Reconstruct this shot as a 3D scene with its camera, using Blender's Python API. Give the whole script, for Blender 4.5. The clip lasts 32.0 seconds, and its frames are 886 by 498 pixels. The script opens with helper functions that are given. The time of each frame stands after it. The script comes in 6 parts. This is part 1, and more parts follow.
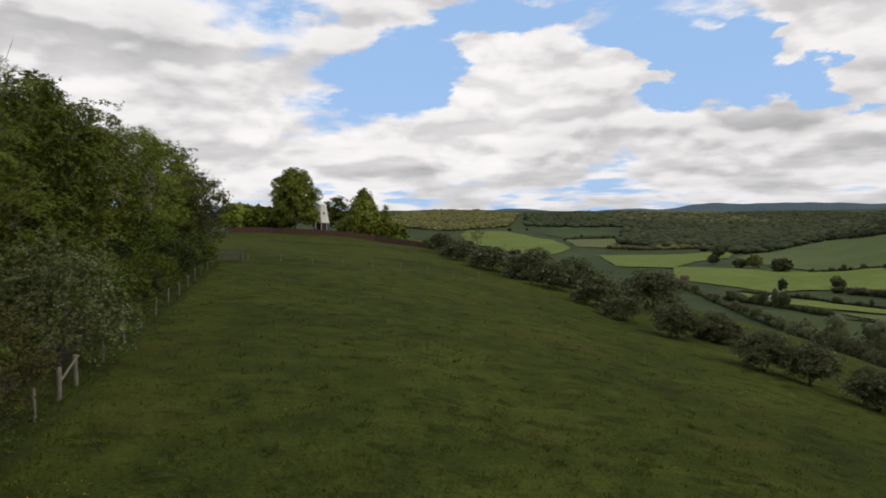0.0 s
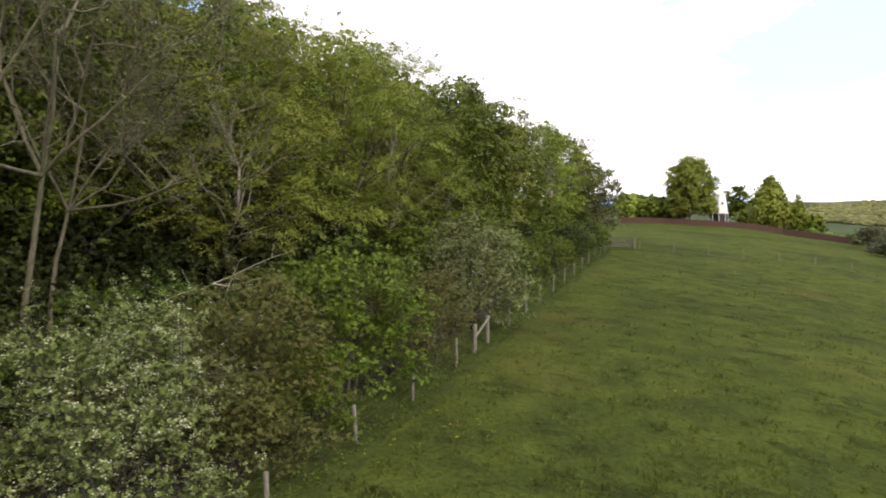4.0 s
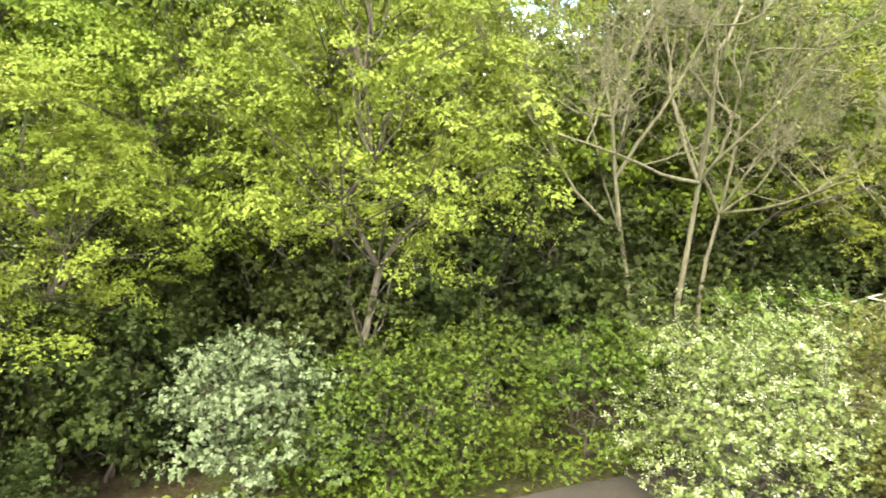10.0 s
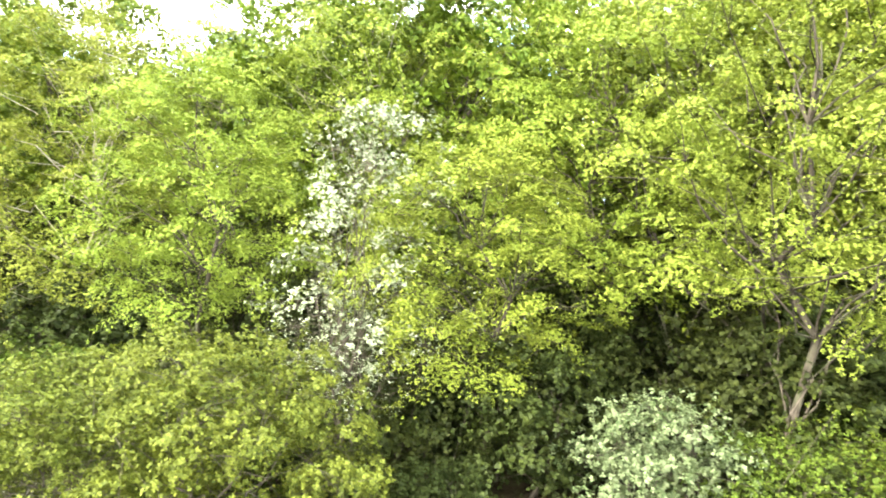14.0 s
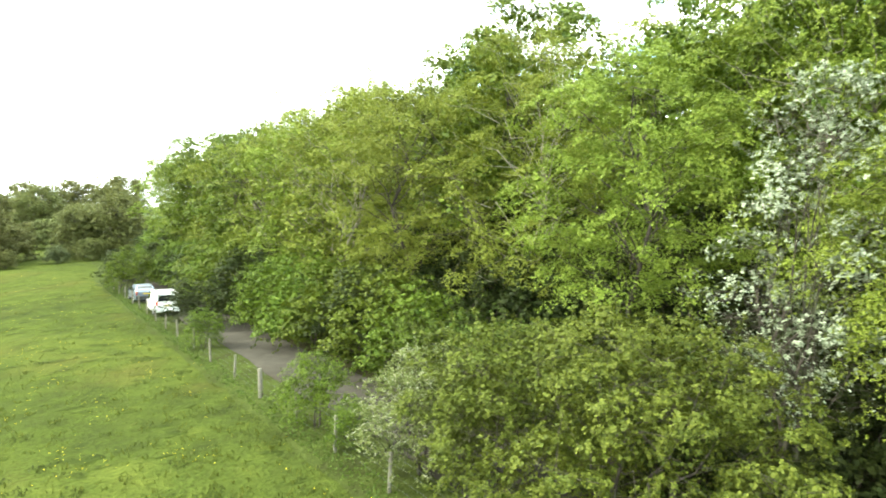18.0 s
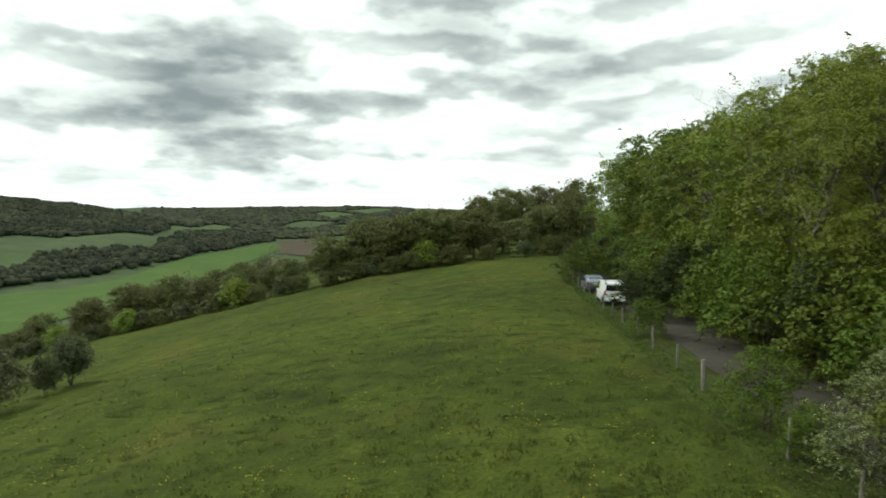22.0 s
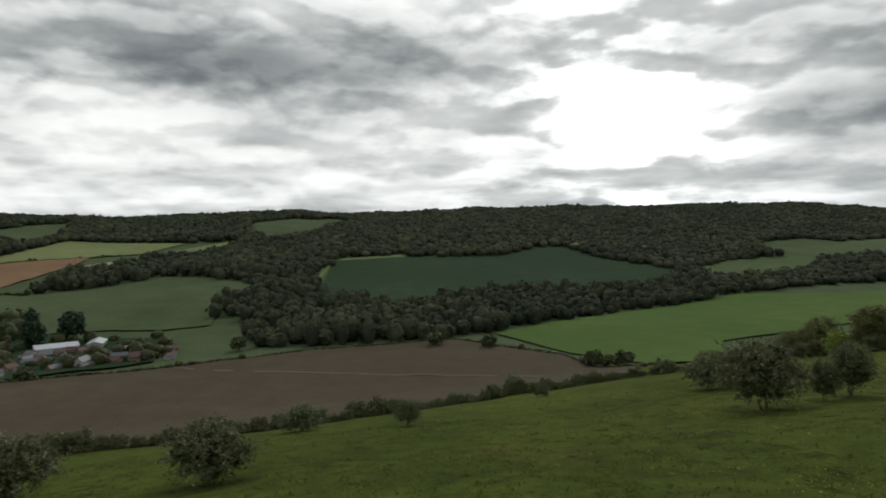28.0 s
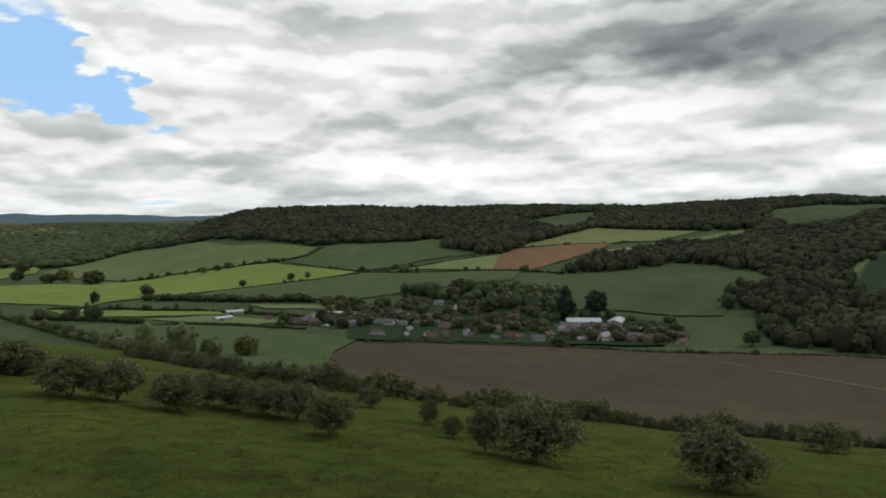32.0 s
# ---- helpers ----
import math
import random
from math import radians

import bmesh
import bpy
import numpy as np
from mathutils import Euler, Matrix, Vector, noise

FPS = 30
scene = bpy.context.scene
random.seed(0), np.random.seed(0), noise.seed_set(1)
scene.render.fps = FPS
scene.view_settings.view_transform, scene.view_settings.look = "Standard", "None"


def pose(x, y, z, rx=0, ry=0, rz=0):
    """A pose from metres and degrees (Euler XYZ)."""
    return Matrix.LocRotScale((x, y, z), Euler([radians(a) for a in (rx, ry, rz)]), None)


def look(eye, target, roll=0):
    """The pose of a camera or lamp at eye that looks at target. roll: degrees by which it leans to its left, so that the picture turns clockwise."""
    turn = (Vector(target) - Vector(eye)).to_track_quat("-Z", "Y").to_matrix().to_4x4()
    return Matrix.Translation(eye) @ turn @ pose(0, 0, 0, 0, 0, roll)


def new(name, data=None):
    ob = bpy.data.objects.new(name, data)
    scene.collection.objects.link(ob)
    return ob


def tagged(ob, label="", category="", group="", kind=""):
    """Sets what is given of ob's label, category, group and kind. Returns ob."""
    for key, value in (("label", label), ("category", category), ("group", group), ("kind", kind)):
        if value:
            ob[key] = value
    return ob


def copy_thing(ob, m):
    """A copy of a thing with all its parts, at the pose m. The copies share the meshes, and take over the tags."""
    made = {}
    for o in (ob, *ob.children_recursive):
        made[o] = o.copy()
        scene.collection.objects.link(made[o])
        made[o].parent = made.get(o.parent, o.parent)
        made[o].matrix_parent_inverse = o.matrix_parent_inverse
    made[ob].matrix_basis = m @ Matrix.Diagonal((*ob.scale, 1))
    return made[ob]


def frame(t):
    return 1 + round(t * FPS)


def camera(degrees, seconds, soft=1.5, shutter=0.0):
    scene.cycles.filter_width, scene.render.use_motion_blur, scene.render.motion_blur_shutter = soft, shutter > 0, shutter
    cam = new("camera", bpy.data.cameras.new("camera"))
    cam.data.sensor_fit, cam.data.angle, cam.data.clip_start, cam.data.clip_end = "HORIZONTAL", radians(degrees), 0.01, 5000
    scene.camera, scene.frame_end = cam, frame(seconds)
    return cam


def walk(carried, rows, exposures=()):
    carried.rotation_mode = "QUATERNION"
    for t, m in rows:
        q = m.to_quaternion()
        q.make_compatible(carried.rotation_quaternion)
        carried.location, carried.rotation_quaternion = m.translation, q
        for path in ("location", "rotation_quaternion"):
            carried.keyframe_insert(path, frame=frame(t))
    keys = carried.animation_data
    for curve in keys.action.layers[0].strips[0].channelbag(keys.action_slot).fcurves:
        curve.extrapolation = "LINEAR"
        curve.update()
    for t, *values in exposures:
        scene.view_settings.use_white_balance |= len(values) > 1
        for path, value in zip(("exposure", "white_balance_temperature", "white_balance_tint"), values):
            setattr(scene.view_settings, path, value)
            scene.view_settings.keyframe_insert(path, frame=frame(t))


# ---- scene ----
# camera: seconds, place, yaw to the left of north, pitch, lean
cam = camera(68.75, 32.0, soft=1.8, shutter=0.3)
VIEWS = [
    (0, -0.00, -0.00, 7.00, 0.00, -2.69, -0.83),
    (0.5, -0.05, -0.00, 6.92, 3.97, -2.61, -0.68),
    (1, -0.08, 0.01, 6.82, 8.10, -2.59, -0.57),
    (1.5, -0.09, 0.04, 6.74, 12.32, -2.59, -0.58),
    (2, -0.11, 0.06, 6.67, 16.49, -2.64, -0.56),
    (2.5, -0.13, 0.04, 6.60, 20.65, -2.76, -0.42),
    (3, -0.13, 0.03, 6.53, 24.87, -2.86, -0.39),
    (3.5, -0.12, 0.03, 6.45, 29.18, -2.95, -0.42),
    (5.5, -0.13, 0.16, 6.21, 46.94, -2.54, -1.06),
    (6, -0.22, 0.07, 6.18, 51.09, -2.46, -1.04),
    (6.5, -0.19, 0.08, 6.18, 55.77, -2.61, -0.94),
    (7, -0.10, 0.14, 6.17, 60.36, -2.77, -0.93),
    (7.5, -0.09, 0.20, 6.11, 64.82, -2.80, -0.81),
    (8, -0.11, 0.22, 6.10, 69.24, -2.86, -0.67),
    (8.5, -0.12, 0.20, 6.13, 73.58, -2.96, -0.44),
    (9, -0.09, 0.11, 6.23, 77.94, -2.92, -0.44),
    (9.5, -0.12, 0.05, 6.49, 82.26, -3.11, -0.30),
    (10, -0.16, 0.04, 6.70, 86.66, -3.19, -0.22),
    (10.5, -0.16, 0.01, 6.80, 90.93, -3.19, -0.00),
    (11, -0.17, 0.00, 6.89, 95.45, -3.21, -0.06),
    (11.5, -0.18, 0.11, 6.99, 100.29, -3.12, 0.08),
    (12, -0.21, 0.15, 7.19, 104.94, -3.10, 0.20),
    (12.5, -0.16, 0.27, 7.38, 109.64, -3.15, 0.43),
    (13, -0.12, 0.35, 7.56, 114.45, -3.22, 0.41),
    (13.5, -0.04, 0.34, 7.78, 119.17, -3.20, 0.56),
    (14, 0.05, 0.32, 7.97, 123.43, -2.65, 0.82),
    (14.5, 0.02, 0.23, 8.08, 127.82, -2.15, 1.09),
    (16.5, 0.01, 0.31, 7.95, 146.27, -2.75, 0.33),
    (17, -0.03, 0.23, 7.78, 151.00, -2.75, 0.42),
    (17.5, 0.00, 0.18, 7.63, 155.67, -2.80, 0.47),
    (18, 0.07, 0.21, 7.48, 160.12, -2.62, 0.36),
    (18.5, 0.09, 0.20, 7.33, 164.68, -2.53, 0.20),
    (19, 0.08, 0.15, 7.19, 169.38, -2.51, 0.14),
    (19.5, 0.05, 0.17, 7.06, 174.10, -2.60, 0.18),
    (20, 0.03, 0.12, 6.89, 178.84, -2.63, 0.17),
    (20.5, 0.01, 0.08, 6.76, 183.62, -2.62, 0.11),
    (21, 0.01, 0.03, 6.69, 188.45, -2.61, 0.11),
    (21.5, -0.01, -0.00, 6.71, 193.33, -2.60, 0.10),
    (22, -0.04, -0.03, 6.74, 198.29, -2.54, 0.15),
    (22.5, -0.04, 0.01, 6.73, 203.22, -2.38, 0.25),
    (23, -0.01, 0.01, 6.67, 208.17, -2.19, 0.32),
    (23.5, 0.03, -0.02, 6.65, 213.20, -2.06, 0.34),
    (24, 0.10, -0.05, 6.65, 218.30, -2.03, 0.35),
    (24.5, 0.16, -0.09, 6.62, 223.46, -1.88, 0.29),
    (25, 0.23, -0.10, 6.58, 228.68, -1.72, 0.23),
    (25.5, 0.29, -0.13, 6.58, 234.01, -1.63, 0.09),
    (27.5, 0.35, -0.28, 6.88, 255.29, -1.80, -0.42),
    (28, 0.37, -0.30, 6.89, 260.64, -1.95, -0.64),
    (28.5, 0.44, -0.34, 6.91, 266.01, -2.04, -0.79),
    (29, 0.51, -0.35, 6.99, 271.40, -2.09, -0.80),
    (29.5, 0.57, -0.29, 7.10, 276.80, -2.13, -0.87),
    (30, 0.61, -0.25, 7.22, 282.23, -2.28, -0.92),
    (30.5, 0.69, -0.23, 7.34, 287.64, -2.38, -0.87),
    (31, 0.75, -0.19, 7.44, 293.10, -2.48, -0.81),
    (31.5, 0.82, -0.12, 7.56, 298.53, -2.52, -0.78),
    (32, 0.90, -0.07, 7.62, 303.93, -2.53, -0.80),
]


def view_pose(x, y, z, yaw, pitch, lean):
    a, b = radians(yaw), radians(pitch)
    ahead = Vector((-math.sin(a) * math.cos(b), math.cos(a) * math.cos(b), math.sin(b)))
    return look((x, y, z), Vector((x, y, z)) + ahead, lean)


walk(cam, [(v[0], view_pose(*v[1:])) for v in VIEWS],
     exposures=[(0, -0.15, 6600, 15.0), (2, 0.12, 6600, 18.0), (3, 0.58, 6600, 19.0), (4.5, 1.6, 6600, 19.0), (6, 2.3, 6550, 16.0), (7.5, 2.5, 6700, 13.0), (9, 3.05, 6950, 8.0), (12, 3.9, 7000, 5.0), (14.5, 3.9, 6950, 5.0), (17, 3.27, 6750, 1.0), (19, 2.72, 6600, -8.0), (20.5, 2.2, 6550, -8.0), (22, 0.95, 6500, -3.0), (23, 0.47, 6500, 4.0), (25, 0.3, 6500, 8.0), (28, 0.0, 6500, 8.0), (32, 0.0, 6500, 8.0)])
# ---------------------------------------------------------------- node helpers
class Nodes:
    """Builds a node tree with short calls."""

    def __init__(self, tree):
        self.tree = tree
        tree.nodes.clear()

    def add(self, kind, values=None, op=None):
        node = self.tree.nodes.new(kind)
        if op:
            node.operation = op
        for key, value in (values or {}).items():
            if isinstance(value, bpy.types.NodeSocket):
                self.tree.links.new(value, node.inputs[key])
            else:
                node.inputs[key].default_value = value
        return node

    def math(self, op, a, b=0.0, c=0.0, clamp=False):
        n = self.add("ShaderNodeMath", {0: a, 1: b, 2: c}, op)
        n.use_clamp = clamp
        return n.outputs[0]

    def vec(self, op, a, b=(0, 0, 0)):
        n = self.add("ShaderNodeVectorMath", {0: a, 1: b}, op)
        return n.outputs["Value" if op == "DOT_PRODUCT" else "Vector"]

    def step(self, v, lo, hi, smooth=True):
        n = self.add("ShaderNodeMapRange", {0: v, 1: lo, 2: hi, 3: 0.0, 4: 1.0})
        n.interpolation_type = "SMOOTHSTEP" if smooth else "LINEAR"
        return n.outputs[0]

    def noise(self, vector, scale, detail=4.0, rough=0.55, distort=0.0):
        n = self.add("ShaderNodeTexNoise", {"Vector": vector, "Scale": scale, "Detail": detail, "Roughness": rough, "Distortion": distort})
        return n.outputs["Fac"]

    def mix(self, fac, a, b, blend="MIX"):
        n = self.add("ShaderNodeMix")
        n.data_type, n.blend_type = "RGBA", blend
        for i, v in ((0, fac), (6, a), (7, b)):
            if isinstance(v, bpy.types.NodeSocket):
                self.tree.links.new(v, n.inputs[i])
            else:
                n.inputs[i].default_value = v if i == 0 else (*v[:3], 1)
        return n.outputs[2]

    def ramp(self, fac, stops):
        n = self.add("ShaderNodeValToRGB", {"Fac": fac})
        el = n.color_ramp.elements
        while len(el) < len(stops):
            el.new(0.5)
        for e, (p, c) in zip(el, stops):
            e.position, e.color = p, (*c, 1)
        return n.outputs["Color"]


# ---------------------------------------------------------------- sky and sun
SUN_AZ, SUN_EL = 115.0, 38.0
sun_way = Vector((math.sin(radians(SUN_AZ)) * math.cos(radians(SUN_EL)), math.cos(radians(SUN_AZ)) * math.cos(radians(SUN_EL)), math.sin(radians(SUN_EL))))
glow_way = (math.sin(radians(SUN_AZ)) * 0.98, math.cos(radians(SUN_AZ)) * 0.98, 0.2)
sky_world = bpy.data.worlds.new("sky")
scene.world = sky_world
sky_world.use_nodes = True
N = Nodes(sky_world.node_tree)
way = N.add("ShaderNodeTexCoord").outputs["Generated"]
xyz = N.add("ShaderNodeSeparateXYZ", {0: way})
up = N.math("MAXIMUM", xyz.outputs[2], 0.0)


# cloud masses and gaps: azimuth from north, elevation, half width, half height in degrees, how much cloud, how much greyer
CLOUDS_NORTH = [
    (-2.2, 13.0, 5.5, 4.5, -0.3, 0), (4.5, 16.9, 8.5, 2.2, -0.22, 0), (19.9, 13.5, 8.0, 2.7, -0.26, 0), (29.3, 9.7, 4.0, 1.6, -0.22, 0),
    (-10.6, 17.3, 3.0, 1.5, -0.1, 0), (5.4, 11.4, 8.2, 4.2, 0.34, -0.32), (15.9, 11.6, 4.0, 1.9, 0.25, -0.1), (-26.2, 9.9, 15.0, 6.0, 0.28, -0.12),
    (-30.6, 14.0, 10.0, 4.0, 0.2, 0.05), (31.1, 13.5, 8.5, 3.2, 0.34, 0.02), (-7.0, 5.1, 16.5, 3.0, 0.2, -0.1), (22.1, 6.0, 19.0, 3.0, 0.22, 0.08),
    (-45.2, 13.2, 10.0, 4.0, 0.2, -0.1),
]
CLOUDS_SOUTH = [
    (141.7, 8.8, 15.0, 5.5, 0.2, 0.34), (164.4, 4.8, 16.5, 3.0, 0.2, -0.22), (157.8, 15.3, 20.0, 3.5, 0.1, 0.12), (142.7, 9.5, 8.5, 5.7, 0.2, 0.42),
    (119.3, 8.0, 6.5, 5.5, 0.1, -0.32), (160.0, 7.7, 8.5, 2.7, 0.1, -0.3), (153.5, 16.2, 28.0, 4.5, 0.1, 0.16), (177.8, 12.3, 13.0, 3.5, 0.1, 0.14),
    (129.0, 3.0, 25.0, 1.7, 0.1, -0.12), (100.3, 14.3, 13.0, 3.7, 0.2, 0.3),
]
CLOUDS_EAST = [
    (112.5, 9.6, 8.5, 4.2, 0.0, -0.55), (87.6, 14.0, 28.0, 4.5, 0.2, 0.34), (68.2, 11.7, 8.5, 3.5, 0.1, -0.25), (128.7, 12.1, 10.0, 4.0, 0.1, 0.28),
    (66.4, 11.9, 4.0, 1.6, 0.2, 0.35), (76.6, 4.0, 25.0, 2.5, 0.1, -0.16), (24.6, 11.6, 7.5, 3.7, -0.36, 0), (33.5, 7.7, 3.5, 0.9, -0.2, 0),
    (78.2, 14.0, 19.0, 4.0, 0.2, 0.32), (40.2, 13.3, 15.0, 4.5, 0.2, -0.25), (62.0, 12.5, 11.5, 2.5, 0.2, 0.18), (52.0, 5.0, 30.0, 3.0, 0.15, -0.14),
    (60.0, 6.6, 7.5, 1.7, 0.15, 0.22),
]


def deck(height):
    """The place on the cloud deck that a way meets: clouds crowd together towards the horizon."""
    low = N.math("ADD", height, 0.12)
    return N.add("ShaderNodeCombineXYZ", {0: N.math("DIVIDE", xyz.outputs[0], low), 1: N.math("DIVIDE", xyz.outputs[1], low), 2: N.math("MULTIPLY", height, 4.0)}).outputs[0]


flat = deck(up)
ragged = N.vec("MULTIPLY", way, (7.0, 7.0, 17.0))
puff = N.noise(ragged, 1.0, 7.0, 0.5, 0.12)
rows = N.noise(flat, 1.9, 6.0, 0.5, 0.1)
low_sky = N.step(up, 0.19, 0.05)
puff = N.math("ADD", N.math("MULTIPLY", puff, N.math("SUBTRACT", 1.0, low_sky)), N.math("MULTIPLY", rows, low_sky))
wobble_a, wobble_b = N.noise(ragged, 0.8, 5.0, 0.6), N.noise(N.vec("ADD", ragged, (31.0, 17.0, 5.0)), 1.0, 5.0, 0.6)
around = N.math("MULTIPLY", N.math("ARCTAN2", N.math("MULTIPLY", xyz.outputs[1], -1.0), xyz.outputs[0]), 57.2958)
around = N.math("ADD", N.math("ADD", around, 90.0), N.math("MULTIPLY", N.math("SUBTRACT", wobble_a, 0.5), 20.0))
over_land = N.math("ADD", N.math("MULTIPLY", N.math("ARCSINE", xyz.outputs[2]), 57.2958), N.math("MULTIPLY", N.math("SUBTRACT", wobble_b, 0.5), 7.0))
spot = N.add("ShaderNodeCombineXYZ", {0: around, 1: over_land, 2: 0.0}).outputs[0]
amount, grey = 0.0, 0.0
for az, el, wide, high, more, greyer in CLOUDS_NORTH + CLOUDS_SOUTH + CLOUDS_EAST:
    near = N.vec("MULTIPLY", N.vec("SUBTRACT", spot, (az, el, 0.0)), (1 / (wide * 1.25), 1 / (high * 1.25), 0.0))
    length = N.tree.nodes.new("ShaderNodeVectorMath")
    length.operation = "LENGTH"
    N.tree.links.new(near, length.inputs[0])
    fade = N.step(length.outputs["Value"], 1.0, 0.15)
    amount, grey = N.math("MULTIPLY_ADD", fade, more, amount), N.math("MULTIPLY_ADD", fade, greyer, grey)

# towards the sun the deck closes up and greys, away from it the cumulus breaks up
toward = N.vec("DOT_PRODUCT", way, (math.sin(radians(SUN_AZ)), math.cos(radians(SUN_AZ)), 0.0))
back = N.step(toward, -0.25, 0.55)
wide_n = N.noise(flat, 1.25, 4.0, 0.45, 0.1)
soft, soft_above = N.noise(ragged, 1.0, 4.0, 0.45, 0.12), N.noise(N.vec("MULTIPLY", N.vec("ADD", way, (0.0, 0.0, 0.018)), (7.0, 7.0, 17.0)), 1.0, 4.0, 0.45, 0.12)
dense = N.math("ADD", N.math("ADD", N.math("MULTIPLY", wide_n, 0.45), N.math("MULTIPLY", puff, 0.55)), N.math("ADD", amount, N.math("MULTIPLY_ADD", back, 0.2, 0.055)))
cloud = N.step(dense, 0.455, 0.58)
rim = N.step(N.math("SUBTRACT", soft, soft_above), -0.09, 0.09)
thick = N.step(dense, 0.50, 0.95, False)
curl = N.math("SUBTRACT", puff, 0.5)
lit = N.math("MULTIPLY_ADD", N.math("SUBTRACT", 1.0, rim), 0.62, N.math("MULTIPLY_ADD", thick, 0.25, -0.12))
veil = N.math("MULTIPLY_ADD", N.math("SUBTRACT", wide_n, 0.5), 1.7, N.math("MULTIPLY_ADD", N.math("SUBTRACT", 0.5, rim), 0.5, 0.52))
shade = N.math("ADD", N.math("MULTIPLY", lit, N.math("SUBTRACT", 1.0, back)), N.math("MULTIPLY", veil, back))
south = N.math("MULTIPLY", N.step(N.vec("DOT_PRODUCT", way, (0.17, -0.98, 0.0)), 0.5, 1.0), 0.2)
shade = N.math("ADD", N.math("ADD", N.math("MULTIPLY", shade, 0.8), N.math("MULTIPLY", grey, 0.85)), N.math("MULTIPLY_ADD", curl, 0.8, south))
shade = N.step(shade, -0.42, 1.42)
glow = N.math("POWER", N.math("MAXIMUM", N.vec("DOT_PRODUCT", way, tuple(glow_way)), 0.0), 60.0)
tone = N.mix(shade, (1.14, 1.15, 1.13), (0.16, 0.18, 0.195))
tone = N.mix(N.step(up, 0.0, 0.10), N.mix(0.30, tone, (0.78, 0.81, 0.83)), tone)
bright = N.math("ADD", 0.97, N.math("MULTIPLY", glow, N.math("MAXIMUM", N.math("SUBTRACT", 1.3, N.math("MULTIPLY", shade, 2.6)), 0.0)))
clear = N.add("ShaderNodeTexSky")
clear.sky_type, clear.sun_disc, clear.sun_elevation, clear.sun_rotation = "NISHITA", False, radians(SUN_EL), radians(SUN_AZ)
clear.air_density, clear.dust_density, clear.ozone_density = 1.0, 0.6, 1.5
bg_clear = N.add("ShaderNodeBackground", {0: N.mix(0.8, clear.outputs[0], (3.2, 5.4, 8.6)), 1: 0.12})
bg_cloud = N.add("ShaderNodeBackground", {0: tone, 1: bright})
both = N.add("ShaderNodeMixShader", {0: cloud, 1: bg_clear.outputs[0], 2: bg_cloud.outputs[0]})
N.add("ShaderNodeOutputWorld", {0: both.outputs[0]})

sun = new("sun", bpy.data.lights.new("sun", "SUN"))
sun.data.energy, sun.data.angle, sun.data.color = 1.25, radians(16), (1.0, 0.95, 0.86)
sun.matrix_world = look((0, 0, 60), Vector((0, 0, 60)) - sun_way)


# ---------------------------------------------------------------- materials
def material(name):
    m = bpy.data.materials.new(name)
    m.use_nodes = True
    return m, Nodes(m.node_tree)


def place_of(N):
    return N.add("ShaderNodeNewGeometry").outputs["Position"]


def finish(N, colour, rough=0.9, metal=0.0, height=None, strength=0.3, distance=0.05, coat=0.0, gloss=0.5):
    values = {"Base Color": colour if isinstance(colour, bpy.types.NodeSocket) else (*colour, 1), "Roughness": rough, "Metallic": metal, "Coat Weight": coat, "Specular IOR Level": gloss}
    if height is not None:
        values["Normal"] = N.add("ShaderNodeBump", {"Height": height, "Strength": strength, "Distance": distance}).outputs[0]
    b = N.add("ShaderNodeBsdfPrincipled", values)
    N.add("ShaderNodeOutputMaterial", {0: b.outputs[0]})


def leaf_material(name, dark, mid, light, through_light=0.35, vary=0.12):
    """Leaves: colour varies leaf by leaf, tree by tree and in patches; part of the light passes through."""
    m, N = material(name)
    geo = N.add("ShaderNodeNewGeometry")
    each = N.ramp(geo.outputs["Random Per Island"], [(0.0, dark), (0.5, mid), (1.0, light)])
    patch = N.noise(geo.outputs["Position"], 0.9, 4.0)
    each = N.mix(N.math("MULTIPLY", N.step(patch, 0.35, 0.7), 0.45), each, light)
    own = N.add("ShaderNodeObjectInfo").outputs["Random"]
    hsv = N.add("ShaderNodeHueSaturation", {"Hue": N.math("ADD", 0.5 - vary * 0.14, N.math("MULTIPLY", own, vary * 0.22)),
                                            "Value": N.math("ADD", 1 - vary, N.math("MULTIPLY", own, vary * 2)), "Color": each}).outputs[0]
    front = N.add("ShaderNodeBsdfPrincipled", {"Base Color": hsv, "Roughness": 0.55, "Specular IOR Level": 0.12})
    back = N.add("ShaderNodeBsdfTranslucent", {"Color": hsv})
    both = N.add("ShaderNodeMixShader", {0: through_light, 1: front.outputs[0], 2: back.outputs[0]})
    N.add("ShaderNodeOutputMaterial", {0: both.outputs[0]})
    return m


def far_crown(name, dark, mid, light):
    """Whole crowns far off: colour tree by tree and leaf mass by leaf mass, with a rough leafy relief."""
    m, N = material(name)
    geo = N.add("ShaderNodeNewGeometry")
    each = N.ramp(geo.outputs["Random Per Island"], [(0.0, dark), (0.55, mid), (1.0, light)])
    a, b = N.noise(geo.outputs["Position"], 0.55, 5.0, 0.7), N.noise(geo.outputs["Position"], 0.012, 3.0)
    each = N.mix(1.0, each, N.ramp(a, [(0.3, (0.8, 0.8, 0.81)), (0.7, (1.16, 1.15, 1.12))]), "MULTIPLY")
    each = N.mix(1.0, each, N.ramp(b, [(0.35, (0.8, 0.82, 0.85)), (0.65, (1.25, 1.18, 1.1))]), "MULTIPLY")
    finish(N, each, 0.9, height=a, strength=0.6, distance=1.2, gloss=0.05)
    return m


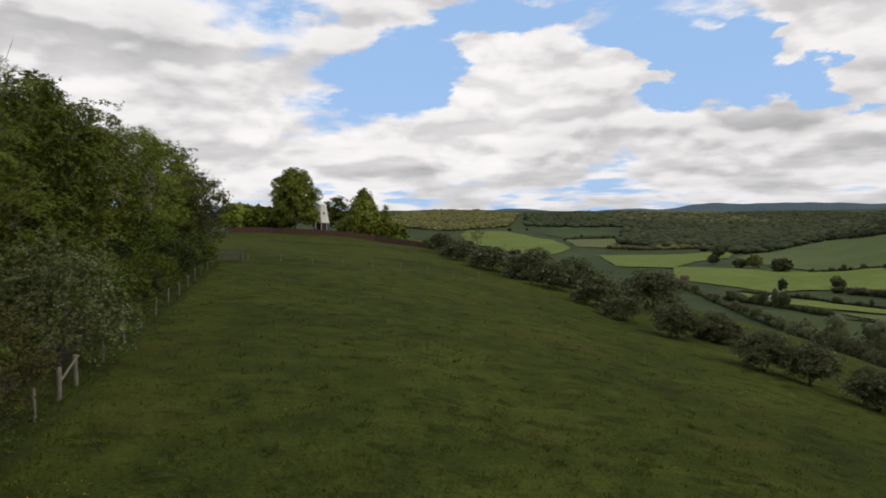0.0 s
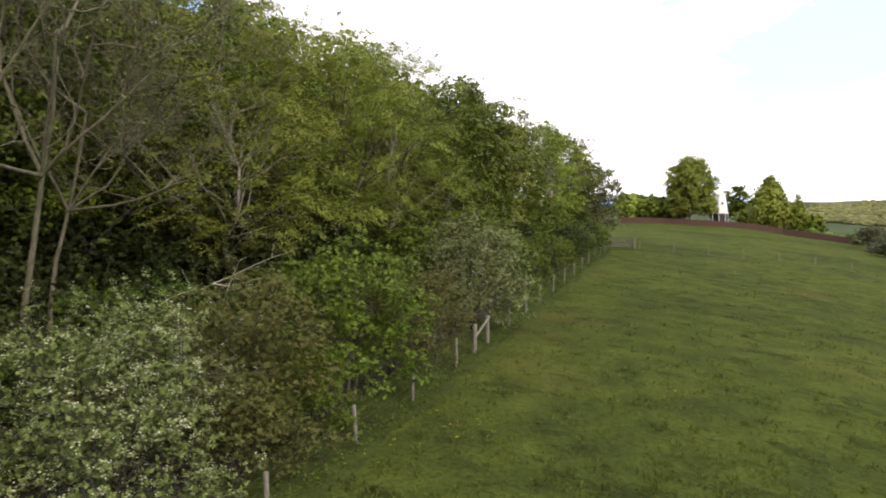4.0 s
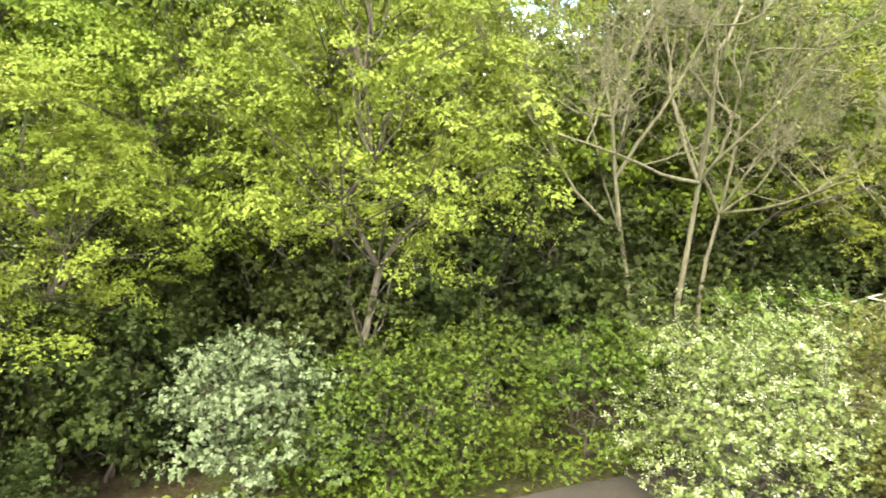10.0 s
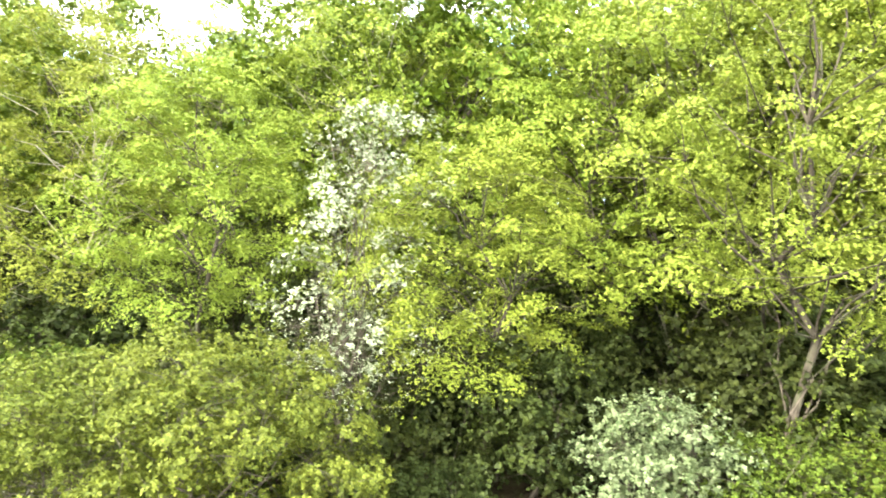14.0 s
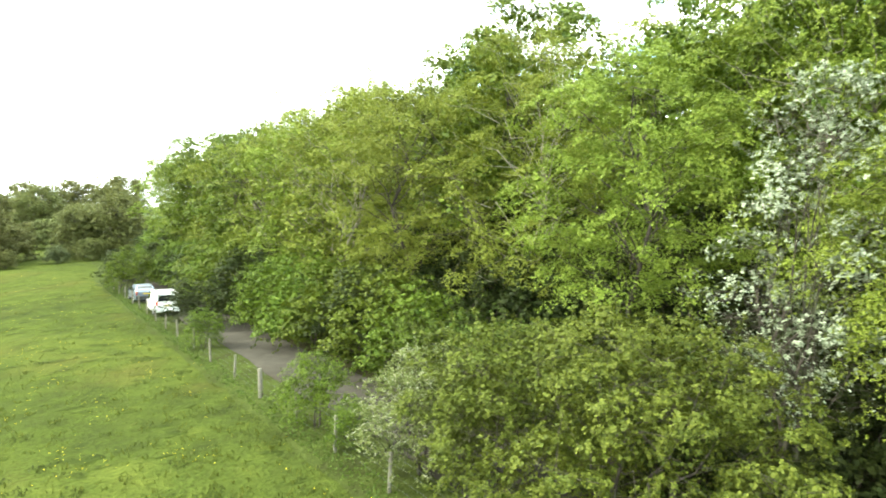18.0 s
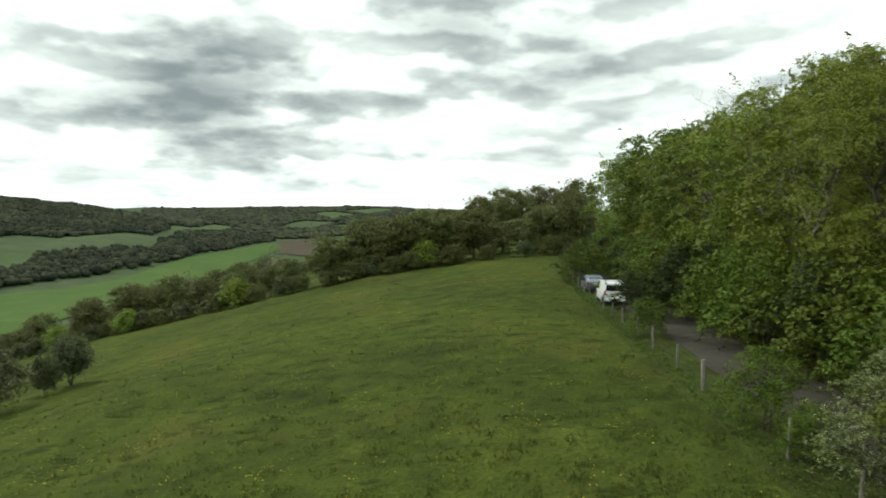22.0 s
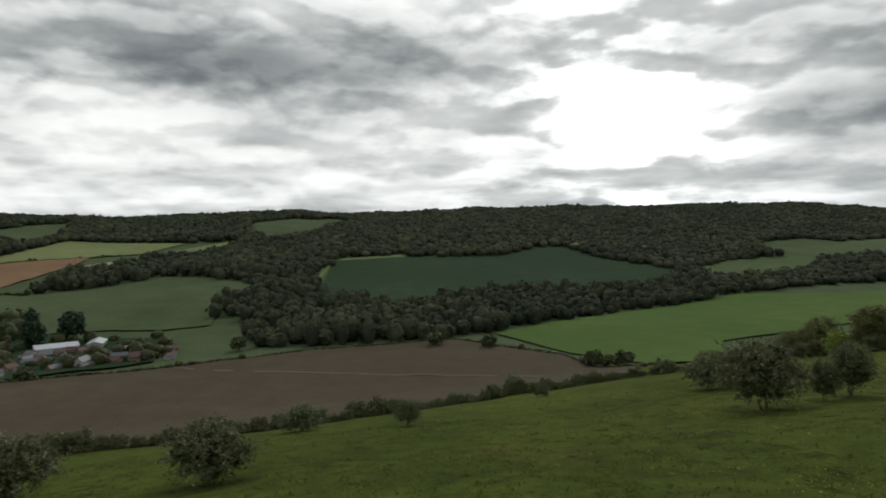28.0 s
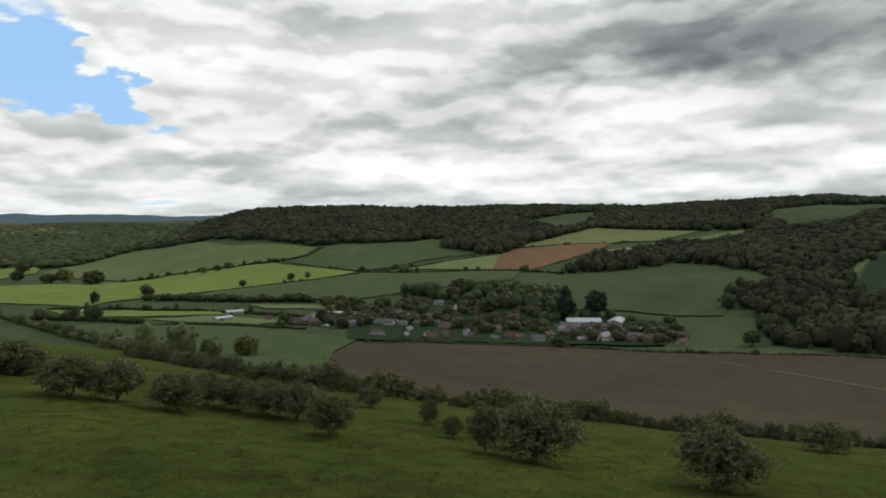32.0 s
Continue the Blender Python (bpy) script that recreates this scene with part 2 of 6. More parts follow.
def bark_material(name, a, b, scale=9.0):
    m, N = material(name)
    p = place_of(N)
    stretched = N.vec("MULTIPLY", p, (1, 1, 0.25))
    n1, n2 = N.noise(stretched, scale, 6.0, 0.65), N.noise(p, 1.1, 3.0)
    c = N.mix(N.step(n1, 0.3, 0.7), a, b)
    c = N.mix(N.math("MULTIPLY", N.step(n2, 0.5, 0.75), 0.5), c, (0.10, 0.12, 0.06))
    finish(N, c, 0.95, gloss=0.1, height=n1, strength=0.6, distance=0.03)
    return m


def ground_material(name, stops, fine=(0.8, 1.2), patch_scale=0.06, mid_scale=0.6, fine_scale=5.0, tint=None, bump=0.5, tufts=0.0):
    """Turf or soil: fine grain, tufts of about a metre and broad patches."""
    m, N = material(name)
    p = place_of(N)
    a, b, c = N.noise(p, patch_scale, 4.0), N.noise(p, mid_scale, 5.0, 0.6), N.noise(p, fine_scale, 4.0, 0.65)
    k = N.math("ADD", N.math("MULTIPLY", a, 0.5), N.math("MULTIPLY", b, 0.5))
    col = N.ramp(N.step(k, 0.33, 0.67, False), stops)
    col = N.mix(1.0, col, N.ramp(c, [(0.25, (fine[0],) * 3), (0.75, (fine[1],) * 3)]), "MULTIPLY")
    if tint:
        col = N.mix(N.math("MULTIPLY", N.step(N.noise(p, 0.11, 5.0, 0.6), 0.52, 0.72), 0.6), col, tint)
    high = N.math("ADD", b, c)
    if tufts:
        # darker tufts from noise drawn out along x, raised in the bump
        lump = N.noise(N.vec("MULTIPLY", p, (0.75, 1.25, 1.0)), 0.62, 3.0, 0.55)
        dark = N.step(N.math("ADD", lump, N.math("MULTIPLY", N.math("SUBTRACT", a, 0.5), 0.25)), 0.575, 0.70)
        col = N.mix(N.math("MULTIPLY", dark, tufts), col, (0.016, 0.024, 0.006))
        high = N.math("MULTIPLY_ADD", dark, 1.2, high)
    finish(N, col, 1.0, height=high, strength=bump, distance=0.25, gloss=0.03)
    return m


MAT_TURF = ground_material("turf", [(0.0, (0.024, 0.031, 0.009)), (0.5, (0.048, 0.063, 0.012)), (1.0, (0.080, 0.095, 0.018))], (0.6, 1.4), 0.05, 0.55, 6.0, tint=(0.080, 0.074, 0.019), bump=0.75, tufts=0.5)
# far land and fields: haze put into the colours as extra blue
MAT_FAR = ground_material("haze_tinted_grassland", [(0.0, (0.038, 0.053, 0.025)), (0.5, (0.052, 0.070, 0.033)), (1.0, (0.07, 0.086, 0.042))], (0.8, 1.15), 0.004, 0.03, 0.4)
MAT_LUSH = ground_material("lush_pasture", [(0.0, (0.075, 0.10, 0.036)), (0.6, (0.094, 0.12, 0.046)), (1.0, (0.116, 0.142, 0.059))], (0.85, 1.12), 0.008, 0.05, 0.6)
MAT_GRASS2 = ground_material("short_pasture", [(0.0, (0.046, 0.066, 0.027)), (0.6, (0.060, 0.082, 0.035)), (1.0, (0.076, 0.098, 0.044))], (0.85, 1.12), 0.008, 0.05, 0.6)
# meadow colour raised in part for sunlight on the valley strips
MAT_GRASS3 = ground_material("hay_meadow", [(0.0, (0.098, 0.118, 0.049)), (0.6, (0.12, 0.138, 0.058)), (1.0, (0.145, 0.16, 0.072))], (0.85, 1.12), 0.008, 0.05, 0.6)
MAT_MEADOW = ground_material("pale_meadow", [(0.0, (0.10, 0.13, 0.052)), (0.6, (0.13, 0.155, 0.065)), (1.0, (0.155, 0.175, 0.078))], (0.85, 1.12), 0.008, 0.05, 0.6)
# grass brightened so that its colour carries the sun on some valley fields
MAT_SUNLIT = ground_material("sunlit_grass", [(0.0, (0.108, 0.144, 0.038)), (0.6, (0.135, 0.172, 0.046)), (1.0, (0.165, 0.20, 0.06))], (0.85, 1.12), 0.008, 0.05, 0.6)
MAT_GREEN = ground_material("grazed_pasture", [(0.0, (0.045, 0.076, 0.020)), (0.6, (0.057, 0.090, 0.024)), (1.0, (0.072, 0.106, 0.032))], (0.85, 1.12), 0.008, 0.05, 0.6)
MAT_TRACK = ground_material("trodden_soil", [(0.0, (0.09, 0.077, 0.05)), (0.6, (0.105, 0.09, 0.06)), (1.0, (0.12, 0.10, 0.07))], (0.85, 1.1), 0.05, 0.5, 3.0)
MAT_CROP = ground_material("young_crop", [(0.0, (0.017, 0.031, 0.015)), (0.6, (0.021, 0.038, 0.019)), (1.0, (0.028, 0.046, 0.022))], (0.85, 1.12), 0.01, 0.05, 0.5)
MAT_PLOUGH = ground_material("ploughed_soil", [(0.0, (0.050, 0.040, 0.027)), (0.6, (0.062, 0.050, 0.034)), (1.0, (0.075, 0.062, 0.042))], (0.85, 1.12), 0.006, 0.06, 0.8)
MAT_CLAY = ground_material("red_soil", [(0.0, (0.12, 0.075, 0.042)), (0.6, (0.145, 0.09, 0.052)), (1.0, (0.17, 0.11, 0.065))], (0.9, 1.1), 0.01, 0.05, 0.6)
MAT_CHALK = ground_material("chalky_soil", [(0.0, (0.19, 0.18, 0.11)), (0.6, (0.23, 0.215, 0.14)), (1.0, (0.27, 0.25, 0.17))], (0.9, 1.1), 0.01, 0.05, 0.6)
# backdrop colour with the blue of distant haze painted in
MAT_HAZE_BLUE = ground_material("hazed_hills", [(0.0, (0.085, 0.125, 0.15)), (0.6, (0.10, 0.14, 0.165)), (1.0, (0.12, 0.16, 0.18))], (0.9, 1.1), 0.002, 0.01, 0.05)
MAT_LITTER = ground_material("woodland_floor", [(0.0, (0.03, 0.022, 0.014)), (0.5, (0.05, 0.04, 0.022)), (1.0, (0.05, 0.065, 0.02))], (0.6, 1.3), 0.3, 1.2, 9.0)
# browner and slightly darker than the verge
MAT_BANK = ground_material("dark_bank", [(0.0, (0.03, 0.024, 0.014)), (0.5, (0.042, 0.040, 0.017)), (1.0, (0.045, 0.060, 0.018))], (0.6, 1.3), 0.4, 1.5, 9.0)
# tarmac and mud colours, darkened somewhat for shade over the lane
MAT_LANE = ground_material("lane_tarmac", [(0.0, (0.038, 0.034, 0.027)), (0.5, (0.052, 0.047, 0.038)), (1.0, (0.070, 0.063, 0.051))], (0.8, 1.15), 0.25, 1.5, 20.0, tint=(0.055, 0.038, 0.025), bump=0.15)
MAT_VERGE = ground_material("rough_verge", [(0.0, (0.03, 0.032, 0.012)), (0.5, (0.042, 0.054, 0.013)), (1.0, (0.062, 0.075, 0.019))], (0.65, 1.3), 0.4, 1.5, 9.0)

LEAF_FRESH = leaf_material("fresh_leaf", (0.092, 0.124, 0.014), (0.155, 0.195, 0.026), (0.215, 0.248, 0.045), 0.17)
# leaf colour lowered to include the shade of the overhanging crowns
LEAF_BEECH = leaf_material("beech_leaf", (0.018, 0.036, 0.004), (0.040, 0.066, 0.007), (0.086, 0.122, 0.015), 0.12)
LEAF_MID = leaf_material("mid_leaf", (0.032, 0.056, 0.006), (0.064, 0.098, 0.009), (0.12, 0.158, 0.017), 0.16)
LEAF_LIME = leaf_material("lime_leaf", (0.080, 0.116, 0.014), (0.138, 0.184, 0.022), (0.22, 0.26, 0.042), 0.17)
LEAF_ELDER = leaf_material("elder_leaf", (0.026, 0.041, 0.006), (0.060, 0.081, 0.010), (0.132, 0.156, 0.022), 0.16, 0.05)
# lowered slightly in colour for the same overhang shade
LEAF_HAWF = leaf_material("flowering_hawthorn_leaf", (0.052, 0.076, 0.018), (0.102, 0.130, 0.033), (0.18, 0.206, 0.066), 0.26)
# darkened leaf colour, so that these bushes carry the wood's deep shade
LEAF_SHADE = leaf_material("shade_dark_leaf", (0.014, 0.021, 0.006), (0.025, 0.036, 0.009), (0.048, 0.062, 0.014), 0.2)
LEAF_OLIVE = leaf_material("olive_leaf", (0.055, 0.064, 0.020), (0.092, 0.103, 0.031), (0.143, 0.152, 0.046), 0.3)
LEAF_BRONZE = leaf_material("bronze_leaf", (0.060, 0.064, 0.016), (0.088, 0.094, 0.024), (0.122, 0.13, 0.034), 0.3)
LEAF_SILVER = leaf_material("silver_leaf", (0.08, 0.11, 0.05), (0.18, 0.21, 0.13), (0.34, 0.365, 0.265), 0.15, 0.03)
LEAF_HAW = leaf_material("hawthorn_leaf", (0.038, 0.046, 0.018), (0.068, 0.080, 0.031), (0.14, 0.152, 0.066), 0.3)
# far foliage, greyed and blued a little to hold some haze
LEAF_FAR = leaf_material("far_leaf", (0.032, 0.039, 0.016), (0.045, 0.054, 0.020), (0.064, 0.073, 0.026), 0.25)
LEAF_WOOD = far_crown("far_crown", (0.027, 0.032, 0.020), (0.038, 0.044, 0.026), (0.054, 0.059, 0.033))
# bluish crown colours with the haze of distance put in
LEAF_HAZE_TINT = far_crown("haze_tinted_crown", (0.038, 0.049, 0.026), (0.051, 0.064, 0.033), (0.072, 0.086, 0.042))
# paler crown colours with sunlight and haze put in
LEAF_SUN_HAZE = far_crown("sun_haze_crown", (0.085, 0.092, 0.036), (0.115, 0.12, 0.046), (0.16, 0.16, 0.062))
LEAF_CONIFER = leaf_material("conifer_leaf", (0.010, 0.022, 0.012), (0.016, 0.035, 0.016), (0.03, 0.05, 0.02), 0.15)
# this and the blossom are darkened somewhat for shade under the crowns
LEAF_ROSETTE = leaf_material("whitebeam_bush_leaf", (0.032, 0.055, 0.017), (0.075, 0.105, 0.042), (0.175, 0.21, 0.115), 0.15, 0.03)
BLOSSOM = leaf_material("blossom", (0.26, 0.28, 0.16), (0.37, 0.38, 0.25), (0.50, 0.50, 0.37), 0.25, 0.03)
BUTTERCUP = leaf_material("buttercup", (0.55, 0.42, 0.02), (0.65, 0.52, 0.03), (0.75, 0.65, 0.06), 0.25, 0.02)
GRASS = leaf_material("grass_blade", (0.042, 0.056, 0.008), (0.066, 0.081, 0.012), (0.10, 0.112, 0.020), 0.3, 0.05)
TUFT = leaf_material("rank_grass", (0.020, 0.030, 0.007), (0.032, 0.044, 0.010), (0.055, 0.066, 0.016), 0.25, 0.05)
BARK_GREY = bark_material("grey_bark", (0.16, 0.14, 0.11), (0.30, 0.27, 0.22))
BARK_WHITE = bark_material("dead_wood", (0.22, 0.20, 0.16), (0.40, 0.37, 0.31))
BARK_DARK = bark_material("dark_bark", (0.035, 0.03, 0.024), (0.09, 0.075, 0.06))
BARK_PALE = bark_material("pale_bark", (0.074, 0.068, 0.042), (0.16, 0.145, 0.095))
# ---------------------------------------------------------------- terrain
# s runs north along the lane, e runs east, downhill into the valley
SX, SY = -0.239, 0.971


def world(e, s):
    return (SY * e + SX * s, -SX * e + SY * s)


def lane_frame(x, y):
    return SY * x - SX * y, SX * x + SY * y


KNOT_E = np.array([-6000, -400, -60, -20, -8, 0, 20, 40, 65, 90, 150, 260, 450, 560, 700, 900, 1100, 1400, 1700, 2600, 6000.0])
KNOT_Z = np.array([8, 6, 2, 0.3, 0.0, -0.6, -3.6, -8.4, -14.5, -21, -39, -66, -68, -62, -50, -27, -2, 28, 34, 26, 26.0])
GRID_E = np.arange(-6000, 6001, 2.0)
_k = np.exp(-np.linspace(-2.5, 2.5, 13) ** 2)
SLOPE = np.convolve(np.pad(np.interp(GRID_E, KNOT_E, KNOT_Z), 6, mode="edge"), _k / _k.sum(), mode="valid")


def waves(x, y, seed, size, octaves=3):
    """Smooth rolling noise in -1..1 from a few sine waves."""
    rng, total = np.random.RandomState(seed), 0
    for i in range(octaves * 3):
        a, p, f = rng.uniform(0, 6.28), rng.uniform(0, 6.28), 6.28 / size * rng.uniform(0.7, 1.4) * 1.7 ** (i // 3)
        total = total + np.sin((x * math.cos(a) + y * math.sin(a)) * f + p) * 0.6 ** (i // 3)
    return total / 3.2


def ramp(v, a, b):
    t = np.clip((v - a) / (b - a), 0, 1)
    return t * t * (3 - 2 * t)


CREST_AZ = np.array([0, 30, 34, 38, 42, 47, 53, 62, 67, 72, 77.5, 82.5, 86.3, 90.4, 97, 105, 110, 117.5, 122, 129, 135.6, 143, 150, 360.0])
CREST_DZ = np.array([0, 0.0, 10.0, 6.5, 8.9, 10.6, -2.2, -1.9, -7.2, -10.6, -0.9, 3.6, 7.4, 0.9, 5.7, 9.1, 7.0, 8.4, 13.6, 28.0, 36.0, 10.0, 0, 0.0])
FAR_AZ = np.array([0, 11, 20, 27, 33, 40, 60, 125, 135, 143, 152, 160, 170, 185, 345, 356, 360.0])
FAR_EL = np.array([0.66, 0.42, 0.22, 0.22, 0.2, 0.2, 0.3, 0.4, 0.8, 1.0, 1.2, 1.0, 0.8, 0.8, 0.6, 0.66, 0.66])


def ground_z(x, y):
    """The height of the land at x, y (arrays or numbers)."""
    x, y = np.asarray(x, float), np.asarray(y, float)
    e, s = lane_frame(x, y)
    r = np.hypot(x, y)
    near, whole = np.interp(np.clip(e, -6000, 60), GRID_E, SLOPE), np.interp(e, GRID_E, SLOPE)
    keep = np.interp(s, [20, 60, 90, 130, 190, 320, 700], [1, 0.9, 0.82, 0.68, 0.6, 0.65, 1])
    lift = np.interp(s, [-600, -300, -180, -120, -60, 0, 80, 200, 260, 480, 900], [6, 5, 2.2, 0.9, 0.1, 0, 1.9, 3.7, 2.6, -16, -30])
    lift = lift * (1 - ramp(e, 150, 500))
    far = whole - near
    rise = np.clip(whole + 68, 0, None) * ramp(e, 400, 560)
    far = far - rise * (1 - (1 - 0.9 * ramp(s / np.maximum(e, 300.0), 0.70, 1.06)) * (1 - 0.75 * ramp(-s, 1500, 2600)))
    z = near * keep + far + lift
    z = z + 30 * ramp(-s, 500, 1500) * ramp(e, 700, 1300) * (1 - ramp(-s, 2300, 3200))
    west_dip = ramp(s, 420, 1300) * (1 - ramp(e, 0, 400)) * -25
    z = z + west_dip
    # the crest of the opposite ridge, and the distant hills all round
    az = np.degrees(np.arctan2(x, y)) % 360
    z = z + ramp(r, 850, 1350) * (1 - ramp(r, 1750, 2300)) * np.interp(az, CREST_AZ, CREST_DZ)
    far_top = 7 + r * np.tan(np.radians(np.interp(az, FAR_AZ, FAR_EL)))
    z = z + ramp(r, 1750, 4300) * (far_top - z + 7 * waves(x, y, 3, 2100) + 5 * waves(x, y, 13, 800))
    z = z + ramp(r, 350, 900) * 3.5 * waves(x, y, 5, 620)
    z = z + 0.10 * waves(x, y, 7, 9.0) * (1 - ramp(r, 100, 200)) * ramp(e, -6, 0) + 0.35 * waves(x, y, 8, 46.0) * ramp(e, 2, 20)
    return z


# ---------------------------------------------------------------- mesh helpers
def mesh_of(name, verts, faces, mat, smooth=False):
    """A mesh from an array of corners and one of faces (all with the same number of corners)."""
    verts, faces = np.asarray(verts, np.float32), np.asarray(faces, np.int32)
    me = bpy.data.meshes.new(name)
    n, k = faces.shape
    me.vertices.add(len(verts))
    me.vertices.foreach_set("co", verts.ravel())
    me.loops.add(n * k)
    me.loops.foreach_set("vertex_index", faces.ravel())
    me.polygons.add(n)
    me.polygons.foreach_set("loop_start", np.arange(0, n * k, k, dtype=np.int32))
    me.polygons.foreach_set("use_smooth", np.full(n, smooth, dtype=bool))
    me.materials.append(mat)
    me.update(calc_edges=True)
    return me


def part(name, data, mat, parent, label=""):
    """Links a bmesh or a mesh as one part of a thing."""
    if isinstance(data, bmesh.types.BMesh):
        me = bpy.data.meshes.new(name)
        data.to_mesh(me)
        data.free()
        me.materials.append(mat)
        data = me
    ob = new(name, data)
    ob.parent = parent
    if label:
        ob["label"] = label
    return ob


def thing(name, label, category, group="", at=(0, 0, 0), turn=0.0, kind=""):
    ob = new(name)
    ob.empty_display_size = 0.3
    ob.matrix_world = pose(*at, 0, 0, turn)
    return tagged(ob, label, category, group, kind)


def box(bm, size, at, bevel=0.0, turn=None):
    m = Matrix.Translation(at) @ (turn.to_4x4() if turn else Matrix()) @ Matrix.Diagonal((*size, 1))
    out = bmesh.ops.create_cube(bm, size=1.0, matrix=m)
    if bevel:
        edges = list({e for v in out["verts"] for e in v.link_edges})
        bmesh.ops.bevel(bm, geom=edges, offset=bevel, segments=2, affect="EDGES", profile=0.6)


def unit(v):
    return v / np.maximum(np.linalg.norm(v, axis=-1, keepdims=True), 1e-9)


class Parts:
    """Collects pieces of geometry with quad faces."""

    def __init__(self):
        self.v, self.f, self.n = [], [], 0

    def add(self, v, f):
        self.v.append(np.asarray(v, np.float32))
        self.f.append(np.asarray(f, np.int32) + self.n)
        self.n += len(v)

    def mesh(self, name, mat, smooth=False):
        return mesh_of(name, np.concatenate(self.v), np.concatenate(self.f), mat, smooth)

    def tube(self, path, radii, sides=5):
        path = np.asarray(path, float)
        k = len(path)
        along = unit(np.gradient(path, axis=0))
        ref = np.where(np.abs(along[:, 2:3]) > 0.9, [[1.0, 0, 0]], [[0, 0, 1.0]])
        a = unit(np.cross(along, ref))
        b = np.cross(along, a)
        ang = np.arange(sides) * 2 * np.pi / sides
        ring = path[:, None] + np.asarray(radii)[:, None, None] * (np.cos(ang)[None, :, None] * a[:, None] + np.sin(ang)[None, :, None] * b[:, None])
        i, j = np.meshgrid(np.arange(k - 1), np.arange(sides), indexing="ij")
        q = np.stack([i * sides + j, i * sides + (j + 1) % sides, (i + 1) * sides + (j + 1) % sides, (i + 1) * sides + j], -1).reshape(-1, 4)
        self.add(ring.reshape(-1, 3), q)

    def leaves(self, at, normal, size, rng, narrow=0.6, lie=0.55):
        """One folded, pointed leaf at each place, its face near the given normal."""
        n = len(at)
        nrm = unit(normal + rng.normal(0, lie, (n, 3)))
        d = unit(np.cross(nrm, rng.normal(0, 1, (n, 3))))
        side = np.cross(nrm, d)
        size = (np.broadcast_to(size, (n,)) * rng.uniform(0.65, 1.35, n))[:, None]
        mid = at + d * size * 0.45
        v = np.stack([at, mid + side * size * narrow * 0.5 - nrm * size * 0.12, at + d * size, mid - side * size * narrow * 0.5 - nrm * size * 0.12], 1)
        self.add(v.reshape(-1, 3), np.arange(4 * n).reshape(n, 4))


    def rosettes(self, at, normal, size, rng, each=7, narrow=0.62):
        """Sprigs: leaves that spread from each place like the spokes of a wheel, cupped towards the given normal."""
        n = len(at) * each
        at, nrm0 = np.repeat(at, each, axis=0), np.repeat(unit(normal + rng.normal(0, 0.4, normal.shape)), each, axis=0)
        t = unit(np.cross(nrm0, rng.normal(0, 1, (n, 3))))
        d = unit(t + nrm0 * rng.uniform(-0.15, 0.75, (n, 1)))
        nrm = unit(nrm0 - d * (nrm0 * d).sum(1, keepdims=True) + rng.normal(0, 0.12, (n, 3)))
        side = np.cross(nrm, d)
        ln = (size * rng.uniform(0.7, 1.3, n))[:, None]
        base, mid = at + d * ln * 0.08, at + d * ln * 0.55
        v = np.stack([base, mid + side * ln * narrow * 0.5 - nrm * ln * 0.1, at + d * ln - nrm * ln * 0.12, mid - side * ln * narrow * 0.5 - nrm * ln * 0.1], 1)
        self.add(v.reshape(-1, 3), np.arange(4 * n).reshape(n, 4))


def bent(a, b, rng, wobble=0.1, n=6, sag=0.0):
    """A curved path from a to b."""
    a, b = np.asarray(a, float), np.asarray(b, float)
    t = np.linspace(0, 1, n)[:, None]
    p = a + (b - a) * t
    off = rng.normal(0, wobble, (n, 3)) * np.linalg.norm(b - a)
    off[0] = off[-1] = 0
    p = p + off * np.sin(np.pi * t)
    p[:, 2] += np.sin(np.pi * t[:, 0]) * sag * np.linalg.norm(b - a)
    return p


def clumps_on(centre, radii, count, rng, low=-0.45):
    """Places and outward ways spread over an ellipsoid, few of them below."""
    d = unit(rng.normal(0, 1, (count * 3, 3)))
    d = d[d[:, 2] > low + rng.uniform(-0.3, 0.3, len(d))][:count]
    r = rng.uniform(0.72, 1.06, (len(d), 1))
    return np.asarray(centre) + d * np.asarray(radii) * r, d


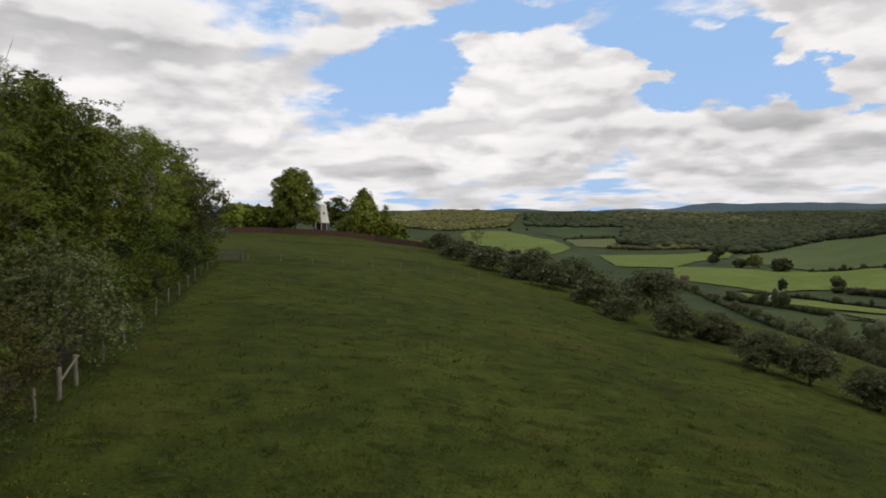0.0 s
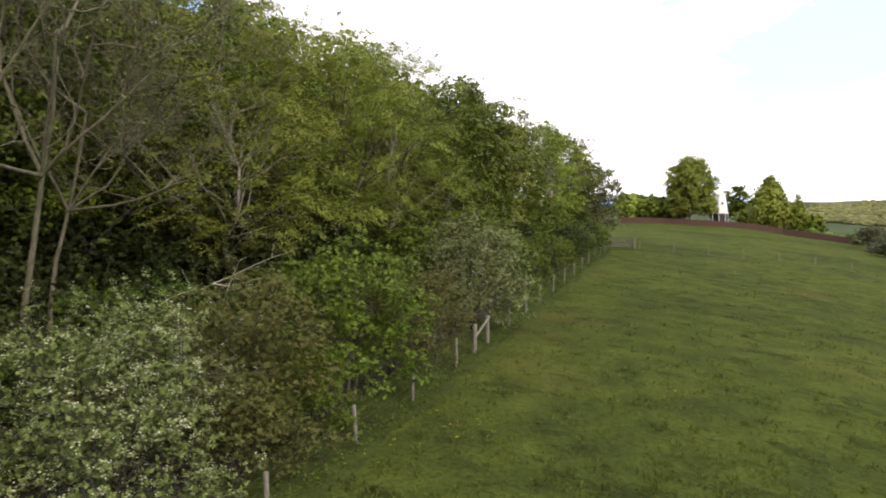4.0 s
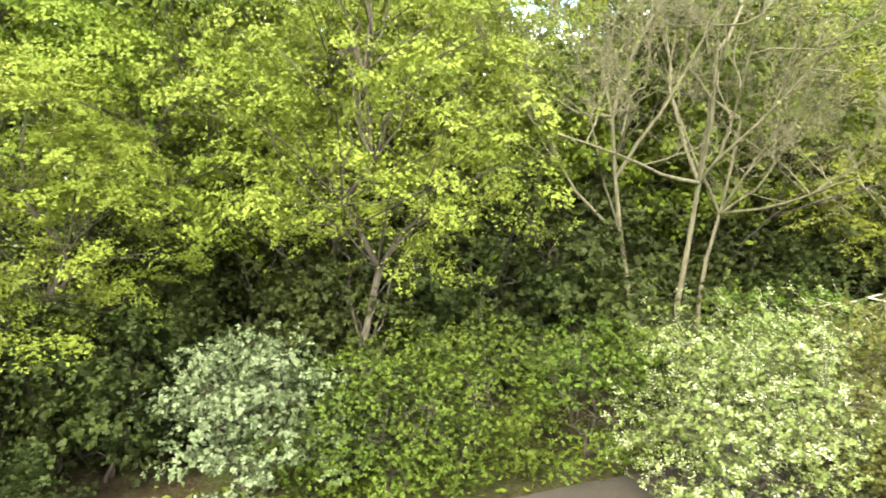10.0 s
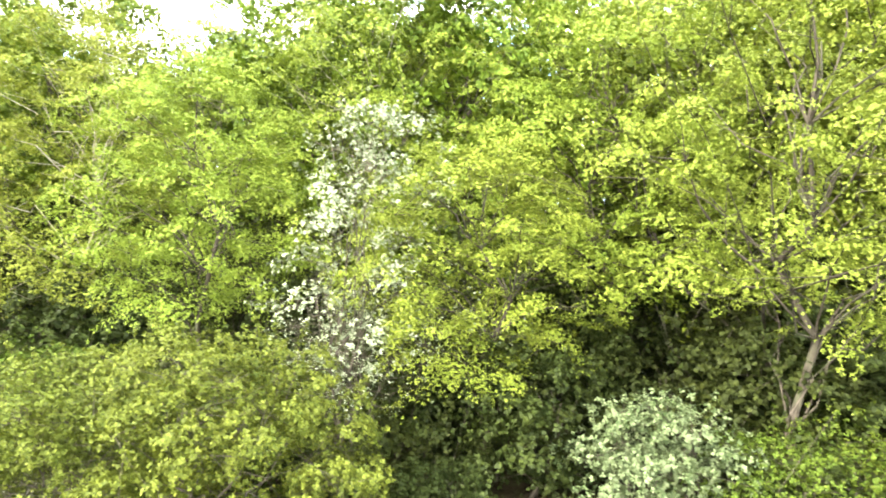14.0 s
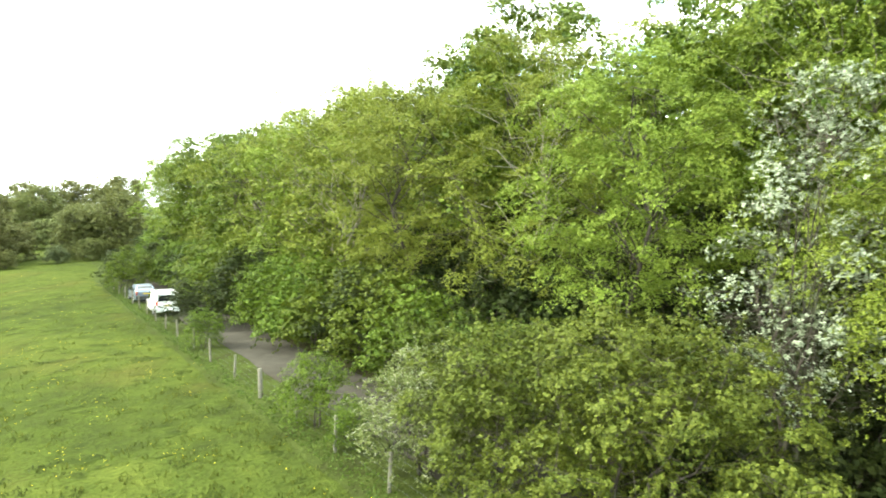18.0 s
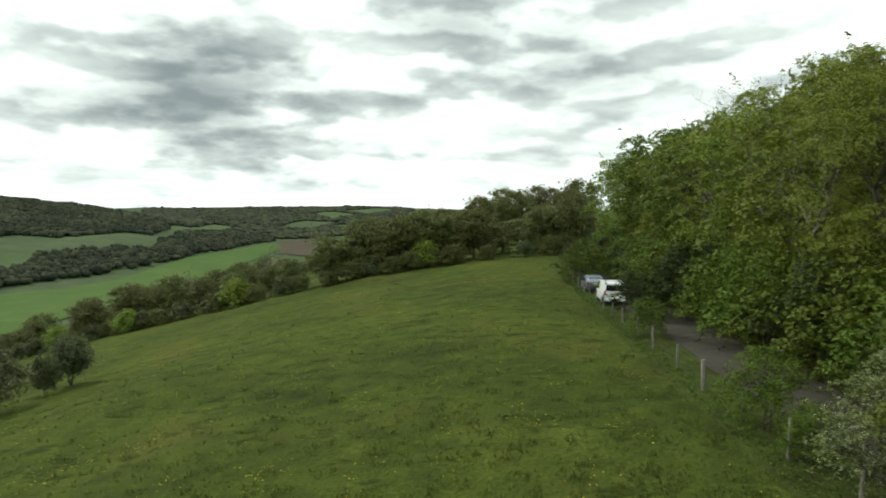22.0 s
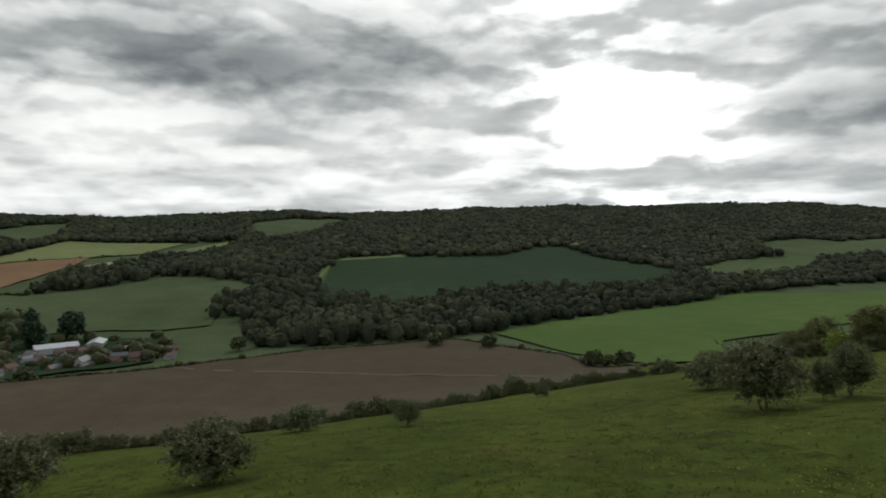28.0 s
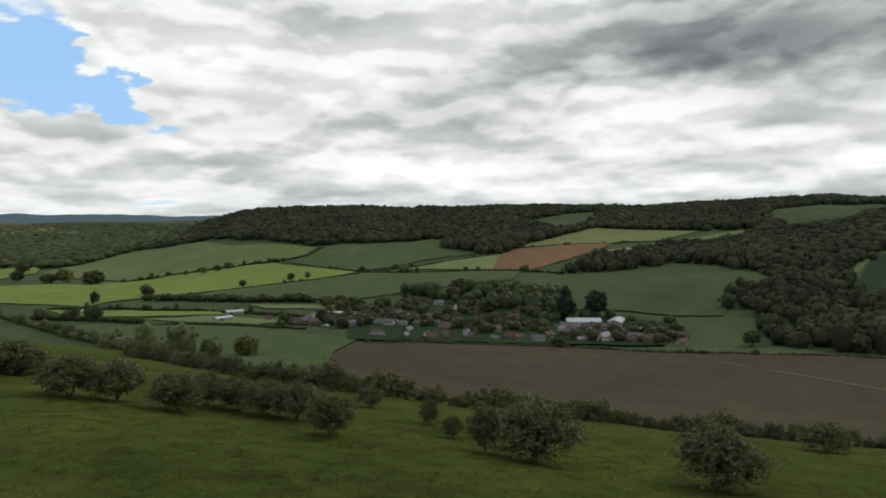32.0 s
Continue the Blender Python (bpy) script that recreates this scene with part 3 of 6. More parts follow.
def make_tree(name, label, seed, height, radius, base, lobes, clumps, leaves, leaf_size, leaf_mat, bark, trunk_r=0.18, category="tree",
              stems=1, clump=0.55, flat=0.5, lean=(0, 0), blossom=0.0, blossom_size=0.1, spread=1.0, wispy=0.12, group="", each=7, twigs=6, inner=60, inner_size=1.7, low=None, layers=0.0):
    """A broadleaved tree or shrub with its foot at the origin: stems with limbs, a crown of leaf sprays in lobes, and blossom where it has some."""
    rng = np.random.RandomState(seed)
    root = thing(name, label, category, group)
    wood, crown, bloom = Parts(), Parts(), Parts()
    crown_h = height - base
    low = (-0.95 if category == "shrub" else -0.45) if low is None else low
    tops = []
    for i in range(stems):
        a = rng.uniform(0, 6.28)
        foot = np.array([math.cos(a), math.sin(a), 0]) * (0.0 if stems == 1 else 0.25 * trunk_r * 4)
        top = np.array([lean[0], lean[1], 0]) + [rng.normal(0, 0.16) * radius, rng.normal(0, 0.16) * radius, base + crown_h * rng.uniform(0.6, 0.85)]
        if stems > 1:
            top[:2] += np.array([math.cos(a), math.sin(a)]) * radius * 0.45 * spread
        path = bent(foot - [0, 0, 0.25], top, rng, 0.035, 9)
        wood.tube(path, np.linspace(1, 0.22, 9) ** 1.15 * trunk_r / math.sqrt(stems) * 1.25, 7)
        tops.append(path)
    golden = 2.39996
    mid_z, half = base + crown_h * 0.5, crown_h * 0.5
    for i in range(lobes):
        u = 1 - (i + 0.5) / lobes * 1.82 + rng.normal(0, 0.05)
        u = min(max(u, -0.95), 0.97)
        a = i * golden + rng.normal(0, 0.25)
        size = radius * rng.uniform(0.27, 0.45)
        reach = rng.uniform(0.5, 0.92)
        side = math.sqrt(1 - u * u) ** 0.8 * reach * (1.0 if u > -0.3 else 0.85)
        if low < -0.9 and u < 0.1:
            side = max(side, rng.uniform(0.55, 0.95))
        up_f = (u + 1) / 2
        c = np.array([math.cos(a) * radius * side + lean[0] * up_f, math.sin(a) * radius * side + lean[1] * up_f, mid_z + u * (half - size * 0.55)])
        radii = np.array([size, size, size * rng.uniform(0.55, 0.8)])
        path = tops[i % stems]
        start = path[min(len(path) - 2, 2 + int(up_f * 5.0))]
        limb = bent(start, c, rng, 0.07, 6, 0.06)
        wood.tube(limb, np.linspace(0.3, 0.08, 6) * trunk_r / math.sqrt(stems), 5)
        at, out = clumps_on(c, radii, clumps, rng, low)
        if layers:
            # sprays lie in flat tiers with dark gaps between
            at[:, 2] = np.maximum((np.round(at[:, 2] / layers + 0.35 * np.sin(a)) - 0.35 * np.sin(a)) * layers + rng.normal(0, 0.04, len(at)), 0.1)
        for p in at[: clumps // twigs]:
            wood.tube(bent(limb[rng.randint(3, 6)], p, rng, 0.1, 4), np.linspace(0.09, 0.03, 4) * trunk_r, 4)
        k = len(at)
        n = max(2, leaves // each)
        # each spray is a ragged dome of leaves; a few reach out along a twig
        nn = unit(out * (0.28 if layers else 0.5) + [0, 0, 0.85] + rng.normal(0, 0.1 if layers else 0.15, (k, 3)))
        ax = unit(np.cross(nn, rng.normal(0, 1, (k, 3))))
        ay = np.cross(nn, ax)
        turn, far = rng.uniform(0, 6.28, (k, n)), np.sqrt(rng.uniform(0, 1, (k, n)))
        big = clump * rng.uniform(0.35, 0.75, (k, 1)) * (1 + 0.35 * np.sin(turn * 3 + rng.uniform(0, 6.28, (k, 1))))
        dx, dy = (np.cos(turn) * far)[..., None], (np.sin(turn) * far)[..., None]
        rim = ax[:, None] * dx + ay[:, None] * dy
        pts = at[:, None] + big[..., None] * (rim + nn[:, None] * ((1 - far ** 2)[..., None] * 0.9 * flat - 0.2)) + rng.normal(0, 0.07 * clump, (k, n, 3))
        long = rng.uniform(0, 1, (k, 1, 1)) < wispy
        shoot = unit(out + [-0.25, 0.1, 0.45] + rng.normal(0, 0.2, (k, 3)))[:, None]
        along = rng.uniform(-0.2, 1.1, (k, n, 1)) * clump * 1.3
        pts = np.where(long, at[:, None] + shoot * along + rng.normal(0, 0.13 * clump, (k, n, 3)) * (1.2 - along / clump / 1.6), pts).reshape(-1, 3)
        for j in np.nonzero(long[:, 0, 0])[0]:
            wood.tube(np.stack([c, at[j], at[j] + shoot[j, 0] * clump * 1.3]), np.array([0.06, 0.05, 0.02]) * trunk_r + 0.003, 3)
        pts[:, 2] = np.maximum(pts[:, 2], 0.05)
        nrm = (nn[:, None] + rim * 0.7).reshape(-1, 3)
        crown.rosettes(pts, nrm, leaf_size, rng, each)
        if inner:
            # shaded leaf masses inside the lobe
            d = unit(rng.normal(0, 1, (inner, 3)))
            crown.leaves(c + d * radii * rng.uniform(0.1, 0.55, (inner, 1)), d, leaf_size * inner_size, rng, 0.8, 0.6)
        if blossom:
            m = rng.uniform(0, 1, len(pts)) < blossom * np.repeat(rng.uniform(0.1, 1.9, k), n)
            spot = np.repeat(pts[m] + nrm[m] * leaf_size * 0.6, 5, axis=0)
            bloom.leaves(spot + rng.normal(0, leaf_size * 0.55, spot.shape), np.repeat(nrm[m], 5, axis=0), blossom_size, rng, 0.95)
    if inner:
        k = lobes * inner // 4
        d = unit(rng.normal(0, 1, (k, 3))) * rng.uniform(0.1, 0.55, (k, 1))
        crown.leaves(np.array([lean[0] * 0.5, lean[1] * 0.5, mid_z]) + d * [radius, radius, half], d, leaf_size * inner_size * 1.3, rng, 0.8, 0.8)
    part("trunk", wood.mesh("trunk", bark, True), bark, root)
    part("crown", crown.mesh("crown", leaf_mat), leaf_mat, root)
    if blossom:
        part("blossom", bloom.mesh("blossom", BLOSSOM), BLOSSOM, root, "creamy white blossom")
    return root


def on_ground(e, s, sink=0.05):
    x, y = world(e, s)
    return x, y, float(ground_z(x, y)) - sink


def put(ob, e, s, turn=0.0, scale=1.0, tall=1.0, sink=0.05, first=False):
    """Stands a thing, or a copy of it, on the land."""
    m = pose(*on_ground(e, s, sink), 0, 0, turn) @ Matrix.Diagonal((scale, scale, scale * tall, 1))
    if first:
        ob.matrix_world = m
        return ob
    keep = tuple(ob.scale)
    ob.scale = (1, 1, 1)
    out = copy_thing(ob, m)
    ob.scale = keep
    return out


def branch(wood, leaf_at, rng, start, way, length, radius, depth, rise=0.15, kids=5):
    """A crooked branch with its side branches; the last twigs take leaves."""
    n = 7 if depth > 1 else 5
    p, d, path = np.array(start, float), unit(np.array(way, float)), []
    for i in range(n):
        path.append(p.copy())
        d = unit(d + rng.normal(0, 0.13 if depth > 2 else 0.2, 3) + [0, 0, rise * 0.3])
        p = p + d * length / (n - 1)
    path = np.array(path)
    wood.tube(path, np.linspace(radius, radius * 0.35, n), 6 if depth > 2 else 4)
    if depth == 0:
        leaf_at.append(path[2:])
        return
    for i in range(kids):
        f = rng.uniform(0.5 if depth > 2 else 0.3, 1.0)
        k = min(n - 1, int(f * (n - 1) + 0.5))
        out = unit(rng.normal(0, 1, 3) + unit(path[k] - path[k - 1]) * 0.9 + [0, 0, rise])
        branch(wood, leaf_at, rng, path[k], out, length * rng.uniform(0.42, 0.68), max(0.007, radius * 0.5 * rng.uniform(0.7, 1.1)), depth - 1, rise, kids)


def make_bare_tree(name, label, seed, height, trunk_r, way, depth, kids, bark, leaf_mat, leaf_size, leaf_chance, rise=0.25):
    rng = np.random.RandomState(seed)
    root = thing(name, label, "tree")
    wood, crown, tips = Parts(), Parts(), []
    branch(wood, tips, rng, (0, 0, -0.3), way, height * 0.7, trunk_r, depth, rise, kids)
    part("trunk", wood.mesh("trunk", bark, True), bark, root)
    tips = np.concatenate(tips)
    tips = tips[rng.uniform(0, 1, len(tips)) < leaf_chance]
    tips = np.repeat(tips, 3, axis=0) + rng.normal(0, 0.12, (len(tips) * 3, 3))
    crown.leaves(tips, np.tile([0, 0, 1.0], (len(tips), 1)), leaf_size, rng)
    part("crown", crown.mesh("crown", leaf_mat), leaf_mat, root, "sparse young leaves")
    return root


def blob_trees(name, label, category, xs, ys, heights, widths, mat, seed, quads=30, size=0.34, kind="stuff"):
    """Far trees in one mesh: each a lumpy rounded crown with leaf masses standing out of it."""
    rng = np.random.RandomState(seed)
    n = len(xs)
    z = ground_z(xs, ys)
    p = Parts()
    if quads:
        d = unit(rng.normal(0, 1, (n, quads, 3)))
        d[..., 2] = np.where(d[..., 2] < -0.35, -d[..., 2], d[..., 2])
        rad = np.stack([widths * 0.5, widths * 0.5, heights * 0.46], -1)[:, None]
        lumpy = 0.97 + 0.12 * np.sin(d[..., :1] * 4 + rng.uniform(0, 6, (n, 1, 1))) + rng.uniform(-0.12, 0.10, (n, quads, 1))
        c = np.stack([xs, ys, z + heights * 0.5], -1)[:, None] + d * rad * lumpy
        p.leaves(c.reshape(-1, 3), d.reshape(-1, 3), np.repeat(widths * (1.0 if quads < 30 else 1.35) / math.sqrt(quads), quads), rng, 0.95, 0.3)
    sides = 8
    prof = np.array([(0.5, -0.47), (0.9, -0.24), (1.0, 0.04), (0.84, 0.27), (0.42, 0.44)])
    ang = np.arange(sides) * 2 * np.pi / sides + rng.uniform(0, 6.28, (n, 1, 1))
    rr = prof[None, :, :1] * (1 + rng.normal(0, 0.15, (n, 5, sides)))
    hh = prof[None, :, 1:] + rng.normal(0, 0.035, (n, 5, sides))
    rr = rr * (0.86 if quads > 30 else 1.0)
    lean = rng.normal(0, 0.08, (n, 1, 1))
    core = np.stack([np.cos(ang) * rr + lean * (hh + 0.5), np.sin(ang) * rr, hh], -1)
    core = core * np.stack([widths * 0.48, widths * 0.48, heights], -1)[:, None, None] + np.stack([xs, ys, z + heights * 0.48], -1)[:, None, None]
    i, j = np.meshgrid(np.arange(4), np.arange(sides), indexing="ij")
    q = np.stack([i * sides + j, i * sides + (j + 1) % sides, (i + 1) * sides + (j + 1) % sides, (i + 1) * sides + j], -1).reshape(-1, 4)
    q = np.concatenate([q, [[32, 33, 34, 39], [34, 35, 38, 39], [35, 36, 37, 38]]])
    p.add(core.reshape(-1, 3), (q[None] + np.arange(n)[:, None, None] * 40).reshape(-1, 4))
    ob = new(name, p.mesh(name, mat, True))
    return tagged(ob, label, category, kind=kind)


def wood_plot(label, points, spacing, seed, mat=None, name="woodland", height=(9, 14)):
    """Far woodland inside an outline, standing clear of the fields."""
    rng = np.random.RandomState(seed)
    P = np.array(points, float)
    low, high = P.min(0), P.max(0)
    gx, gy = np.meshgrid(np.arange(low[0], high[0], spacing), np.arange(low[1], high[1], spacing * 0.87), indexing="ij")
    x, y = (gx + rng.uniform(-0.45, 0.45, gx.shape) * spacing).ravel(), (gy + rng.uniform(-0.45, 0.45, gy.shape) * spacing).ravel()
    keep = inside(P, x, y)
    for other in PLOTS:
        keep &= ~inside(other, x, y)
    x, y = x[keep], y[keep]
    k = 0.85 + 0.25 * waves(x, y, seed, 160) + rng.uniform(-0.12, 0.22, len(x))
    h = rng.uniform(*height, len(x)) * k * max(1.0, spacing / 17)
    w = spacing * rng.uniform(0.85, 1.45, len(x))
    near = np.hypot(x, y) < 760
    if near.any():
        blob_trees(name, label.replace("woods", "woodland edge"), "woodland", x[near], y[near], h[near] * 1.1, w[near] * 0.9, mat or LEAF_WOOD, seed + 50, 46)
    return blob_trees(name, label, "woodland", x[~near], y[~near], h[~near], w[~near], mat or LEAF_WOOD, seed, 14 if spacing < 15 else 0)


def wood_patch(label, corners, count, height, width, seed, mat, name="woodland", quads=30, clear=()):
    """Far woodland inside four corners (e, s)."""
    rng = np.random.RandomState(seed)
    u, v = rng.uniform(0, 1, count), rng.uniform(0, 1, count)
    A, B, C, D = (np.array(c, float) for c in corners)
    p = A * ((1 - u) * (1 - v))[:, None] + B * (u * (1 - v))[:, None] + C * (u * v)[:, None] + D * ((1 - u) * v)[:, None]
    for x, y, r in clear:
        p = p[np.hypot(p[:, 0] - x, p[:, 1] - y) > r]
    h = rng.uniform(*height, len(p))
    return blob_trees(name, label, "woodland", p[:, 0], p[:, 1], h, h * rng.uniform(*width, len(p)), mat, seed, quads)


def hedge(label, points, height, width, seed, mat, trees=0.0, name="hedge", quads=22):
    """A far hedge along a line on the map, here and there with a taller tree."""
    rng = np.random.RandomState(seed)
    xs, ys = [], []
    for (x0, y0), (x1, y1) in zip(points[:-1], points[1:]):
        n = max(2, int(math.hypot(x1 - x0, y1 - y0) / (width * 0.62)))
        t = (np.arange(n) + rng.uniform(-0.3, 0.3, n)) / n
        xs.append(x0 + (x1 - x0) * t)
        ys.append(y0 + (y1 - y0) * t)
    xs, ys = np.concatenate(xs), np.concatenate(ys)
    xs, ys = xs + rng.normal(0, width * 0.12, len(xs)), ys + rng.normal(0, width * 0.12, len(xs))
    h = height * rng.uniform(0.7, 1.3, len(xs))
    w = width * rng.uniform(0.8, 1.3, len(xs))
    tall = rng.uniform(0, 1, len(xs)) < trees
    h, w = np.where(tall, h * rng.uniform(1.8, 2.8, len(xs)), h), np.where(tall, w * 1.5, w)
    return blob_trees(name, label, "hedge", xs, ys, h, w, mat, seed, quads)


# ---------------------------------------------------------------- the land, one sheet to the horizon
_r = np.concatenate([[0.0], np.geomspace(3.0, 4900.0, 190)])
_a = np.radians(np.arange(0, 360, 0.75))
RR, AA = np.meshgrid(_r[1:], _a, indexing="ij")
gx, gy = RR * np.sin(AA), RR * np.cos(AA)
gz = ground_z(gx, gy)
nr, na = RR.shape
i, j = np.meshgrid(np.arange(nr - 1), np.arange(na), indexing="ij")
quads = np.stack([i * na + j, (i + 1) * na + j, (i + 1) * na + (j + 1) % na, i * na + (j + 1) % na], -1).reshape(-1, 4)
hub = np.array([[0, 0, float(ground_z(0, 0))]])
fan = np.stack([np.full(na // 2, nr * na), np.arange(0, na, 2), np.arange(1, na, 2), np.arange(2, na + 2, 2) % na], -1)
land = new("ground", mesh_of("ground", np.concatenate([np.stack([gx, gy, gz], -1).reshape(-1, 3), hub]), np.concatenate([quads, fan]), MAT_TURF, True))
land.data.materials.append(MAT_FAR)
# past 330 m the land takes the haze-tinted grass colour
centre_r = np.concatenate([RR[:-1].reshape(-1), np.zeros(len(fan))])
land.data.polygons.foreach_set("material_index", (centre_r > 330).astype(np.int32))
tagged(land, "rolling green chalk downland falling into a broad valley", "ground", kind="structure")


def strip(name, e0, e1, s0, s1, mat, lift, label, category, step=2.0, edge=0.25, cols=5, seed=1):
    """A band along the lane, laid on the land with uneven edges."""
    ss = np.arange(s0, s1 + step, step)
    k = np.linspace(0, 1, cols)
    E = e0 + (e1 - e0) * k[None] + edge * waves(ss * 1.0, ss * 0.0, seed, 9.0)[:, None] * (1 - k[None]) + edge * waves(ss * 1.0, ss * 0.0, seed + 5, 7.0)[:, None] * k[None]
    E = E + lane_bend(ss)[:, None]
    S = np.repeat(ss[:, None], cols, 1)
    x, y = world(E, S)
    z = ground_z(x, y) + lift
    n = len(ss)
    i, j = np.meshgrid(np.arange(n - 1), np.arange(cols - 1), indexing="ij")
    q = np.stack([i * cols + j, i * cols + j + 1, (i + 1) * cols + j + 1, (i + 1) * cols + j], -1).reshape(-1, 4)
    ob = new(name, mesh_of(name, np.stack([x, y, z], -1).reshape(-1, 3), q, mat, True))
    return tagged(ob, label, category, kind="structure")


def lane_bend(s):
    """The lane swings away to the west past the parked vehicles."""
    return -np.clip(-np.asarray(s, float) - 75, 0, None) ** 2 * 0.004


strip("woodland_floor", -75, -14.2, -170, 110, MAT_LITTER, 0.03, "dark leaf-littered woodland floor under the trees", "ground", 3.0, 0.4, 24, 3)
strip("verge", -10.2, -7.4, -150, 98, MAT_VERGE, 0.02, "rough grassy verge beside the lane", "ground", 1.5, 0.25, 6, 9)
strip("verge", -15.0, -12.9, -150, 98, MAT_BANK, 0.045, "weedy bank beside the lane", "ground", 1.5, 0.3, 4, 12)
strip("road", -13.3, -9.9, -150, 98, MAT_LANE, 0.06, "narrow worn tarmac lane with muddy edges", "road", 1.5, 0.18, 9, 20)


def along_line(points, u):
    """Places at the parts u of the way along a line of points."""
    pts = np.array(points, float)
    d = np.concatenate([[0], np.cumsum(np.linalg.norm(np.diff(pts, axis=0), axis=1))])
    return np.stack([np.interp(u * d[-1], d, pts[:, k]) for k in (0, 1)], -1)


def field(name, mat, label, a, b, c, d, lift=0.5, n=26, top=None):
    """A field laid on the land between four corners, its first side straight or along a line of points."""
    u, v = np.meshgrid(np.linspace(0, 1, n), np.linspace(0, 1, n), indexing="ij")
    A, B, C, D = (np.array(p, float) for p in (a, b, c, d))
    first = along_line(top or [a, b], u.ravel()).reshape(n, n, 2)
    p = first * (1 - v)[..., None] + along_line([d, c], u.ravel()).reshape(n, n, 2) * v[..., None]
    size = np.linalg.norm(C - A)
    p = p + np.stack([waves(p[..., 0], p[..., 1], 31, size * 0.5), waves(p[..., 0], p[..., 1], 32, size * 0.5)], -1) * size * 0.008
    z = ground_z(p[..., 0], p[..., 1]) + lift
    i, j = np.meshgrid(np.arange(n - 1), np.arange(n - 1), indexing="ij")
    q = np.stack([i * n + j, (i + 1) * n + j, (i + 1) * n + j + 1, i * n + j + 1], -1).reshape(-1, 4)
    area = np.sum(A * np.roll(B, 1) * [1, -1]) + np.sum(B * np.roll(C, 1) * [1, -1]) + np.sum(C * np.roll(D, 1) * [1, -1]) + np.sum(D * np.roll(A, 1) * [1, -1])
    if area < 0:
        q = q[:, ::-1]
    ob = new(name, mesh_of(name, np.concatenate([p, z[..., None]], -1).reshape(-1, 3), q, mat, True))
    return tagged(ob, label, "field", kind="structure")


_path = along_line([(366, 90), (354, 69), (330, 10), (312, -40), (285, -112)], np.linspace(0, 1, 60))
_n = unit(np.gradient(_path, axis=0))[:, ::-1] * [1, -1]
_rows = np.stack([_path - _n * 1.1, _path + _n * 1.1], 1).reshape(-1, 2)
tagged(new("track", mesh_of("track", np.concatenate([_rows, ground_z(_rows[:, 0], _rows[:, 1])[:, None] + 0.75], 1), np.arange(59)[:, None] * 2 + np.array([[0, 1, 3, 2]]), MAT_TRACK, True)), "pale trodden path across the ploughed field", "path", kind="structure")
field("gardens", MAT_BANK, "dark gardens and yards between the village houses", (300, 330), (405, 95), (440, 130), (400, 360), 0.75)


PLOTS = []


def plot(name, mat, label, points, lift=0.7):
    """A field laid on the land inside an outline of corners, cut into squares so that it follows the slopes."""
    PLOTS.append(np.array(points, float))
    bm = bmesh.new()
    bm.faces.new([bm.verts.new((x, y, 0)) for x, y in points])
    P = PLOTS[-1]
    low, high = P.min(0), P.max(0)
    step = max(12.0, float((high - low).max()) / 34)
    for axis in (0, 1):
        normal = (1, 0, 0) if axis == 0 else (0, 1, 0)
        for v in np.arange(low[axis] + step, high[axis], step):
            at = (v, 0, 0) if axis == 0 else (0, v, 0)
            bmesh.ops.bisect_plane(bm, geom=bm.verts[:] + bm.edges[:] + bm.faces[:], plane_co=at, plane_no=normal)
    co = np.array([v.co[:] for v in bm.verts])
    far = np.hypot(co[:, 0], co[:, 1])
    for v, z, r in zip(bm.verts, ground_z(co[:, 0], co[:, 1]), far):
        v.co.z = z + lift + r * 0.0006
    bmesh.ops.recalc_face_normals(bm, faces=bm.faces[:])
    if sum(f.normal.z for f in bm.faces) < 0:
        bmesh.ops.reverse_faces(bm, faces=bm.faces[:])
    for f in bm.faces:
        f.smooth = True
    me = bpy.data.meshes.new(name)
    bm.to_mesh(me)
    bm.free()
    me.materials.append(mat)
    return tagged(new(name, me), label, "field", kind="structure")


def inside(P, x, y):
    """Which of the places lie inside the outline P."""
    hit = np.zeros(len(x), bool)
    for (x0, y0), (x1, y1) in zip(P, np.roll(P, -1, axis=0)):
        hit ^= ((y0 > y) != (y1 > y)) & (x < (x1 - x0) * (y - y0) / (y1 - y0 + 1e-9) + x0)
    return hit


plot("ploughed_field", MAT_PLOUGH, "bare brown ploughed field on the valley floor", [(139, 152), (229, 226), (273, 237), (341, 146), (399, 12), (414, -75), (339, -123), (262, -131), (198, -92), (165, -25), (135, 15), (112, 52), (118, 90)], 0.45)
plot("gardens", MAT_CROP, "dark green yards and gardens along the field hedge", [(273, 249), (287, 226), (326, 174), (381, 101), (459, 117), (456, 169), (494, 232), (493, 292), (405, 318), (322, 291)], 1.1)
plot("pasture", MAT_LUSH, "bright green hillside pasture under the wood", [(485, 1074), (688, 1280), (882, 1498), (755, 1082), (683, 859), (699, 698), (657, 673), (607, 681), (543, 718), (507, 777), (456, 802), (438, 856)])
plot("pasture", MAT_SUNLIT, "yellow-green pasture on the valley side, painted as if sunlit", [(306, 858), (383, 828), (443, 780), (500, 766), (592, 665), (582, 592), (558, 495), (504, 504), (443, 550), (385, 621), (311, 609), (303, 661), (266, 746)])
plot("pasture", MAT_GRASS2, "green pasture below the hill wood", [(603, 660), (646, 661), (700, 685), (724, 676), (808, 547), (729, 498), (692, 409), (649, 457), (596, 475), (570, 497), (592, 602)])
plot("pasture", MAT_GRASS2, "green pasture behind the village", [(385, 600), (440, 545), (501, 501), (552, 481), (570, 401), (605, 307), (560, 296), (522, 328), (481, 351), (429, 374), (382, 498)])
plot("meadow", MAT_MEADOW, "pale stubble strip on the far slope", [(588, 449), (638, 424), (676, 392), (692, 381), (601, 341)])
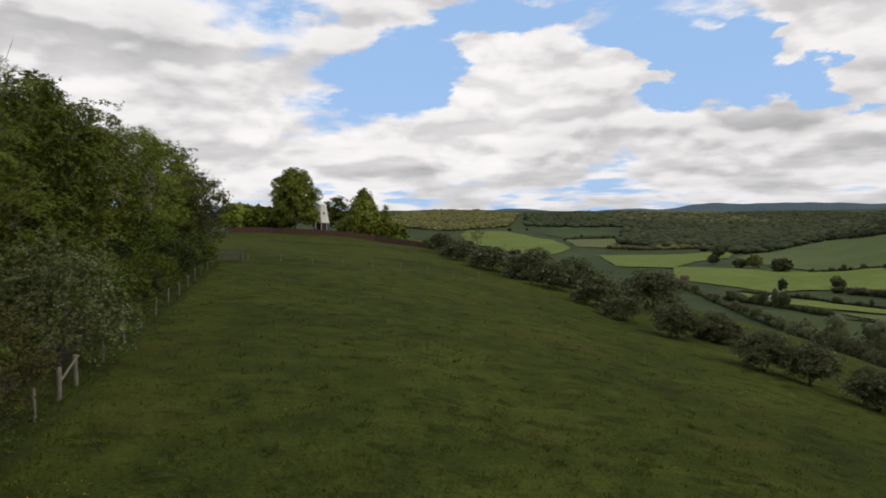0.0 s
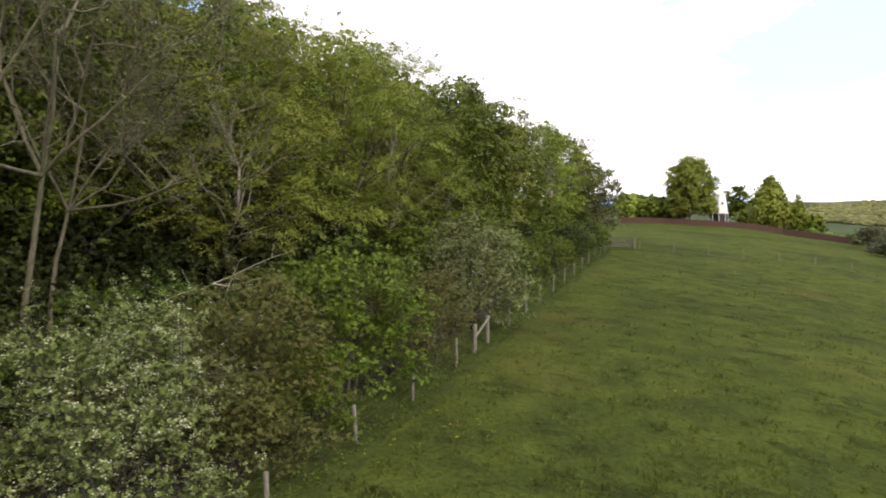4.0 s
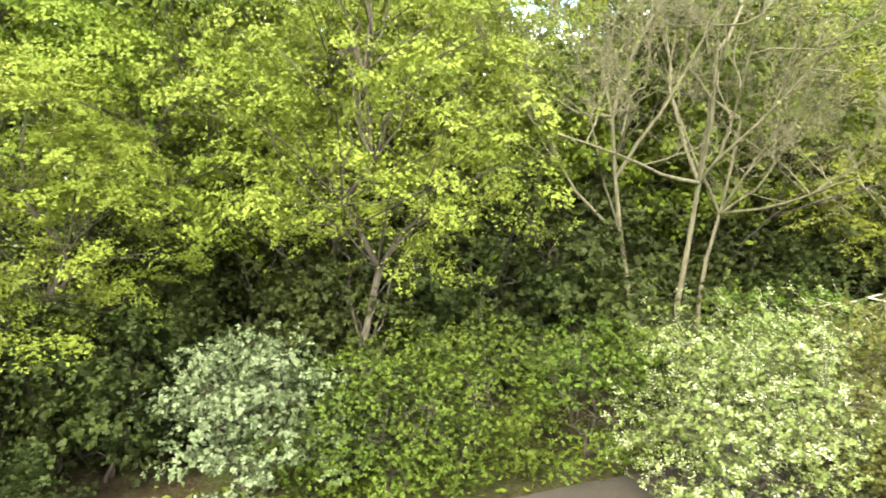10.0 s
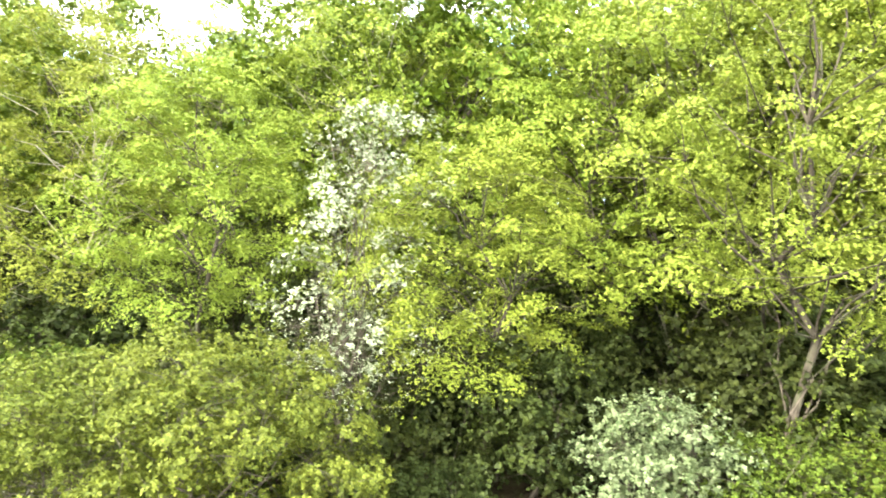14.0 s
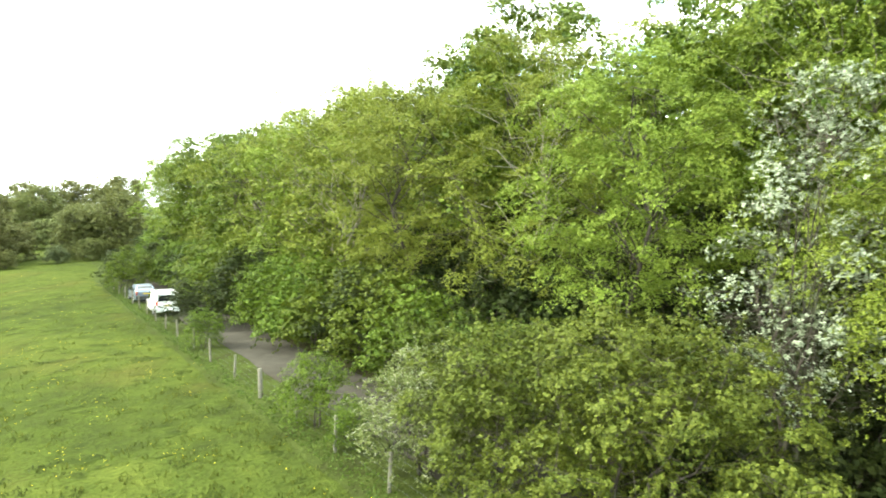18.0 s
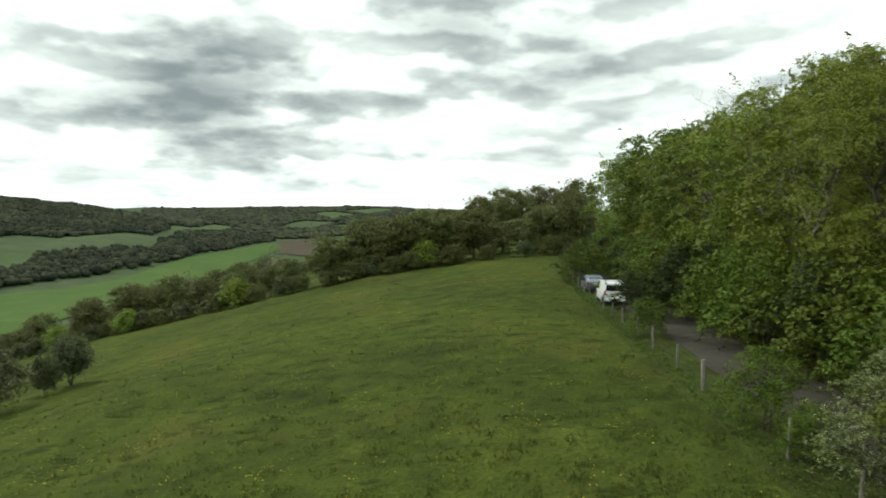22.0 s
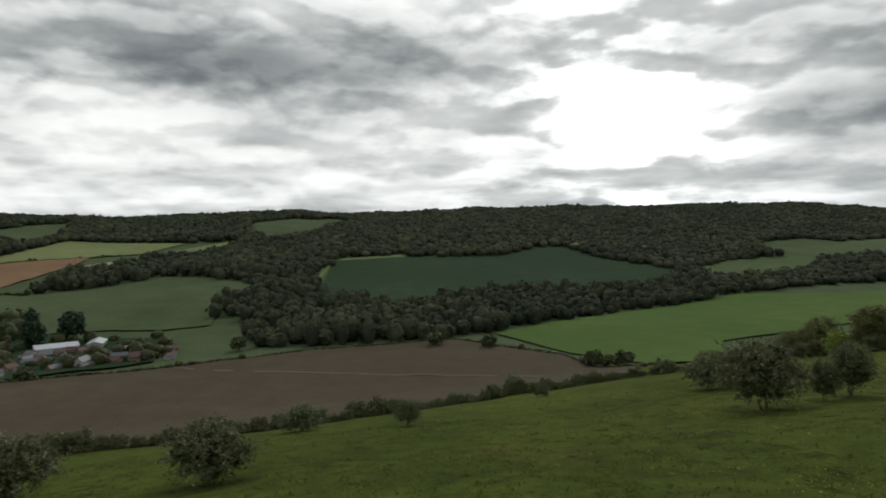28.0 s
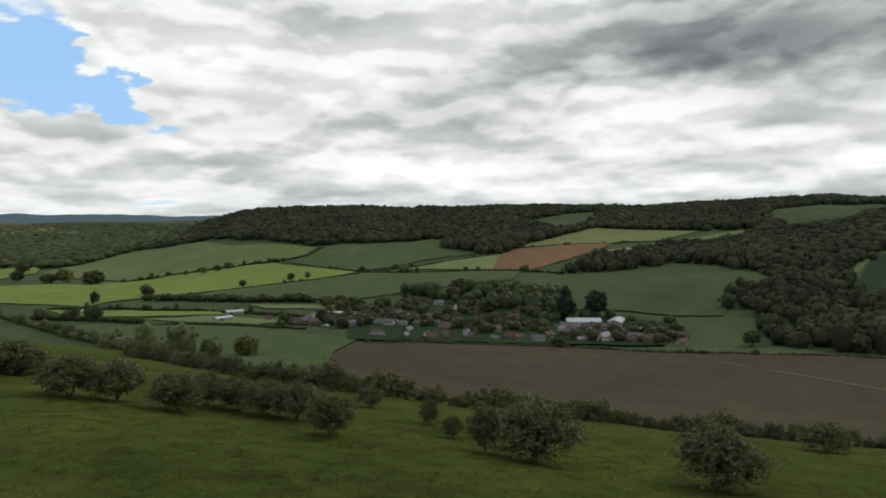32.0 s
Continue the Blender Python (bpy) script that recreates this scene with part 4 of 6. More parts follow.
plot("ploughed_field", MAT_CLAY, "reddish ploughed field on the far slope", [(604, 343), (688, 379), (734, 376), (846, 294), (791, 290), (686, 294), (616, 302)])
plot("meadow", MAT_GRASS3, "yellow-green meadow on the far slope", [(745, 382), (840, 382), (985, 375), (974, 211), (882, 248), (854, 285)])
plot("chalk_field", MAT_CHALK, "cream chalky field on the far slope", [(677, 277), (768, 285), (835, 257), (871, 231), (795, 251), (727, 270)])
plot("meadow", MAT_GRASS3, "pale green meadow on the far slope", [(856, 248), (1015, 143), (966, 133), (918, 149), (889, 185), (864, 229)])
plot("pasture", MAT_FAR, "sloping green pasture above the village", [(561, 272), (610, 262), (636, 236), (676, 208), (726, 180), (723, 139), (682, 86), (632, 68), (588, 100), (499, 92), (485, 120), (486, 154), (469, 197), (535, 257)])
plot("pasture", MAT_FAR, "green field near the crest of the ridge", [(1109, 148), (1217, 146), (1284, 93), (1423, 0), (1376, -36), (1076, 36), (1030, 74), (1005, 100)])
plot("pasture", MAT_FAR, "small field in a gap of the hill wood", [(1045, 524), (1218, 522), (1277, 474), (995, 388), (933, 419)])
plot("crop_field", MAT_CROP, "dark green field of young crop on the far slope", [(584, 25), (845, 2), (898, -97), (909, -238), (957, -299), (971, -354), (906, -361), (830, -392), (769, -440), (660, -344), (634, -172), (576, -52)])
plot("field_margin", MAT_LUSH, "grassy margin of the crop field", [(626, 38), (830, 12), (863, -4), (922, -100), (899, -97), (845, 2), (642, 27)])
plot("pasture", MAT_GREEN, "bright green strip of pasture along the wood", [(428, -106), (459, -145), (495, -204), (605, -402), (577, -510), (694, -807), (977, -1512), (828, -1319), (635, -896), (435, -482), (387, -337), (351, -226), (193, -128), (314, -145), (343, -128)])
plot("pasture", MAT_GRASS2, "green field in a gap of the woods", [(779, -451), (848, -554), (848, -646), (814, -681), (742, -605), (706, -511), (676, -434)])
plot("meadow", MAT_FAR, "long field below the woods", [(967, -689), (985, -776), (936, -803), (928, -1013), (1125, -1294), (1204, -1486), (777, -848), (805, -690), (872, -621)])
plot("pasture", MAT_GRASS2, "distant green field", [(1108, -1236), (1569, -2024), (1451, -2046), (1096, -1342)])
plot("pasture", MAT_FAR, "distant green field", [(1392, -2155), (1272, -2260), (1335, -2578), (1510, -2577)])
plot("meadow", MAT_GRASS2, "distant grassy field", [(1701, -2989), (1651, -3187), (1421, -2962), (1448, -2707)])
plot("pasture", MAT_GRASS2, "distant green field", [(1299, -2455), (1245, -2745), (1092, -2525), (1182, -2282)])
plot("meadow", MAT_GRASS2, "distant grassy field", [(1701, -3319), (1585, -3494), (1467, -3601), (1392, -3000)])
plot("ploughed_field", MAT_PLOUGH, "brown field beyond the hedge", [(729, -1129), (1014, -1599), (1064, -1891), (986, -1864), (596, -1081)])
plot("pasture", MAT_SUNLIT, "green pasture in the valley, painted as if sunlit", [(303, 1258), (423, 1164), (552, 1223), (469, 1061), (380, 975), (299, 843), (248, 927)])
plot("pasture", MAT_SUNLIT, "humped green pasture, painted as if sunlit", [(64, 2323), (103, 2541), (247, 2435), (332, 1939), (293, 1486), (189, 1228), (143, 1408), (94, 1635)])
plot("pasture", MAT_GRASS2, "distant humped green pasture", [(349, 2270), (506, 2681), (569, 2449), (556, 2080), (380, 2014)])
plot("meadow", MAT_GRASS3, "long pale meadow across the valley", [(365, 1932), (531, 1953), (390, 1483), (316, 1533)])
plot("pasture", MAT_SUNLIT, "valley-floor pasture between hedges", [(283, 620), (334, 443), (323, 422), (294, 482), (270, 557)])
plot("meadow", MAT_GRASS3, "pale valley-floor meadow", [(285, 464), (316, 426), (312, 324), (294, 354), (285, 404)])
plot("pasture", MAT_GRASS2, "green valley-floor pasture with a lone tree", [(244, 516), (274, 395), (280, 342), (275, 283), (275, 244), (243, 231), (129, 142), (101, 132), (92, 139), (209, 354), (235, 477)])
plot("meadow", MAT_GRASS3, "pale paddock beside the village", [(370, 451), (394, 368), (383, 352), (362, 421)])


# ---------------------------------------------------------------- trees of the wood
WOOD = "woodland trees"
tree_fresh = make_tree("tree", "broad maple in fresh yellow-green leaf beside the lane", 11, 15.8, 5.0, 3.2, 36, 12, 400, 0.060, LEAF_FRESH, BARK_DARK, 0.11, each=5, inner=70, inner_size=1.3, clump=0.95, flat=0.4, group=WOOD)
tree_mid = make_tree("tree", "tall broadleaved tree in mid-green leaf", 12, 16.0, 4.4, 1.8, 34, 12, 360, 0.062, LEAF_LIME, BARK_GREY, 0.12, each=5, inner=70, inner_size=1.3, clump=1.0, flat=0.3, group=WOOD)
tree_fresh_b = make_tree("tree", "broadleaved tree with light green spring leaves", 13, 13.5, 4.2, 2.8, 34, 12, 360, 0.060, LEAF_LIME, BARK_DARK, 0.11, each=5, inner=60, inner_size=1.3, clump=0.95, flat=0.35, group=WOOD)
tree_back = make_tree("tree", "tall woodland tree in mid-green leaf", 14, 16.5, 4.9, 2.0, 30, 11, 90, 0.19, LEAF_LIME, BARK_DARK, 0.16, inner=50, inner_size=1.4, each=5, twigs=20, clump=1.35, flat=0.4, wispy=0.06, group=WOOD)
tree_deep = make_tree("tree", "dense dark green woodland tree", 15, 16.0, 4.8, 1.5, 30, 11, 90, 0.19, LEAF_MID, BARK_DARK, 0.16, inner=50, inner_size=1.4, each=5, twigs=20, clump=1.35, flat=0.4, wispy=0.06, group=WOOD)
tree_light = make_tree("tree", "light green woodland tree along the lane", 16, 15.5, 4.5, 0.6, 34, 11, 175, 0.115, LEAF_LIME, BARK_GREY, 0.13, inner=60, inner_size=1.4, twigs=6, clump=1.15, flat=0.35, wispy=0.08, group=WOOD)
put(tree_fresh, -17.0, 3.4, 20, 1.0, 1.0, first=True)
put(tree_mid, -18.5, 24.0, 40, 1.0, 1.02, first=True)
put(tree_fresh_b, -17.2, -4.8, 100, 0.85, 0.9, first=True)
put(tree_back, -25.0, 6.0, 10, 1.0, 1.05, first=True)
put(tree_deep, -23.5, 14.5, 70, 1.0, 1.08, first=True)
put(tree_light, -17.6, -37.5, 70, 1.0, 1.0, first=True)
rng = random.Random(4)
for e, s, kind, k in ((-18.0, -15.0, tree_fresh_b, 0.98), (-17.0, 31.0, tree_fresh_b, 1.12), (-16.8, 38.0, tree_mid, 1.0), (-19.5, -22.0, tree_mid, 1.0), (-17.5, -29.5, tree_fresh_b, 1.08),
                      (-22.0, -10.0, tree_mid, 1.04), (-21.5, -1.5, tree_fresh_b, 1.15)):
    put(kind, e, s, rng.uniform(0, 360), k)
for s in (-104, -96, -88, -81, -74, -66, -59, -52, -45, 45, 52, 59, 66, 74, 82, 89, 96):
    put(rng.choice((tree_light, tree_deep, tree_light, tree_back)), (-17.5 if s < 0 else -16.0) + rng.uniform(-0.8, 0.8) + float(lane_bend(s)), s + rng.uniform(-1.5, 1.5), rng.uniform(0, 360), rng.uniform(0.92, 1.06))
for row, e0 in enumerate((-25.5, -31.0, -37.0, -44.0)):
    for i in range(-17, 15):
        s = i * 6.4 + row * 2.4 + rng.uniform(-2, 2)
        if (abs(s - 6) < 3 or abs(s - 14.5) < 3) and row == 0:
            continue
        # first row mostly darker trees, standing in for shade between front crowns
        put(rng.choice((tree_back, tree_back, tree_deep, tree_light) if row else (tree_deep, tree_deep, tree_back, tree_deep)), e0 + rng.uniform(-2, 2) + float(lane_bend(s)), s, rng.uniform(0, 360), rng.uniform(1.0, 1.15), 1.14 if -26 < s < 14 else 1.05)

silver_tree = make_tree("whitebeam", "slender whitebeam with silvery white young leaves at the wood edge", 21, 11.0, 2.1, 2.2, 20, 18, 49, 0.075, LEAF_SILVER, BARK_DARK, 0.09, lean=(-0.3, 1.3), stems=4, clump=0.6, flat=0.9, twigs=2, inner=0, wispy=0.15, category="tree")
put(silver_tree, -15.0, -8.1, 0, 1.0, first=True)
silver_bush = make_tree("whitebeam_bush", "rounded whitebeam bush with silvery white leaf rosettes by the lane", 22, 4.0, 2.1, 0.2, 28, 18, 35, 0.085, LEAF_ROSETTE, BARK_DARK, 0.09, stems=3, clump=0.34, flat=0.9, inner=30, wispy=0.05, category="shrub")
put(silver_bush, -15.1, 0.2, 0, 1.0, first=True)

# bushes under the trees on the bank beyond the lane
EDGE = "bushes along the wood edge"
under_a = make_tree("beech_bush", "layered yellow-green beech bush on the bank of the lane", 31, 4.1, 2.3, 0.0, 30, 6, 126, 0.066, LEAF_BEECH, BARK_DARK, 0.08, stems=4, clump=1.0, flat=0.03, inner=0, layers=0.6, wispy=0.05, category="shrub", group=EDGE)
under_b = make_tree("beech_bush", "layered fresh green hornbeam bush at the wood edge", 32, 3.8, 2.3, 0.0, 30, 6, 126, 0.066, LEAF_BEECH, BARK_DARK, 0.08, stems=4, clump=1.0, flat=0.03, inner=0, layers=0.6, wispy=0.05, category="shrub", group=EDGE)
# bush with the shade of the wood put into its leaf colour
under_c = make_tree("holly_bush", "dark green bush, its leaf colour darkened for the wood's shade", 33, 5.0, 2.5, 0.0, 18, 10, 54, 0.13, LEAF_SHADE, BARK_DARK, 0.08, stems=2, each=6, twigs=20, clump=0.9, flat=0.5, wispy=0.05, category="shrub", group=EDGE)
under_d = make_tree("hazel_bush", "mid-green hazel bush at the wood edge", 34, 5.0, 2.5, 0.0, 20, 10, 66, 0.12, LEAF_MID, BARK_DARK, 0.08, stems=2, each=6, twigs=20, clump=0.95, flat=0.45, wispy=0.05, category="shrub", group=EDGE)
put(under_a, -14.9, 5.0, 0, first=True)
put(under_b, -14.7, 8.6, 0, first=True)
put(under_c, -18.6, 2.5, 0, first=True)
put(under_d, -16.4, -33.0, 0, first=True)
for s in np.arange(-110, 96, 2.7):
    s = float(s) + rng.uniform(-0.5, 0.5)
    if abs(s + 0.3) < 2.5 or abs(s - 5) < 1.3 or abs(s - 8.6) < 1.3 or -9.8 < s < -4.6:
        continue
    kind = (under_b if -14 < s < 1 else rng.choice((under_a, under_b, under_a))) if -22 < s < 32 else rng.choice((under_c, under_d, under_d))
    put(kind, -14.3 + rng.uniform(-0.5, 0.3) + float(lane_bend(s)), s, rng.uniform(0, 360), rng.uniform(0.85, 1.1))
    # dark-leaved cores stand in for the shaded gaps between tiers
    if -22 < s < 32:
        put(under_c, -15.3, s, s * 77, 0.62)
# dark-leaved rows added to close off the sky behind the trunks
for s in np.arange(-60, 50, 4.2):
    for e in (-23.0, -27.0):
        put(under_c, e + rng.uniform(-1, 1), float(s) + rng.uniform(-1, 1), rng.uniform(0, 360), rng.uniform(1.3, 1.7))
# dark leaves here stand in for the unlit inside of the wood
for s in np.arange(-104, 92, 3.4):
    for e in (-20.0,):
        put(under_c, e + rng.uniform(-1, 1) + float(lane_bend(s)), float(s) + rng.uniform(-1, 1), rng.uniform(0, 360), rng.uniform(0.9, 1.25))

# dark-leaved fill standing for shade in the gap by the whitebeam
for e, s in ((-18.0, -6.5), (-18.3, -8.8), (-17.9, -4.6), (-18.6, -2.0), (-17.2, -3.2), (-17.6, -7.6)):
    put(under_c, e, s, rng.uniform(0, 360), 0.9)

# low dark-leaved fill over the floor of that shaded gap
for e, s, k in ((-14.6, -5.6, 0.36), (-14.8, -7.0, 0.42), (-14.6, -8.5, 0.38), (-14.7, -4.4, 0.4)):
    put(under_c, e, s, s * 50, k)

# leafless trees between the leafy ones
ash = make_bare_tree("ash_tree", "pale-barked ash still almost leafless, with a fine web of twigs", 51, 16.5, 0.12, (0.02, 0.03, 1.0), 4, 6, BARK_PALE, LEAF_LIME, 0.12, 0.6, rise=0.4)
put(ash, -17.4, 11.4, 0, 1.0, first=True)
ash_b = make_bare_tree("ash_tree", "leaning pale-barked ash with bare spreading branches", 52, 16.0, 0.12, (0.05, 0.2, 1.0), 4, 6, BARK_PALE, LEAF_OLIVE, 0.12, 0.2, rise=0.4)
put(ash_b, -17.2, 12.8, 0, 1.0, first=True)
dead = make_bare_tree("dead_tree", "broken dead tree with drooping white twigs", 53, 7.5, 0.12, (0.35, 0.55, 1.0), 3, 5, BARK_WHITE, LEAF_OLIVE, 0.1, 0.05, rise=-0.1)
put(dead, -16.3, 15.0, 0, 1.05, first=True)
put(ash_b, -20.0, -52.0, 140, 1.0)
put(ash_b, -18.2, 14.4, 75, 0.86)
pole = make_bare_tree("sapling", "thin dark stem of a young tree in the wood", 54, 13.0, 0.09, (0.03, 0.02, 1.0), 2, 5, BARK_DARK, LEAF_MID, 0.25, 0.6)
put(pole, -19.5, 7.5, 0, first=True)
for s in np.arange(-60, 60, 2.6):
    put(pole, -19.5 - rng.uniform(0, 5), float(s) + rng.uniform(-1, 1), rng.uniform(0, 360), rng.uniform(0.8, 1.1))
edge_tree = make_bare_tree("willow", "half-leafed olive tree at the end of the wood", 55, 13.0, 0.16, (0.02, 0.03, 1.0), 4, 4, BARK_GREY, LEAF_OLIVE, 0.26, 0.9)
put(edge_tree, -10.2, 100.0, 0, 0.95, first=True)
put(edge_tree, -12.5, 97.0, 60, 0.85)
put(edge_tree, 46.0, 150.0, 60, 0.62)
for e, s, k in ((11, -120, 0.7), (28, -121, 0.75), (46, -124, 0.7), (60, -127, 0.6), (20, -140, 0.8), (39, -145, 0.8)):
    put(edge_tree, e, s, e * 40, k)
stem_thicket = make_bare_tree("thicket", "brown leafless stems flecked with white buds in the shade", 56, 6.0, 0.045, (0.0, 0.05, 1.0), 3, 4, BARK_DARK, LEAF_SILVER, 0.09, 0.5)
put(stem_thicket, -16.2, -7.0, 0, first=True)
for e, s in ((-16.6, -6.2), (-15.9, -8.0), (-16.9, -8.6), (-16.3, -5.4), (-15.6, -6.6), (-16.8, -7.5)):
    put(stem_thicket, e, s, rng.uniform(0, 360), rng.uniform(0.7, 1.05))

# shrubs along the field fence
haw_a = make_tree("hawthorn", "hawthorn in creamy white blossom against the field fence", 41, 4.9, 2.2, 0.0, 30, 20, 70, 0.066, LEAF_HAWF, BARK_DARK, 0.09, stems=3, clump=0.6, flat=0.5, wispy=0.45, blossom=0.36, blossom_size=0.035, inner=40, category="shrub")
haw_b = make_tree("hawthorn", "rounded hawthorn with scattered white blossom on the grass slope", 42, 4.6, 3.0, 0.35, 28, 20, 56, 0.11, LEAF_HAW, BARK_DARK, 0.13, stems=3, clump=0.75, twigs=15, blossom=0.12, blossom_size=0.06, wispy=0.03, inner=150, inner_size=1.8, low=-0.75, category="shrub", group="hawthorns on the slope")
haw_c = make_tree("hawthorn", "wind-shaped hawthorn bush on the grass slope", 43, 4.2, 2.8, 0.35, 28, 20, 56, 0.11, LEAF_HAW, BARK_DARK, 0.12, stems=2, clump=0.75, twigs=15, blossom=0.08, blossom_size=0.06, lean=(0.5, 0.2), wispy=0.03, inner=150, inner_size=1.8, low=-0.75, category="shrub", group="hawthorns on the slope")
fence_bush = make_tree("elder_bush", "large rounded bush in fresh light green leaf over the fence", 44, 5.8, 3.0, 0.0, 40, 13, 250, 0.062, LEAF_ELDER, BARK_DARK, 0.08, inner=40, inner_size=1.0, stems=4, clump=0.56, flat=0.45, wispy=0.22, category="shrub")
bronze_bush = make_tree("blackthorn", "bronze-tinged twiggy bush beside the fence", 45, 4.4, 2.1, 0.0, 24, 18, 49, 0.07, LEAF_BRONZE, BARK_DARK, 0.08, stems=5, clump=0.5, flat=0.7, category="shrub")
olive_bush = make_tree("field_maple_bush", "olive-green bush beside the fence", 46, 4.8, 2.3, 0.0, 24, 17, 56, 0.08, LEAF_MID, BARK_DARK, 0.08, stems=4, clump=0.55, flat=0.5, category="shrub")
put(haw_a, -10.3, 9.4, 0, 0.94, first=True)
put(under_b, -15.7, 2.0, 60, 0.8)
put(bronze_bush, -10.2, 13.5, 0, 1.08, first=True)
put(olive_bush, -9.9, 18.0, 0, 1.12, first=True)
put(bronze_bush, -9.5, 12.2, 140, 0.62)
put(olive_bush, -9.4, 15.2, 250, 0.58)
put(under_c, -11.2, 14.6, 30, 0.5)
put(bronze_bush, -9.9, 21.6, 200, 0.9)
put(bronze_bush, -9.8, 24.6, 80, 0.85)
put(haw_a, -9.4, 30.5, 120, 1.1, 1.05)
put(olive_bush, -9.8, 37.5, 50, 0.9)
put(olive_bush, -9.8, 43.5, 150, 0.8)
for s in (48, 52, 57, 62, 67, 72, 78, 84):
    put(rng.choice((under_c, under_d)), -9.8 + rng.uniform(-0.4, 0.4), s, rng.uniform(0, 360), rng.uniform(0.55, 0.8))
put(fence_bush, -10.9, -8.5, 0, 1.0, first=True)
put(fence_bush, -10.5, -12.4, 130, 0.9)
put(haw_a, -9.8, -15.6, 200, 0.8, 0.95)
put(olive_bush, -8.8, -21.3, 10, 0.58)
put(olive_bush, -8.9, -18.6, 210, 0.36)
put(olive_bush, -8.9, -38.0, 110, 0.5)
put(under_c, -9.8, -45.0, 10, 0.66)
put(olive_bush, -9.3, -68.0, 10, 0.95)
put(under_c, -8.9, -72.0, 10, 0.8)


# ---------------------------------------------------------------- hawthorns on the slope
def hawthorn(e, s, height, radius, kind):
    base_h, base_r = (5.1, 3.7) if kind is haw_b else (4.7, 3.5)
    if e * e + s * s > 6400:
        kind, base_h, base_r = haw_far, 5.3, 3.5
    put(kind, e, s, (e * 37 + s * 91) % 360, radius / base_r, (height / base_h) / (radius / base_r))


haw_far = make_tree("hawthorn", "dense rounded hawthorn in the old hedge line", 57, 4.8, 2.9, 0.0, 26, 16, 42, 0.16, LEAF_HAW, BARK_DARK, 0.13, stems=2, clump=0.9, twigs=20, blossom=0.05, blossom_size=0.1, wispy=0.02, inner=60, category="shrub", group="hawthorns on the slope")
put(haw_far, 47.5, 118.0, 30, 1.3, 1.0, first=True)
put(haw_b, 46.1, 9.3, 30, 1.0, 1.0, first=True)
put(haw_c, 45.7, -3.1, 80, 1.0, 1.0, first=True)
for e, s, h, r in ((50.0, 66.3, 3.1, 3.3), (40.0, 47.3, 3.9, 3.0), (42.5, 44.9, 4.0, 3.0), (44.0, 39.4, 3.9, 2.8), (48.6, 40.3, 3.5, 2.2), (49.0, 37.0, 3.5, 2.5),
                   (48.4, 33.8, 3.6, 2.5), (47.9, 30.6, 3.7, 2.6), (43.0, 24.4, 3.6, 2.1), (60.0, 23.1, 2.8, 1.2), (53.2, 18.2, 2.2, 1.2), (68.1, 33.7, 2.9, 2.1)):
    hawthorn(e, s, h, r, haw_b if int(e * 10) % 2 else haw_c)
for e, s, h, r in ((46.7, 13.3, 4.1, 1.7), (87.4, -16.6, 4.0, 3.0), (64.8, -23.5, 3.2, 1.8), (102.7, -63.9, 2.4, 1.5), (52.7, 11.5, 4.3, 3.0), (36.0, -42.6, 6.1, 3.8),
                   (35.7, -51.9, 5.0, 2.2), (35.8, -48.9, 4.0, 1.4), (56.5, -57.9, 4.6, 3.2), (48.8, 65.3, 4.1, 2.7), (42.6, 63.1, 4.4, 3.5), (41.2, 73.6, 3.2, 3.3)):
    hawthorn(e, s, h, r, haw_b if int(e * 10) % 2 else haw_c)
for e, s, h, r in ((59.0, 96.0, 7.1, 5.9), (43.3, 83.6, 5.4, 4.1), (43.6, 99.0, 5.3, 4.2), (43.3, 112.5, 5.8, 4.7), (40.6, 124.1, 5.5, 5.1), (40.2, 144.0, 5.5, 5.2), (42.9, 177.0, 5.9, 4.8),
                   (42.0, 160.0, 4.6, 4.2), (52.0, 110.0, 6.5, 5.0)):
    hawthorn(e, s, h, r, haw_c if int(e * 10) % 2 else haw_b)

# overgrown hedge closing the field to the south, and the scrub below it
scrub = make_tree("thorn_bush", "overgrown grey-green thorn bush in the southern hedge", 47, 5.0, 3.0, 0.0, 24, 15, 42, 0.19, LEAF_OLIVE, BARK_DARK, 0.13, stems=2, twigs=20, clump=1.0, wispy=0.04, inner=60, category="shrub", group="bushes of the southern hedge")
scrub_b = make_tree("thorn_bush", "green thorn bush in the southern hedge", 48, 4.8, 2.8, 0.0, 24, 15, 42, 0.19, LEAF_HAW, BARK_DARK, 0.13, stems=2, twigs=20, clump=1.0, wispy=0.04, inner=60, category="shrub", group="bushes of the southern hedge")
put(scrub, 118, -121, 0, 1.0, first=True)
put(scrub_b, 112, -119, 0, 0.8, first=True)
hrng = random.Random(21)
for e in range(-10, 112, 4):
    if -5 < e < -1:
        continue
    put(hrng.choice((scrub, scrub_b)), e + hrng.uniform(-1, 1), -112 + hrng.uniform(-1.5, 1.5) - max(0, e - 20) * 0.12, hrng.uniform(0, 360), hrng.uniform(0.5, 0.75))
end_tree = make_tree("tree", "olive-leaved tree at the end of the wood beside the gate", 59, 11.5, 3.4, 0.4, 28, 16, 35, 0.17, LEAF_OLIVE, BARK_GREY, 0.16, low=-0.8, inner=50, twigs=6, clump=1.1, wispy=0.2, category="tree")
thorn_tree = make_tree("tree", "rounded grey-green tree coming into leaf in the southern hedge", 49, 10.0, 4.4, 0.0, 28, 18, 49, 0.2, LEAF_OLIVE, BARK_DARK, 0.2, low=-0.95, inner=110, inner_size=1.8, twigs=8, clump=1.25, wispy=0.04, category="tree", group="trees of the southern hedge")
put(thorn_tree, 30, -117, 0, 0.9, first=True)
put(end_tree, -10.6, 101.0, 70, 1.0, first=True)
put(end_tree, -13.5, 98.5, 200, 1.05)
